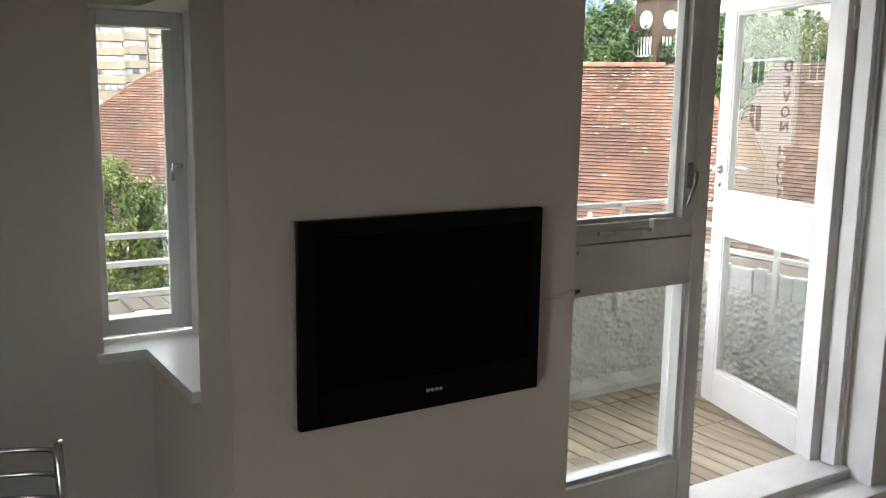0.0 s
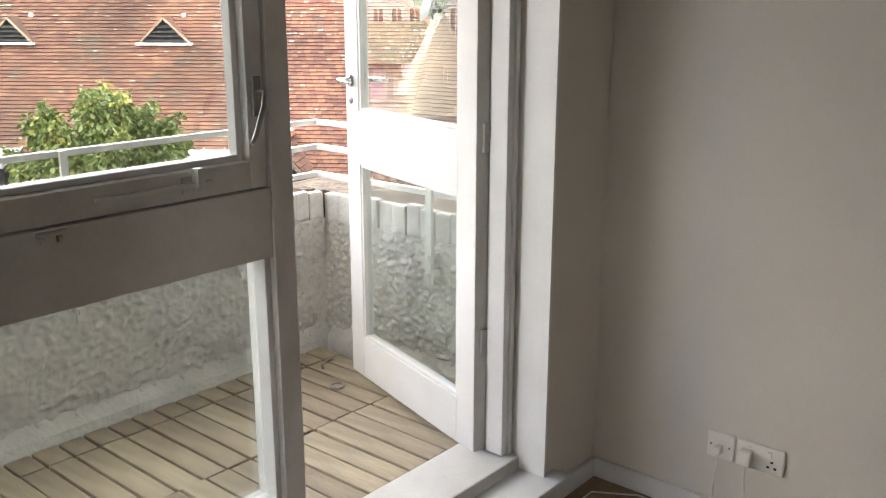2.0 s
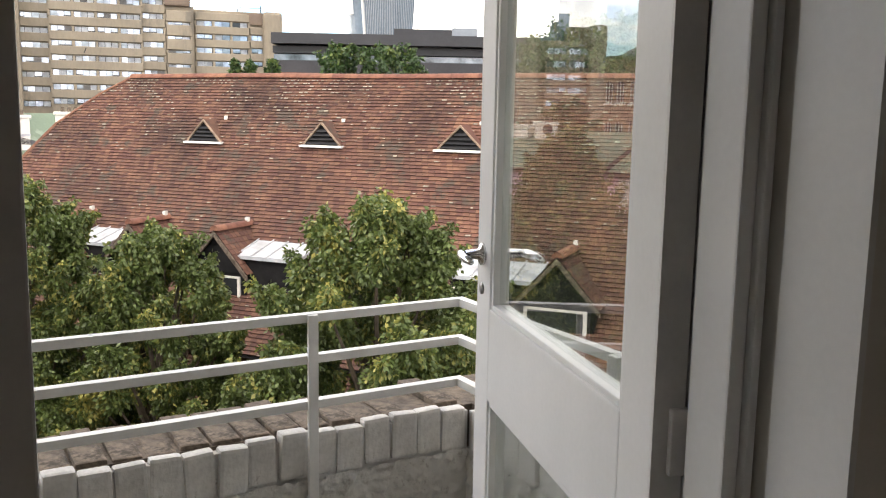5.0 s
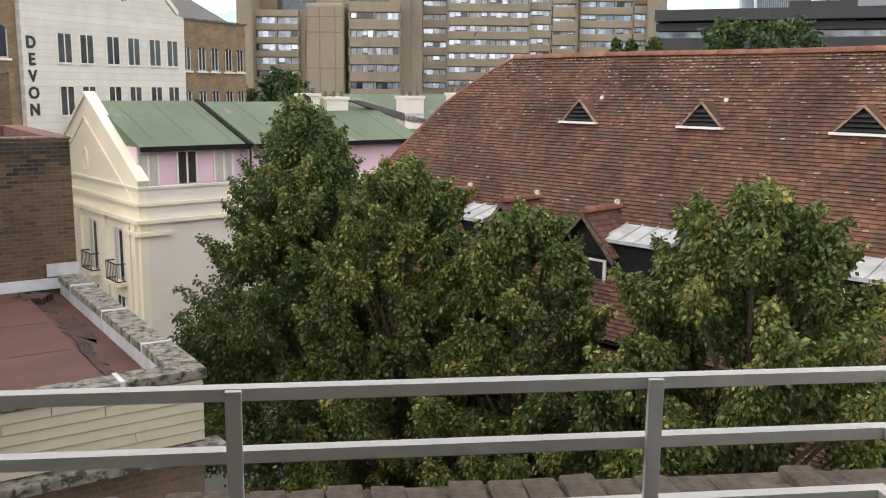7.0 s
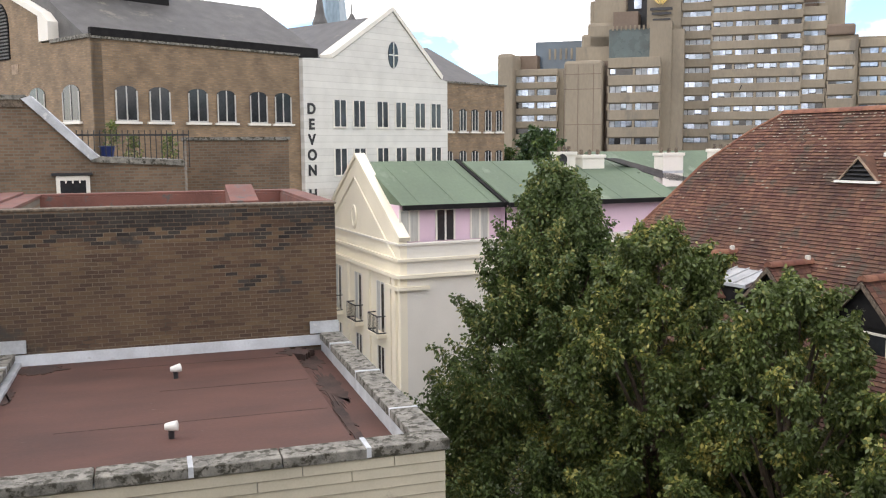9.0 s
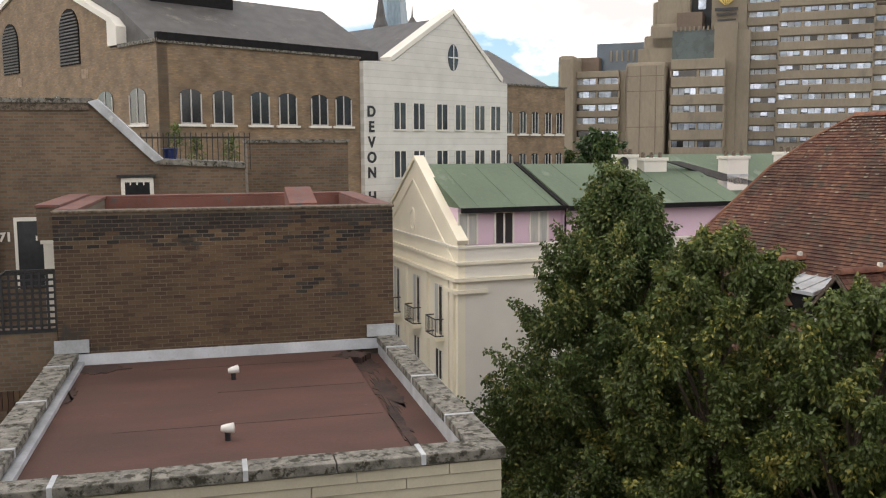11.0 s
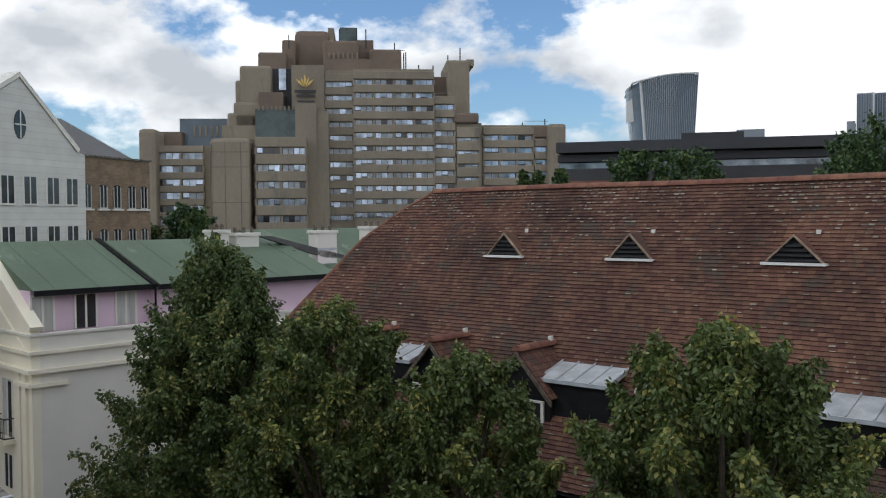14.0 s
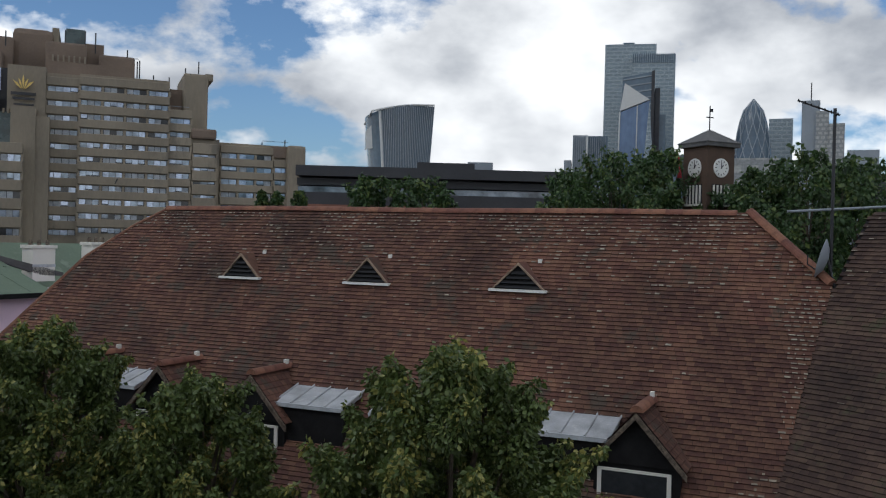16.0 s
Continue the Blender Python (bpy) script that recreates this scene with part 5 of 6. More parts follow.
for k, (bx, curtain) in enumerate(((0.58, True), (1.88, False), (3.16, True))):
    win = part("window", boxes((bx - 0.36, bx - 0.3, 0.57, 0.62, -1.62, -0.55), (bx + 0.3, bx + 0.36, 0.57, 0.62, -1.62, -0.55), (bx - 0.3, bx + 0.3, 0.57, 0.62, -0.61, -0.55), (bx - 0.03, bx + 0.03, 0.57, 0.62, -1.62, -0.61)), M_WHITER, cream, "white French window")
    for s in (-1, 1):
        part("pane", boxes((bx + (0.03 if s > 0 else -0.3), bx + (0.3 if s > 0 else -0.03), 0.595, 0.61, -1.62, -0.61)), M_CURTAIN if curtain else M_WIN, win)
part("cap_band", boxes((-0.14, 1.0, -0.14, 0.0, -3.13, -3.02), (-0.14, 0.0, 0.0, 1.0, -3.13, -3.02)), M_CREAM, cream)
for a in (1.82, 4.2, 6.63):
    win = part("window", boxes((-0.03, 0.0, a - 0.42, a - 0.36, -4.8, -3.08), (-0.03, 0.0, a + 0.36, a + 0.42, -4.8, -3.08), (-0.03, 0.0, a - 0.03, a + 0.03, -4.8, -3.08)), M_WHITER, cream, "tall sash window with a black balconet")
    part("pane", boxes((-0.012, 0.0, a - 0.36, a + 0.36, -4.8, -3.08)), M_CURTAIN, win)
    part("pane", boxes((-0.02, 0.0, a - 0.36, a - 0.08, -4.8, -3.14)), M_WIN, win)
    bal = part("balconet", boxes((-0.32, -0.3, a - 0.5, a + 0.5, -4.22, -4.18)), M_IRON, cream)
    part("bottom_bar", boxes((-0.32, -0.3, a - 0.5, a + 0.5, -4.8, -4.76)), M_IRON, bal)
    for k in range(8):
        part("bar", boxes((-0.32, -0.302, a - 0.5 + 0.14 * k, a - 0.478 + 0.14 * k, -4.76, -4.22)), M_IRON, bal)
    for q in (a - 0.5, a + 0.48):
        part("balconet_side", boxes((-0.3, -0.02, q, q + 0.02, -4.22, -4.18)), M_IRON, bal)
        part("balconet_side", boxes((-0.3, -0.02, q, q + 0.02, -4.8, -4.76)), M_IRON, bal)
    part("ledge", boxes((-0.36, 0.0, a - 0.56, a + 0.56, -4.94, -4.82)), M_CREAM, cream)
    low = part("window", boxes((-0.03, 0.0, a - 0.36, a - 0.3, -6.35, -5.36), (-0.03, 0.0, a + 0.3, a + 0.36, -6.35, -5.36), (-0.03, 0.0, a - 0.03, a + 0.03, -6.35, -5.36)), M_WHITER, cream, "white sash window")
    part("pane", boxes((-0.012, 0.0, a - 0.3, a + 0.3, -6.35, -5.36)), M_PANE, low)
for a in (0.4, 0.86, 2.98, 3.3, 5.4, 5.75, 8.0):
    part("pilaster", boxes((-0.09, 0.0, a - 0.16, a + 0.16, -13, -2.75)), M_CREAM, cream)
for cx, cy, w, zt in ((8.06, 3.2, 0.34, 1.25), (9.22, 3.2, 0.5, 1.12), (13.03, 3.2, 0.5, 1.16), (15.7, 3.2, 0.45, 1.3)):
    ch = part("chimney", boxes((cx - w, cx + w, cy - 0.3, cy + 0.3, -0.2, zt - 0.12), (cx - w - 0.05, cx + w + 0.05, cy - 0.35, cy + 0.35, zt - 0.12, zt), bevel=0.01), M_WHITER, cream, "white rendered chimney")
    part("flashing", boxes((cx - w - 0.01, cx + w + 0.01, cy - 0.31, cy + 0.31, zt - 0.82, zt - 0.72)), M_LEAD, ch)
    for k in range(3):
        part("pot", lathe([(0.07, zt), (0.08, zt + 0.12), (0.06, zt + 0.2)], 10, (cx - w + 0.12 + (w - 0.12) * k, cy)), M_COPE, ch)
rv = part("roof_vent", boxes((10.82, 11.12, 2.3, 2.5, 0.1, 0.28), (10.92, 11.02, 2.35, 2.45, 0.28, 0.42), (10.75, 11.19, 2.25, 2.55, 0.28, 0.33)), M_GREEN, cream, "small green roof vent")
dd_ = part("dish", lathe([(0.02, 0), (0.2, 0.04), (0.22, 0.07), (0.02, 0.03)], 16), M_IRON, cream, "dark satellite dish")
dd_.matrix_local = pose(7.74, 2.85, 0.95, 90, 0, 0)
part("dish_arm", tube([(7.8, 2.9, 0.95), (7.78, 2.7, 0.85)], 0.02, 6), M_IRON, dd_)
part("roof", prism([(3.0, -0.6), (6.5, 1.2), (10.0, -0.6)], 11.2, 20, "x"), M_GREEN, cream, "pale green metal roof")
part("attic", boxes((11.2, 20, 3.3, 9.6, -12, -0.6)), M_PINK, cream, "pale pink wall")
part("hip_cover", prism([(9.75, 0.98), (10.3, 0.98), (13.9, 0.12), (13.9, -0.02), (12.9, 0.05)], 2.9, 3.15, "y"), M_SLATE, cream)

# ---- long yellow brick warehouse with a white gabled bay ----
WARE = Matrix.Translation((-11.4, 46.3, 0)) @ pose(0, 0, 0, 0, 0, 58)
ware = thing("warehouse", "yellow brick warehouse with a white painted gable and arched windows", "building", m=WARE)
part("brick_wing", boxes((-10.9, -0.02, 0.15, 12, -12, 5.95)), M_YBRICK, ware, "yellow stock brick wall")
part("white_bay", prism([(0, -12), (10.94, -12), (10.94, 5.2), (10.3, 5.3), (6.4, 8.7), (2.0, 5.95), (0, 5.85)], -0.12, 0.6, "y"), M_ASHLAR, ware, "white painted gabled bay")
part("gable_coping", prism([(10.4, 5.25), (6.4, 8.75), (1.9, 5.95), (1.8, 6.15), (6.4, 9.0), (10.5, 5.5)], -0.2, 0.7, "y"), M_WHITER, ware)
part("brick_wing", boxes((10.95, 16.8, 0.15, 12, -12, 5.15)), M_YBRICK, ware, "yellow stock brick wall")
part("parapet_cap", boxes((-11.0, 0, 0.05, 0.5, 5.95, 6.05)), M_STONE, ware)
part("parapet_cap", boxes((10.95, 16.9, 0.05, 0.5, 5.15, 5.25)), M_STONE, ware)
part("slate_roof", prism([(0.9, 6.0), (6.5, 9.2), (12, 6.0)], -10.6, 2.6, "x"), M_SLATE, ware, "slate roof")
part("slate_roof", prism([(2.0, 6.0), (6.4, 8.6), (10.4, 5.4)], 0.7, 12, "y"), M_SLATE, ware)
part("slate_roof", prism([(0.9, 5.2), (6.5, 8.0), (12, 5.2)], 10.9, 16.6, "x"), M_SLATE, ware)
part("clerestory", boxes((-10.5, 1.9, 0.9, 1.1, 5.95, 6.5)), M_BLACKWOOD, ware)
part("roof_lantern", boxes((-8.5, -4.0, 5.2, 8.0, 8.2, 9.6)), M_BLACKWOOD, ware, "dark roof lantern")
part("lantern_roof", prism([(4.9, 9.6), (6.6, 10.2), (8.3, 9.6)], -8.8, -3.7, "x"), M_SLATE, ware)


def arched(parent, x, z0, w, h, y=0.15):
    top = [(x + w / 2 * math.cos(a), z0 + h - w * 0.22 + w * 0.22 * math.sin(a)) for a in [k * math.pi / 8 for k in range(9)]]
    o = part("window", prism([(x - w / 2, z0), (x + w / 2, z0)] + top, y - 0.03, y, "y"), M_WIN, parent, "arched window")
    part("frame", boxes((x - 0.028, x + 0.028, y - 0.06, y - 0.03, z0, z0 + h - 0.03), (x - w / 2 - 0.01, x - w / 2 + 0.05, y - 0.06, y - 0.03, z0, z0 + h - w * 0.2), (x + w / 2 - 0.05, x + w / 2 + 0.01, y - 0.06, y - 0.03, z0, z0 + h - w * 0.2), (x - w / 2, x + w / 2, y - 0.06, y - 0.03, z0, z0 + 0.07)), M_FRAME, o)
    part("sill", boxes((x - w / 2 - 0.15, x + w / 2 + 0.15, y - 0.12, y, z0 - 0.1, z0)), M_WHITER, o)


for x in (-9.45, -7.87, -5.95, -4.42, -2.58, -1.1):
    arched(ware, x, 2.6, 1.0, 1.5)
for x in (11.35, 12.65, 13.8, 15.1, 16.2):
    arched(ware, x, 2.3, 0.62, 1.35)
    arched(ware, x, -0.2, 0.62, 1.35)
for x in (2.41, 3.78, 5.51, 6.96, 8.52, 9.88):
    for z0 in (2.5, 0.0, -2.5):
        o = part("window", boxes((x - 0.4, x + 0.4, -0.16, -0.121, z0, z0 + 1.35)), M_PANE, ware, "dark sash window")
        part("frame", boxes((x - 0.03, x + 0.03, -0.18, -0.16, z0, z0 + 1.35), (x - 0.46, x - 0.4, -0.18, -0.12, z0, z0 + 1.35), (x + 0.4, x + 0.46, -0.18, -0.12, z0, z0 + 1.35), (x - 0.46, x + 0.46, -0.2, -0.12, z0 - 0.08, z0)), M_WHITER, o)
ov = part("window", lathe([(0.42, 0), (0.42, 0.04), (0.05, 0.045)], 24), M_WIN, ware, "oval gable window")
ov.matrix_local = Matrix.LocRotScale((6.4, -0.12, 6.4), Euler((radians(90), 0, 0)), (0.9, 1.7, 1))
part("frame", boxes((6.37, 6.43, -0.2, -0.17, 5.72, 7.08), (6.03, 6.77, -0.2, -0.17, 6.37, 6.43)), M_WHITER, ware)
# painted upright lettering
for k, ch in enumerate("DEVON HOUSE"):
    if ch != " ":
        lettering(ch, 0.74, M_IRON, ware, pose(0.48, -0.14, 3.12 - 0.77 * (k if k < 5 else k - 0.4), 90, 0, 0))
# gable end of the far wing, facing along the street
end = thing("warehouse_end", "yellow brick gable end with tall louvred arches", "building", m=WARE @ pose(-10.95, 0.15, 0, 0, 0, -90))
part("wall", prism([(0.0, -12), (-24, -12), (-24, 7.0), (-12.3, 10.3), (-4.2, 7.2), (-4.2, 6.05), (0.0, 5.95)], 0.0, 0.5, "y"), M_YBRICK, end)
part("coping", prism([(-24, 7.0), (-12.3, 10.3), (-4.2, 7.2), (-4.2, 6.1), (-3.3, 6.1), (-3.3, 6.9), (-3.9, 7.35), (-12.3, 10.6), (-24, 7.3)], -0.12, 0.6, "y"), M_WHITER, end)
part("string_course", boxes((-3.3, 0.1, -0.1, 0.0, 5.97, 6.12)), M_STONE, end)
for x in (-1.76, -4.85, -10.2, -13.85):
    arched(end, x, 2.6, 1.45, 1.55, 0.0)
for x in (-8.4, -15.9):
    top = [(x + 1.1 * math.cos(a), 7.1 + 1.1 * math.sin(a)) for a in [k * math.pi / 10 for k in range(11)]]
    o = part("louvred_arch", prism([(x - 1.1, 5.55), (x + 1.1, 5.55)] + top, -0.05, 0.0, "y"), M_BLACKWOOD, end)
    for k in range(16):
        zz = 5.6 + 0.155 * k
        hw = 1.08 if zz < 7.1 else math.sqrt(max(0.05, 1.16 - (zz - 7.05) ** 2))
        part("slat", boxes((x - hw, x + hw, -0.09, -0.05, zz, zz + 0.07)), M_SLATE, o)
for x in (-6.9, -14.9):
    part("vent_plate", boxes((x - 0.35, x + 0.35, -0.02, 0.0, 4.85, 5.3)), M_VERGE, end)
for sx, sh in ((7.0, 10.9), (9.6, 9.6)):
    sp = thing("stone_finial", "small dark stone pinnacle on the roof", "finial", m=WARE @ pose(sx, 6.5, 7.6))
    part("shaft", lathe([(0.5, 0), (0.45, 1.2), (0.3, 1.6), (0.05, sh - 7.6), (0.02, sh - 7.0)], 8), M_SLATE, sp)
# ---- the tall concrete hotel ----
HD = 170.0
HOTEL = Matrix.Translation((2.43, 3.39, 1.6)) @ pose(0, 0, 0, 0, 0, -8) @ Matrix.Translation((0, HD, 0))
hotel = thing("concrete_hotel", "stepped brutalist concrete hotel tower with ribbon windows", "hotel", m=HOTEL)


def slab(x0, x1, top, y0=0.0, depth=14.0, material=M_CONC, base=-14.0, rounded=0.0):
    """A concrete volume; x and height as they stand in the front plane, set back by y0."""
    s = 1 + y0 / HD
    return part("concrete_block", boxes((x0 * s, x1 * s, y0, y0 + depth, base * (s if base > -14 else 1), top * s), bevel=rounded), material, hotel)


def ribbon(x0, x1, top, n, y0, bays, pitch, win):
    """Ribbon windows between projecting concrete spandrels, storey by storey, with piers, mullions and open or curtained lights."""
    s = 1 + y0 / HD
    x0, x1, top, pitch, win = x0 * s, x1 * s, top * s, pitch * s, win * s
    bw = (x1 - x0) / bays
    for k in range(n):
        zt = top - pitch * k
        zw = zt - (pitch - win)
        sp = part("spandrel", prism([(y0 - 0.75, zt - 0.06), (y0 - 0.7, zt), (y0, zt), (y0, zw - 0.1), (y0 - 0.45, zw - 0.06), (y0 - 0.75, zw + 0.12)], x0, x1, "x"), M_CONC, hotel)
        part("window_recess", boxes((x0, x1, y0 - 0.12, y0 - 0.02, zw - win, zw - 0.06)), M_WIN, sp)
        for b in range(bays + 1):
            part("pier", boxes((x0 + b * bw - 0.2, x0 + b * bw + 0.2, y0 - 0.6, y0, zw - win, zw - 0.02)), M_CONC, sp)
        for b in range(bays):
            xa, xb = x0 + b * bw + 0.26, x0 + (b + 1) * bw - 0.26
            m_ = max(2, round((xb - xa) / 1.15))
            pale = random.random()
            for i in range(m_):
                p, q = xa + (xb - xa) * i / m_ + 0.05, xa + (xb - xa) * (i + 1) / m_ - 0.05
                r = random.random()
                if r < 0.06:
                    continue
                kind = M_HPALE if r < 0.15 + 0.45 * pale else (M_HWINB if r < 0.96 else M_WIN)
                zb = zw - win + (0.02 if r < 0.8 else win * 0.25)
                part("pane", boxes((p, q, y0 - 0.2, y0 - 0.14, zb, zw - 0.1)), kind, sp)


def mast(x, z0, z1):
    part("mast", tube([(x * 1.07, 12, z0 * 1.07 - 0.6), (x * 1.07, 12, z1 * 1.07)], 0.12, 6), M_IRON, hotel)


random.seed(31)
# left end and wing
slab(-41.4, -38.2, 16.9, 2, rounded=0.8)
slab(-38.1, -28.5, 13.7, 5)
slab(-38.2, -33.6, 16.3, 9, material=M_CONCD)
slab(-33.9, -25.3, 18.7, 12, material=M_TOWERD)
ribbon(-37.9, -29.6, 13.7, 6, 5, 2, 2.43, 1.19)
# bare shaft, front block, pylon
slab(-28.5, -21.4, 15.1, -4, rounded=0.6)
slab(-21.4, -20.0, 14.9, 1, material=M_CONCD)
slab(-20.1, -10.8, 15.3, -2, rounded=0.8)
ribbon(-20.2, -10.9, 15.3, 6, -2, 2, 3.15, 1.26)
slab(-12.9, -9.0, 21.6, 0)
slab(-9.2, -6.8, 20.1, 0.5)
# main front
slab(-7.5, -2.1, 27.7, 5)
ribbon(-7.4, -2.1, 27.0, 11, 5, 1, 2.47, 0.98)
slab(-2.1, 12.9, 28.0, 4)
ribbon(-2.1, 12.9, 27.5, 11, 4, 4, 2.47, 0.98)
slab(12.9, 16.9, 22.0, 5)
ribbon(12.9, 16.8, 22.9, 9, 5, 1, 2.47, 0.98)
slab(13.0, 17.1, 26.6, 9, material=M_CONCD)
slab(15.3, 19.7, 29.8, 7, rounded=0.5)
slab(19.1, 20.5, 29.9, 8, base=28.7)
slab(16.8, 21.4, 19.9, 4, material=M_CONCD, base=18.0, rounded=0.4)
slab(16.9, 21.9, 18.0, 5)
ribbon(17.1, 21.4, 17.1, 7, 5, 1, 2.47, 0.56)
# right wing
slab(21.8, 34.9, 17.6, 7)
ribbon(22.1, 31.7, 17.1, 5, 7, 3, 2.38, 0.98)
slab(31.5, 34.9, 17.4, 6.5, material=M_CONCD, base=15.4)
ribbon(31.9, 34.8, 14.9, 4, 7, 1, 2.38, 0.98)
slab(34.6, 38.1, 17.9, 5, rounded=0.6)
# terraces stepping up to the sign
slab(-26.3, -20.0, 17.5, 4)
slab(-25.3, -19.7, 19.8, 5, rounded=0.5)
slab(-24.2, -19.1, 21.8, 5, rounded=0.6)
slab(-23.8, -19.1, 25.8, 7, rounded=0.5)
slab(-23.0, -17.2, 28.5, 6, rounded=0.6)
slab(-19.6, -14.4, 31.0, 10, material=M_CONCD, rounded=0.5)
slab(-19.5, -15.1, 23.6, 3, material=M_CONCD)
slab(-20.2, -12.8, 20.5, 2, material=M_TEAL)
slab(-17.6, -13.3, 27.9, 9, material=M_BLACKB)
slab(-13.5, -7.5, 28.6, 4)
slab(-15.8, -14.5, 27.9, 8.5, material=M_HWINB, base=24.0)
# roof plant
slab(-15.2, -12.7, 33.3, 14, material=M_CONCD, rounded=0.5)
slab(-12.9, -6.4, 35.1, 16, material=M_CONCD, rounded=1.2)
slab(-6.7, -5.6, 35.5, 17)
slab(-7.7, -1.1, 33.2, 9, material=M_CONCD, rounded=0.4)
slab(-1.4, 1.7, 33.3, 13, material=M_CONCD)
slab(0.8, 6.9, 31.7, 11, material=M_CONCD, rounded=0.5)
slab(-7.5, 6.8, 29.8, 8, material=M_CONCD)
slab(-4.5, -1.5, 35.6, 17, material=M_TEAL)
mast(-4.6, 32.0, 35.3)
mast(-1.4, 32.2, 35.5)
mast(0.3, 32.3, 35.3)
mast(5.6, 29.1, 32.9)
mast(7.3, 28.1, 31.0)
mast(7.7, 28.1, 31.2)
mast(15.6, 28.5, 30.6)
mast(17.9, 28.7, 32.0)
mast(12.8, 26.3, 28.7)
mast(10.1, 26.8, 28.8)
mast(29.7, 16.6, 18.1)
mast(34.0, 16.8, 18.8)
mast(-13.9, 32.2, 34.2)
# panel joints of the bare shaft
for xx in (-27.6, -25.2, -22.4):
    part("joint", boxes((xx - 0.05, xx + 0.05, -4.05, -3.98, -14, 14.0)), M_CONCD, hotel)
for zz in (12.3, 9.6, 3.2, -2.5):
    part("joint", boxes((-27.7, -21.0, -4.05, -3.98, zz - 0.06, zz + 0.06)), M_CONCD, hotel)
for k in range(9):
    part("plant_slat", boxes((-19.9 + 0.8 * k, -19.6 + 0.8 * k, 1.6, 2.2, 20.5, 21.3)), M_CONC, hotel)
for k in range(8):
    part("louvre", boxes((-33.6 + 1.1 * k, -33.2 + 1.1 * k, 11.8, 12.0, 16.5, 18.6)), M_CONC, hotel)
for k in range(7):
    part("rib", boxes((-7.0 + 0.9 * k, -6.7 + 0.9 * k, 8.6, 9.0, 29.5, 32.5)), M_CONC, hotel)
part("roof_rail", boxes((2.5, 8.0, 11.9, 12.0, 33.6, 33.72), (31.8, 37.0, 11.9, 12.0, 19.6, 19.7)), M_HAZE, hotel)
part("balcony_rail", boxes((13.2, 17.0, 6.3, 6.4, 23.7, 23.8), (13.2, 17.0, 6.3, 6.4, 24.4, 24.5)), M_HAZE, hotel)
# sign: a plain gold leaf mark above two bars
M_GOLD = mat("gold_sign", (0.7, 0.5, 0.15), 0.35, 0.9, 1.1, 1, 10, 0.0, metal=0.3)
for k in range(5):
    a = radians(-52 + 26 * k)
    cx, cz, g = -11.25, 24.95, 1.0 if k % 2 == 0 else 0.85
    part("sign_petal", prism([(cx + 0.25 * math.sin(a), cz), (cx + 1.3 * g * math.sin(a - 0.14), cz + 1.6 * g * math.cos(a - 0.14)), (cx + 2.1 * g * math.sin(a), cz + 2.5 * g * math.cos(a)), (cx + 1.3 * g * math.sin(a + 0.14), cz + 1.6 * g * math.cos(a + 0.14))], 3.0, 3.4, "y"), M_GOLD, hotel)
part("sign_bar", boxes((-13.2, -9.2, 3.2, 3.4, 24.0, 24.5), (-12.9, -9.4, 3.2, 3.4, 23.2, 23.6), (-12.7, -9.5, 3.2, 3.4, 22.2, 22.5)), M_BLACKB, hotel)

# ---- long dark block and brick range beyond the hall ----
O = Vector((2.43, 3.39, 1.6))


def far_thing(name, label, category, az, d):
    return thing(name, label, category, m=Matrix.Translation(O) @ pose(0, 0, 0, 0, 0, -az) @ Matrix.Translation((0, d, 0)))


def at(az, el, az0, d):
    """Across and up, in a far thing's own plane."""
    return d * math.tan(radians(az - az0)), d / math.cos(radians(az - az0)) * math.tan(radians(el))


rng_ = far_thing("dark_range", "long low dark-clad building over red brick arches", "building", 28, 120)
for e0, e1, y, m_ in ((4.1, 4.75, 0, M_BLACKB), (3.55, 4.0, 1.5, M_BLACKB), (3.1, 3.5, 2.5, M_HWIN), (2.0, 3.1, 1, M_BLACKB), (-6, 2.3, -0.5, M_RBRICK)):
    part("storey_band", boxes((at(20, 0, 28, 120)[0], at(38, 0, 28, 120)[0], y, y + 12, at(28, e0, 28, 120)[1], at(28, e1, 28, 120)[1])), m_, rng_)
part("plant_room", boxes((at(27.6, 0, 28, 120)[0], at(31.3, 0, 28, 120)[0], 2, 8, 8, at(28, 5.2, 28, 120)[1])), M_BLACKB, rng_)
for k in range(12):
    xx = at(20.5 + 1.4 * k, 0, 28, 120)[0]
    part("arch_window", prism([(xx - 0.8, 2.0)] + [(xx + 0.8 * math.cos(a), 3.2 + 0.8 * math.sin(a)) for a in [math.pi - j * math.pi / 6 for j in range(7)]] + [(xx + 0.8, 2.0)], -0.6, -0.5, "y"), M_WIN, rng_)

# ---- far towers ----
wk = far_thing("flared_tower", "flared grey glass tower with bright vertical ribs", "tower", 26.5, 900)
def flare(f):
    """Plan of the tower at a share of its height: rear left, front left, front right, rear right."""
    g = f ** 1.5
    return ((-28 - 9 * g, 34), (-13 - 8 * g, -4), (26 + 7 * g, 0), (24 + 7 * g, 40))


def flare_z(f, x):
    return -12 + f * (900 * math.tan(radians(8.0)) + 12) + (f ** 6) * (9.5 * math.sin(max(0.0, min(1.0, (x + 36) / 55)) * math.pi / 2))


bm, rows_ = bmesh.new(), []
for k in range(14):
    f = k / 13
    a, b, c, d = flare(f)
    ring = [Vector(a).lerp(Vector(b), i / 6) + Vector((-5, -5)) * math.sin(i / 6 * math.pi) * 0.8 for i in range(6)]
    ring += [Vector(b).lerp(Vector(c), i / 14) + Vector((0, -5)) * math.sin(i / 14 * math.pi) for i in range(15)] + [Vector(d)]
    rows_.append([bm.verts.new((p.x, p.y, flare_z(f, p.x))) for p in ring])
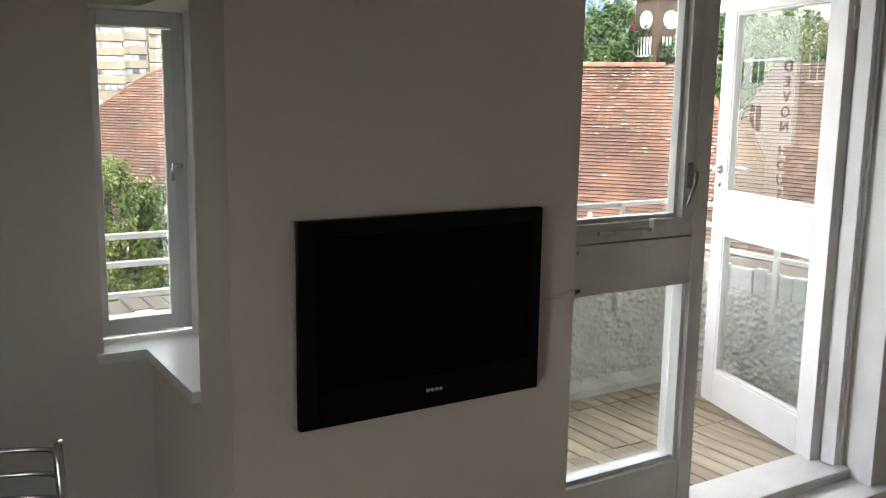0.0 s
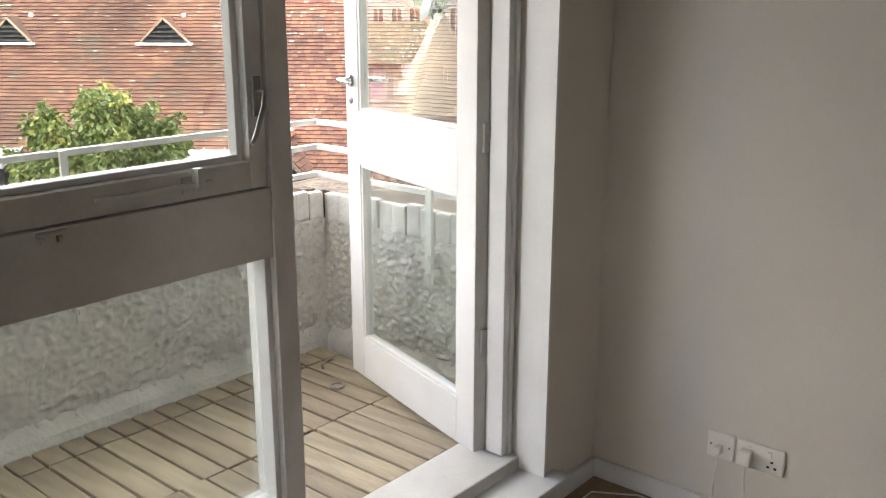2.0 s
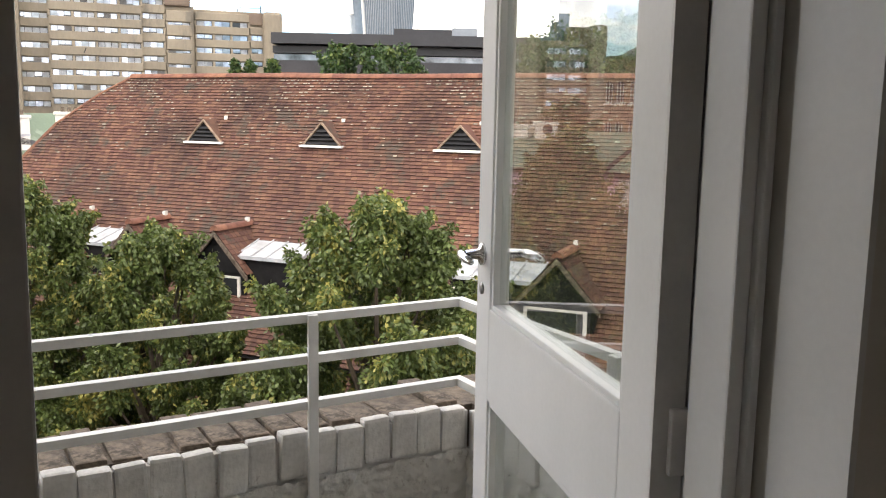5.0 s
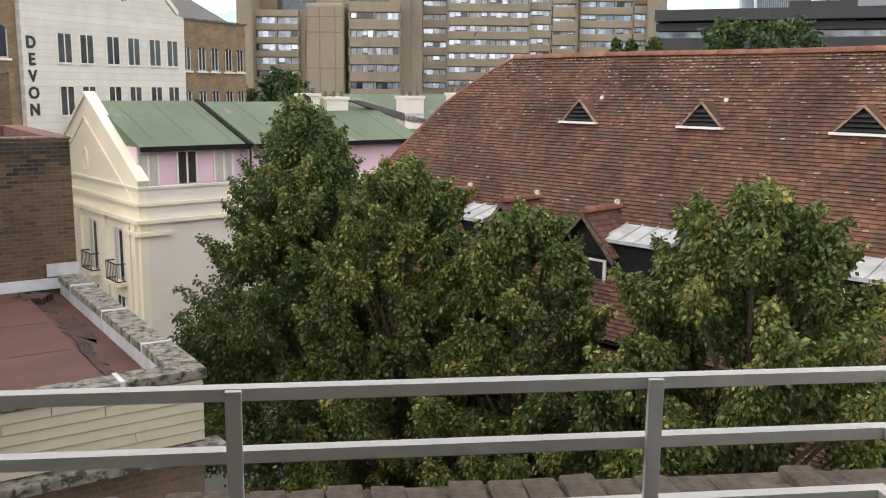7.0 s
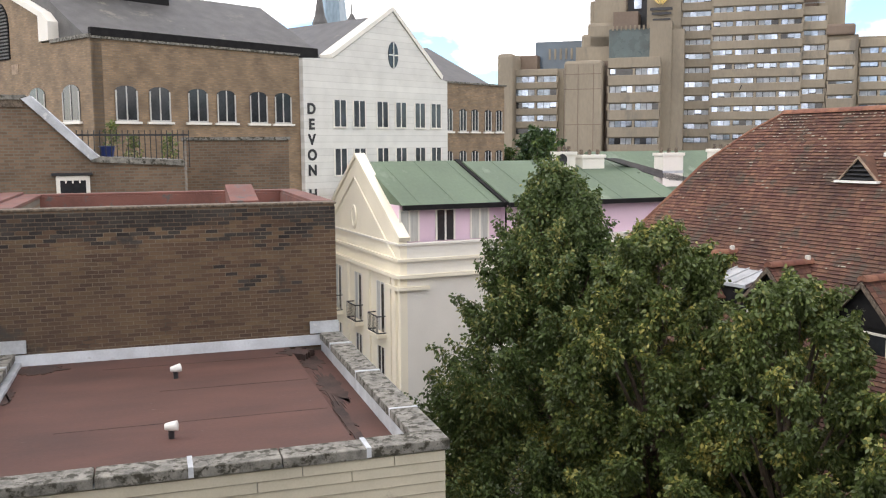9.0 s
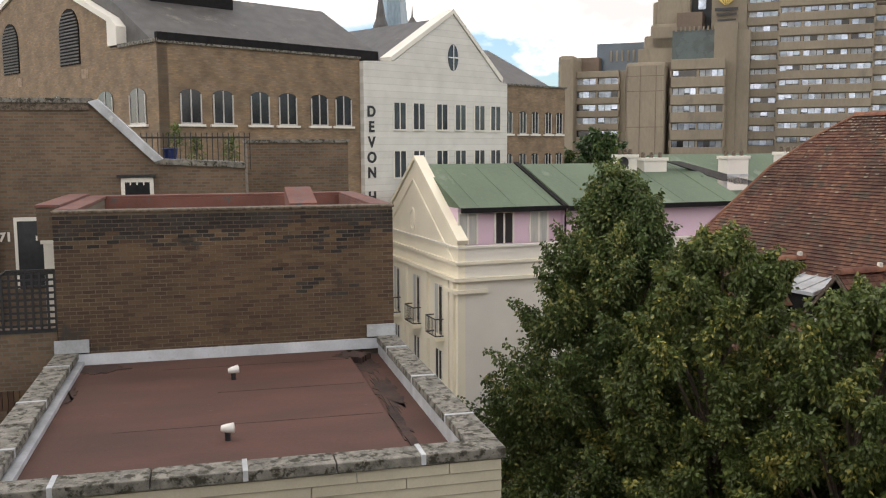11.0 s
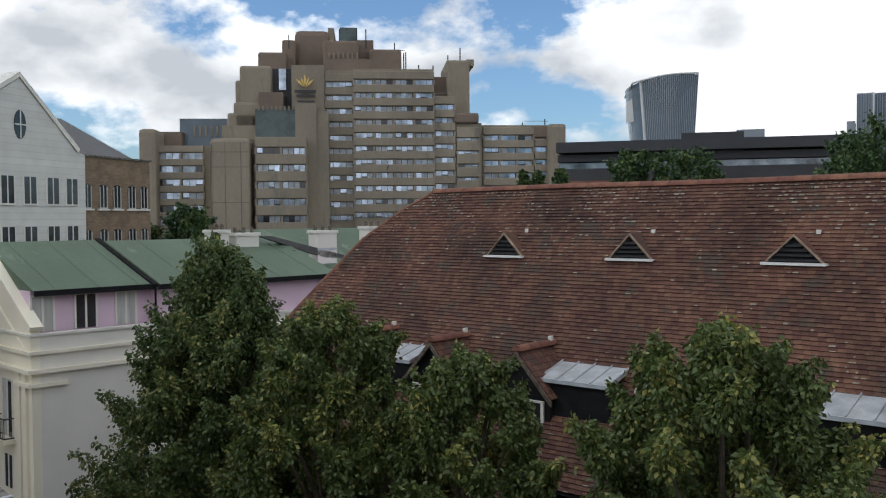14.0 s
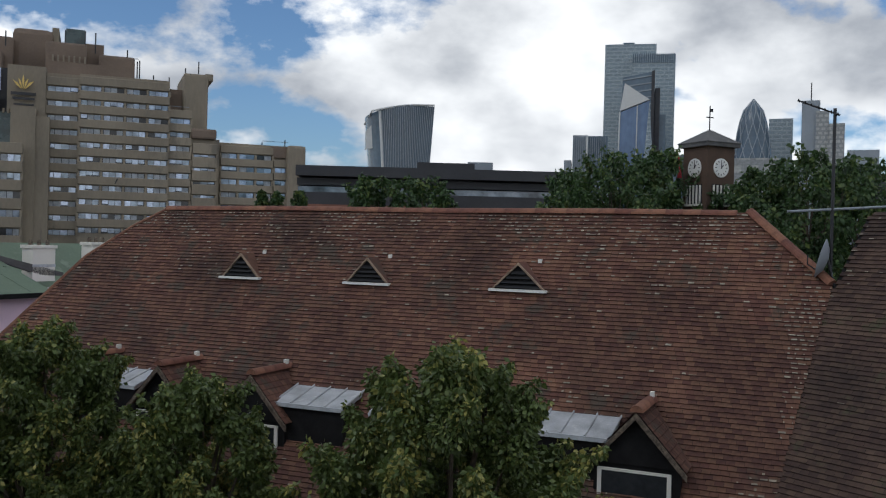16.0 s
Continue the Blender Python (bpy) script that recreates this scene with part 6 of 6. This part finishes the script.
for a, b in zip(rows_, rows_[1:]):
    for i in range(len(a)):
        bm.faces.new((a[i], a[(i + 1) % len(a)], b[(i + 1) % len(a)], b[i]))
bm.faces.new(rows_[-1])
bmesh.ops.recalc_face_normals(bm, faces=bm.faces)
part("glass_body", bm, M_TOWERD, wk)
for j in range(30):
    pts = []
    for k in range(10):
        f = k / 9
        b, c = Vector(flare(f)[1]), Vector(flare(f)[2])
        p = b.lerp(c, j / 29) + Vector((0, -5)) * math.sin(j / 29 * math.pi)
        pts.append((p.x, p.y - 0.4, flare_z(f, p.x) + 0.5))
    part("fin", tube(pts, 0.32 if j else 1.3, 5), M_TOWERW if j == 0 else M_HAZE, wk)
pts = [(-37, 33, flare_z(1, -37) - 6)] + [(-37 + i * 8.75, -6, flare_z(1, -37 + i * 8.75) + 0.5) for i in range(1, 9)]
part("roof_rim", tube(pts, 1.0, 6), M_TOWERW, wk)
part("sky_garden", prism([(-35, 92), (-22, 95), (-22, 117), (-29, 117), (-35, 110)], 6, 8, "y"), M_TOWERW, wk)
t22 = far_thing("stepped_glass_tower", "very tall pale glass tower with stepped tops", "tower", 41.3, 1000)


def far_block(par, name, a0, a1, el, y, material, az0, d, depth=35):
    x0, x1 = at(a0, 0, az0, d)[0], at(a1, 0, az0, d)[0]
    return part(name, boxes((x0, x1, y, y + depth, -12, at(az0, el, az0, d)[1])), material, par)


far_block(t22, "shaft", 39.2, 42.35, 12.6, 10, M_TGRID, 41.3, 1000)
far_block(t22, "shaft", 40.9, 43.5, 11.85, 0, M_TGRID, 41.3, 1000)
part("crown_slats", boxes(*[(at(40.92 + 0.13 * k, 0, 41.3, 1000)[0], at(40.98 + 0.13 * k, 0, 41.3, 1000)[0], -1.0, 0, at(41.3, 11.35, 41.3, 1000)[1], at(41.3, 11.9, 41.3, 1000)[1]) for k in range(20)]), M_TOWERD, t22)
part("roof_plant", boxes((at(40.3, 0, 41.3, 1000)[0], at(41.0, 0, 41.3, 1000)[0], 15, 25, 200, at(41.3, 12.75, 41.3, 1000)[1])), M_TOWERD, t22)
dk = far_thing("ladder_tower", "dark framed tapering office tower", "tower", 41.3, 930)
q_ = [at(a, e, 41.3, 930) for a, e in ((39.75, 0), (42.3, 0), (42.27, 10.85), (40.38, 10.5))]
part("shaft", prism(q_, 0, 35, "y"), M_TOWERD, dk)
for k in range(14):
    e = 10.3 - 0.42 * k
    part("floor_band", prism([at(40.4 - 0.06 * k, e, 41.3, 930), at(42.2, e + 0.28, 41.3, 930), at(42.2, e + 0.34, 41.3, 930), at(40.4 - 0.06 * k, e + 0.08, 41.3, 930)], -0.8, 0, "y"), M_HAZE, dk)
part("edge_frame", prism([at(42.1, 0, 41.3, 930), at(42.32, 0, 41.3, 930), at(42.29, 10.9, 41.3, 930), at(42.1, 10.85, 41.3, 930)], -1.6, 0, "y"), M_BLACKB, dk)
far_block(dk, "side_tower", 42.33, 42.63, 9.88, 3, M_BLACKB, 41.3, 930)
far_block(dk, "side_tower", 42.63, 43.0, 8.3, 6, M_TOWERD, 41.3, 930)
sc = far_thing("faceted_tower", "pointed faceted glass tower with a bright slanted top", "tower", 41.3, 850)
part("shaft", prism([at(40.0, -1, 41.3, 850), at(42.75, -1, 41.3, 850), at(42.0, 9.1, 41.3, 850), at(40.22, 8.4, 41.3, 850)], 0, 30, "y"), M_TBLUE, sc)
# Sun and shade on this tower are put into its facets' colours.
part("sunlit_facet", prism([at(40.22, 8.45, 41.3, 850), at(42.0, 9.15, 41.3, 850), at(40.48, 10.15, 41.3, 850)], -1, 25, "y"), M_TOWERW, sc)
part("shaded_facet", prism([at(41.25, -1, 41.3, 850), at(42.75, -1, 41.3, 850), at(42.0, 9.05, 41.3, 850)], -0.8, -0.2, "y"), M_TGRID, sc)
part("edge", tube([at(40.1, -1, 41.3, 850)[:1] + (-1.2, at(40.1, -1, 41.3, 850)[1]), at(40.22, 8.4, 41.3, 850)[:1] + (-1.2, at(40.22, 8.4, 41.3, 850)[1])], 0.7, 5), M_TOWERW, sc)
part("edge", tube([at(41.25, -1, 41.3, 850)[:1] + (-1.2, at(41.25, -1, 41.3, 850)[1]), at(41.27, 8.8, 41.3, 850)[:1] + (-1.2, at(41.27, 8.8, 41.3, 850)[1])], 0.5, 5), M_TOWERW, sc)
lb = far_thing("office_block", "dark cylinder-cornered office block with pale mullions", "tower", 38.3, 800)
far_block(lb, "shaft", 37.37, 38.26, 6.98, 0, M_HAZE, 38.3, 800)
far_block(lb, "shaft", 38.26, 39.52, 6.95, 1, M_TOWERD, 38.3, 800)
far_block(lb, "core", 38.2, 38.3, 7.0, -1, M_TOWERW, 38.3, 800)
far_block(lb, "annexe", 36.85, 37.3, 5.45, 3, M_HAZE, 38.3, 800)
for k in range(16):
    a = 37.4 + 0.13 * k
    far_block(lb, "mullion", a, a + 0.025, 6.9, -0.8, M_TOWERD if a < 38.2 else M_HAZE, 38.3, 800, 1)
gk = far_thing("bullet_tower", "bullet-shaped glass tower with a diamond lattice", "tower", 48.1, 900)
prof = []
for k in range(15):
    f = k / 14
    prof.append((19.5 * math.sqrt(max(0.0, 1 - max(0, (f - 0.25) / 0.75) ** 2.2)) * (0.9 + 0.1 * min(1, f / 0.25)) + 0.4, -12 + f * (900 * math.tan(radians(9.06)) + 12)))
part("glass_body", lathe(prof, 36), M_TOWERD, gk, smooth=True)
for s in (-1, 1):
    for j in range(12):
        pts = []
        for k in range(15):
            r, z = prof[k]
            a = j * math.tau / 12 + s * k * 0.22
            pts.append((r * 1.01 * math.cos(a), r * 1.01 * math.sin(a), z))
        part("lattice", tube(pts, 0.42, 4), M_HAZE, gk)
sb = far_thing("glass_office", "pale blue glass office block", "tower", 50, 950)
far_block(sb, "shaft", 49.0, 50.35, 7.9, 0, M_TGRID, 50, 950)
hr = far_thing("slim_tower", "slim pale office tower with a mast", "tower", 52, 900)
far_block(hr, "shaft", 50.8, 51.8, 8.9, 0, M_HAZE, 52, 900)
far_block(hr, "shaft", 51.6, 52.3, 8.25, -4, M_TGREY, 52, 900)
far_block(hr, "shaft", 52.3, 53.15, 7.5, -6, M_TGREY, 52, 900)
part("mast", tube([(at(51.3, 0, 52, 900)[0], 5, 130), (at(51.3, 0, 52, 900)[0], 5, 158)], 0.5, 6), M_IRON, hr)
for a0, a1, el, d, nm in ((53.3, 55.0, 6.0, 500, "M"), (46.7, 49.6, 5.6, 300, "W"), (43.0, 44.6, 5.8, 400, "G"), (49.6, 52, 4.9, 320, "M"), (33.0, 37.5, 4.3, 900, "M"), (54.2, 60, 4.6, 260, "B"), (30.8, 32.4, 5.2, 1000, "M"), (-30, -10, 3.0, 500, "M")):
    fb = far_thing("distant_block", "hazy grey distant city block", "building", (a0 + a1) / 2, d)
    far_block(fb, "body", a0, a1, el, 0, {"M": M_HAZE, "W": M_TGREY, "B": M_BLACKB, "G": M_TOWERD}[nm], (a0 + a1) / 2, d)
sh = far_thing("spire_tower", "tapering glass spire tower far off", "tower", -15.9, 1200)
part("shaft", lathe([(36, -12), (10, 1200 * math.tan(radians(11.5))), (4, 1200 * math.tan(radians(13)))], 6), M_TOWERG, sh)

# ---- clock tower ----
CD = 62.0
ck = far_thing("clock_tower", "brick clock tower with two white dials and a slate cap", "tower", 45.6, CD)
ck.matrix_world = ck.matrix_world @ pose(0, 0, 0, 0, 0, 42)
cw_ = 1.14
ztop, zc, zl = CD * math.tan(radians(6.2)), CD * math.tan(radians(4.95)), CD * math.tan(radians(3.45))
part("shaft", boxes((-cw_, cw_, -cw_, cw_, -14, ztop)), M_CLOCKB, ck)
part("cornice", boxes((-cw_ - 0.25, cw_ + 0.25, -cw_ - 0.25, cw_ + 0.25, ztop, ztop + 0.25)), M_SLATE, ck)
part("cap", prism([(-cw_ - 0.3, -cw_ - 0.3), (cw_ + 0.3, -cw_ - 0.3), (cw_ + 0.3, cw_ + 0.3), (-cw_ - 0.3, cw_ + 0.3)], ztop + 0.25, ztop + 0.3), M_SLATE, ck)
bm = bmesh.new()
b4 = [bm.verts.new((a * (cw_ + 0.3), b * (cw_ + 0.3), ztop + 0.3)) for a, b in ((-1, -1), (1, -1), (1, 1), (-1, 1))]
tp_ = bm.verts.new((0, 0, ztop + 1.25))
for i in range(4):
    bm.faces.new((b4[i], b4[(i + 1) % 4], tp_))
part("spire", bm, M_SLATE, ck)
part("weather_vane", tube([(0, 0, ztop + 1.2), (0, 0, ztop + 2.8)], 0.04, 6), M_IRON, ck)
part("vane_arm", boxes((-0.3, 0.3, -0.03, 0.03, ztop + 2.0, ztop + 2.06), (0.0, 0.25, -0.03, 0.03, ztop + 2.4, ztop + 2.6)), M_IRON, ck)
for rz in (0, -90):
    face = part("clock_face", lathe([(0.62, 0), (0.62, 0.06), (0.54, 0.08), (0.54, 0.05), (0.02, 0.05)], 28), M_PLASTIC, ck, "white clock dial")
    face.matrix_local = pose(0, 0, 0, 0, 0, rz) @ pose(0, -cw_, zc, 90)
    for k in range(12):
        nm_ = part("hour_mark", boxes((-0.025, 0.025, 0.38, 0.5, 0.05, 0.06)), M_IRON, face)
        nm_.matrix_local = pose(0, 0, 0, 0, 0, 30 * k)
    part("clock_hand", boxes((-0.03, 0.03, -0.05, 0.36, 0.06, 0.07)), M_IRON, face)
    hh = part("clock_hand", boxes((-0.035, 0.035, -0.05, 0.25, 0.07, 0.08)), M_IRON, face)
    hh.matrix_local = pose(0, 0, 0, 0, 0, -40)
    for zz in (zl,):
        bl = part("belfry_opening", boxes((-0.72, 0.72, -cw_ - 0.05, -cw_, zz - 0.75, zz + 0.55)), M_WIN, ck)
        bl.matrix_local = pose(0, 0, 0, 0, 0, rz)
        for k in range(5):
            part("column", tube([(-0.62 + 0.31 * k, -cw_ - 0.08, zz - 0.7), (-0.62 + 0.31 * k, -cw_ - 0.08, zz + 0.5)], 0.07, 8), M_WHITER, bl)
        part("ledge", boxes((-0.8, 0.8, -cw_ - 0.15, -cw_, zz - 0.85, zz - 0.72)), M_WHITER, bl)

bn = far_thing("banner", "red hanging banner beside the clock tower", "banner", 43.9, 64)
part("cloth", boxes((-0.12, 0.16, 0, 0.05, 64 * math.tan(radians(4.4)), 64 * math.tan(radians(5.7)))), mat("red_cloth", (0.4, 0.02, 0.03), 0.7, 0.85, 1.1, 2, 30, 0.1), bn)
part("pole", tube([(-0.15, 0.02, -14 + 1.6), (-0.15, 0.02, 64 * math.tan(radians(5.75)))], 0.03, 6), M_IRON, bn)

# ---- trees ----


def tree(name, label, x, y, base, top, radius, leaves, seed, material=M_LEAF, lean=0.0, cone=0.0, size=0.09, low=0.3, lobes=None):
    """A trunk with limbs, and leaves gathered in clumps round the limbs' ends."""
    rng = np.random.default_rng(seed)
    t = thing(name, label, "tree", m=pose(x, y, base))
    H = top - base
    bm = tube([(0, 0, 0), (0.08, 0.03, H * 0.3), (lean * 0.5, 0, H * 0.6), (lean, 0.0, H * 0.92)], [0.2, 0.16, 0.1, 0.03], 9)
    clumps = []
    n = lobes or 190
    for i in range(n):
        f = low + (1 - low) * ((i + rng.random()) / n)
        g = (f - low) / (1 - low)
        env = radius * (min(1.0, 1.06 * (1 - g) ** 0.43) if cone == 0 else (1 - g) ** 0.72) * (0.8 + 0.2 * min(1.0, 5 * g))
        a = i * 2.39996 + rng.random()
        r = env * (rng.uniform(0.6, 0.97) if i % 4 else rng.uniform(0.05, 0.6))
        c = Vector((math.cos(a) * r + lean * f, math.sin(a) * r, H * f))
        clumps.append((c, radius * rng.uniform(0.09, 0.17) * (1 - 0.45 * g)))
        if i % 3 == 0:
            tube([(lean * f * 0.6, 0, H * f * 0.75), tuple(Vector((lean * f * 0.6, 0, H * f * 0.75)).lerp(c, 0.55) + Vector((0, 0, 0.1))), tuple(c)], [0.06, 0.035, 0.012], 6, bm=bm)
    part("trunk", bm, M_BARK, t, "brown trunk and limbs")
    # twigs that stand out of the crown
    for i in range(n):
        c, r = clumps[i]
        out = Vector((c.x - lean * 0.5, c.y, 0))
        out = (out.normalized() if out.length > 0.01 else Vector((0, 0, 0))) * 0.7 + Vector((rng.normal() * 0.3, rng.normal() * 0.3, 0.8))
        for k in range(3):
            clumps.append((c + out * r * (0.7 + 0.5 * k), r * (0.52 - 0.13 * k)))
    # leaves: short folded blades, drooping, each with its own turn
    cs = np.array([tuple(c) for c, _ in clumps])
    rs = np.array([r for _, r in clumps])
    share = rs ** 2 / (rs ** 2).sum()
    pick = rng.choice(len(cs), leaves, p=share)
    d = rng.normal(size=(leaves, 3))
    d /= np.linalg.norm(d, axis=1, keepdims=True)
    rad = rng.random(leaves) ** 0.4
    spray = np.where(rng.random(leaves) < 0.12, 1.25 + 0.35 * rng.random(leaves), 1.0)
    p = cs[pick] + d * (rs[pick] * rad * spray)[:, None] * np.array((1, 1, 0.95))
    ax = d * 0.7 + rng.normal(size=(leaves, 3)) * 0.5 + np.array((0, 0, -0.75))
    ax /= np.linalg.norm(ax, axis=1, keepdims=True)
    side = np.cross(ax, rng.normal(size=(leaves, 3)))
    side /= np.linalg.norm(side, axis=1, keepdims=True)
    nrm = np.cross(ax, side)
    ln = size * rng.uniform(0.7, 1.35, leaves)[:, None]
    wd = ln * 0.3
    v = np.stack([p, p + ax * ln * 0.45 + side * wd + nrm * ln * 0.06, p + ax * ln, p + ax * ln * 0.45 - side * wd + nrm * ln * 0.06], 1).reshape(-1, 3)
    me = bpy.data.meshes.new("crown")
    me.vertices.add(len(v))
    me.vertices.foreach_set("co", v.ravel())
    nf = leaves
    idx = np.arange(nf * 4).reshape(-1, 4)
    tri = np.concatenate([idx[:, [0, 1, 2]], idx[:, [0, 2, 3]]], 1).reshape(-1)
    me.loops.add(len(tri))
    me.loops.foreach_set("vertex_index", tri.astype(np.int32))
    me.polygons.add(nf * 2)
    me.polygons.foreach_set("loop_start", np.arange(0, nf * 6, 3, dtype=np.int32))
    me.update()
    me.validate()
    me.materials.append(material)
    cr = new("crown", me)
    cr.parent = t
    tagged(cr, "dense small green leaves with yellowing tips", kind="stuff")
    return t


GB = -12.0
tree("street_tree", "broad green street tree with yellowing leaf tips", 8.85, 14.64, GB, -0.12, 3.15, 200000, 1, low=0.42, lean=0.2)
tree("street_tree", "round-headed green street tree before the hall", 6.14, 17.97, GB, -0.82, 2.55, 175000, 2, low=0.4)
tree("street_tree", "tall green street tree with yellowish crown", 4.1, 20.2, GB, -0.2, 2.8, 190000, 3, low=0.4)
tree("street_tree", "dark pointed green tree beside the cream house", 2.05, 23.0, GB, 0.95, 3.85, 195000, 4, M_LEAF_MID, low=0.36, cone=1.0, lobes=260)
for az, d, top, r, nm in ((40.0, 60, 5.6, 4.5, 11), (42.8, 62, 5.7, 4.0, 12), (37.5, 64, 4.6, 3.4, 13), (51.3, 55, 5.6, 4.2, 14), (54.0, 58, 5.0, 4.2, 15), (25.0, 60, 3.9, 3.0, 16), (28.0, 62, 3.9, 3.2, 17), (18.0, 75, 2.9, 0.75, 18), (18.9, 75, 2.9, 0.8, 22), (20.3, 75, 3.0, 1.0, 19), (48.5, 60, 4.7, 3.2, 20), (-3.0, 62, 0.8, 2.6, 21)):
    px_, py_ = O.x + d * math.sin(radians(az)), O.y + d * math.cos(radians(az))
    tree("background_tree", "dark green tree seen beyond the roofs", px_, py_, GB, O.z + d * math.tan(radians(top)), r * 1.4, 12000, nm, M_LEAF_DARK, size=0.3, low=0.62, lobes=70)

# ---- the bricks of the block behind the flat roof, course by course ----
random.seed(77)
BL, BH = 0.19, 0.0635
brick_mesh = [mesh_of("brick", boxes((-BL / 2 + 0.006, BL / 2 - 0.006, 0.006, 0.03, -BH / 2 + 0.006, BH / 2 - 0.006)), M_BRICK), mesh_of("brick", boxes((-BL / 4 + 0.005, BL / 4 - 0.005, 0.006, 0.03, -BH / 2 + 0.006, BH / 2 - 0.006)), M_BRICK)]
verts, faces, sooty_v, sooty_f, count, z, row = [], [], [], [], 0, -1.72, 0
while z < BT - 0.07:
    x = BX0 if row % 2 == 0 else BX0 - BL / 2
    while x < BX1 - 0.01:
        xa, xb = max(x, BX0), min(x + BL, BX1)
        if z < -0.75 and 2.2 < xa and xb < 6.0 and count < 300:
            b = new("brick", brick_mesh[0])
            b.parent, b.matrix_local = blk, pose((xa + xb) / 2, Y1 + random.uniform(-0.002, 0.002), z, 0, random.uniform(-0.4, 0.4), random.uniform(-0.5, 0.5))
            count += 1
        elif xb - xa > 0.03:
            o = random.uniform(-0.003, 0.003)
            x0, x1, y0, y1, z0, z1 = xa + 0.006, xb - 0.006, Y1 + 0.006 + o, Y1 + 0.03, z - BH / 2 + 0.006, z + BH / 2 - 0.006
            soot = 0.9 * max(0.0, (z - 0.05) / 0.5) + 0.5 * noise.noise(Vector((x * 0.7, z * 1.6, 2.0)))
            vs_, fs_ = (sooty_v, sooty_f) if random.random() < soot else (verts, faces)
            base = len(vs_)
            vs_ += [(x0, y0, z0), (x1, y0, z0), (x1, y0, z1), (x0, y0, z1), (x0, y1, z0), (x1, y1, z0), (x1, y1, z1), (x0, y1, z1)]
            fs_ += [tuple(base + i for i in f) for f in ((0, 1, 2, 3), (0, 4, 5, 1), (3, 2, 6, 7), (0, 3, 7, 4), (1, 5, 6, 2))]
        x += BL
    z += BH
    row += 1
quads("brickwork", verts, faces, M_BRICKS, blk, "brown and ochre stock bricks", "stuff")
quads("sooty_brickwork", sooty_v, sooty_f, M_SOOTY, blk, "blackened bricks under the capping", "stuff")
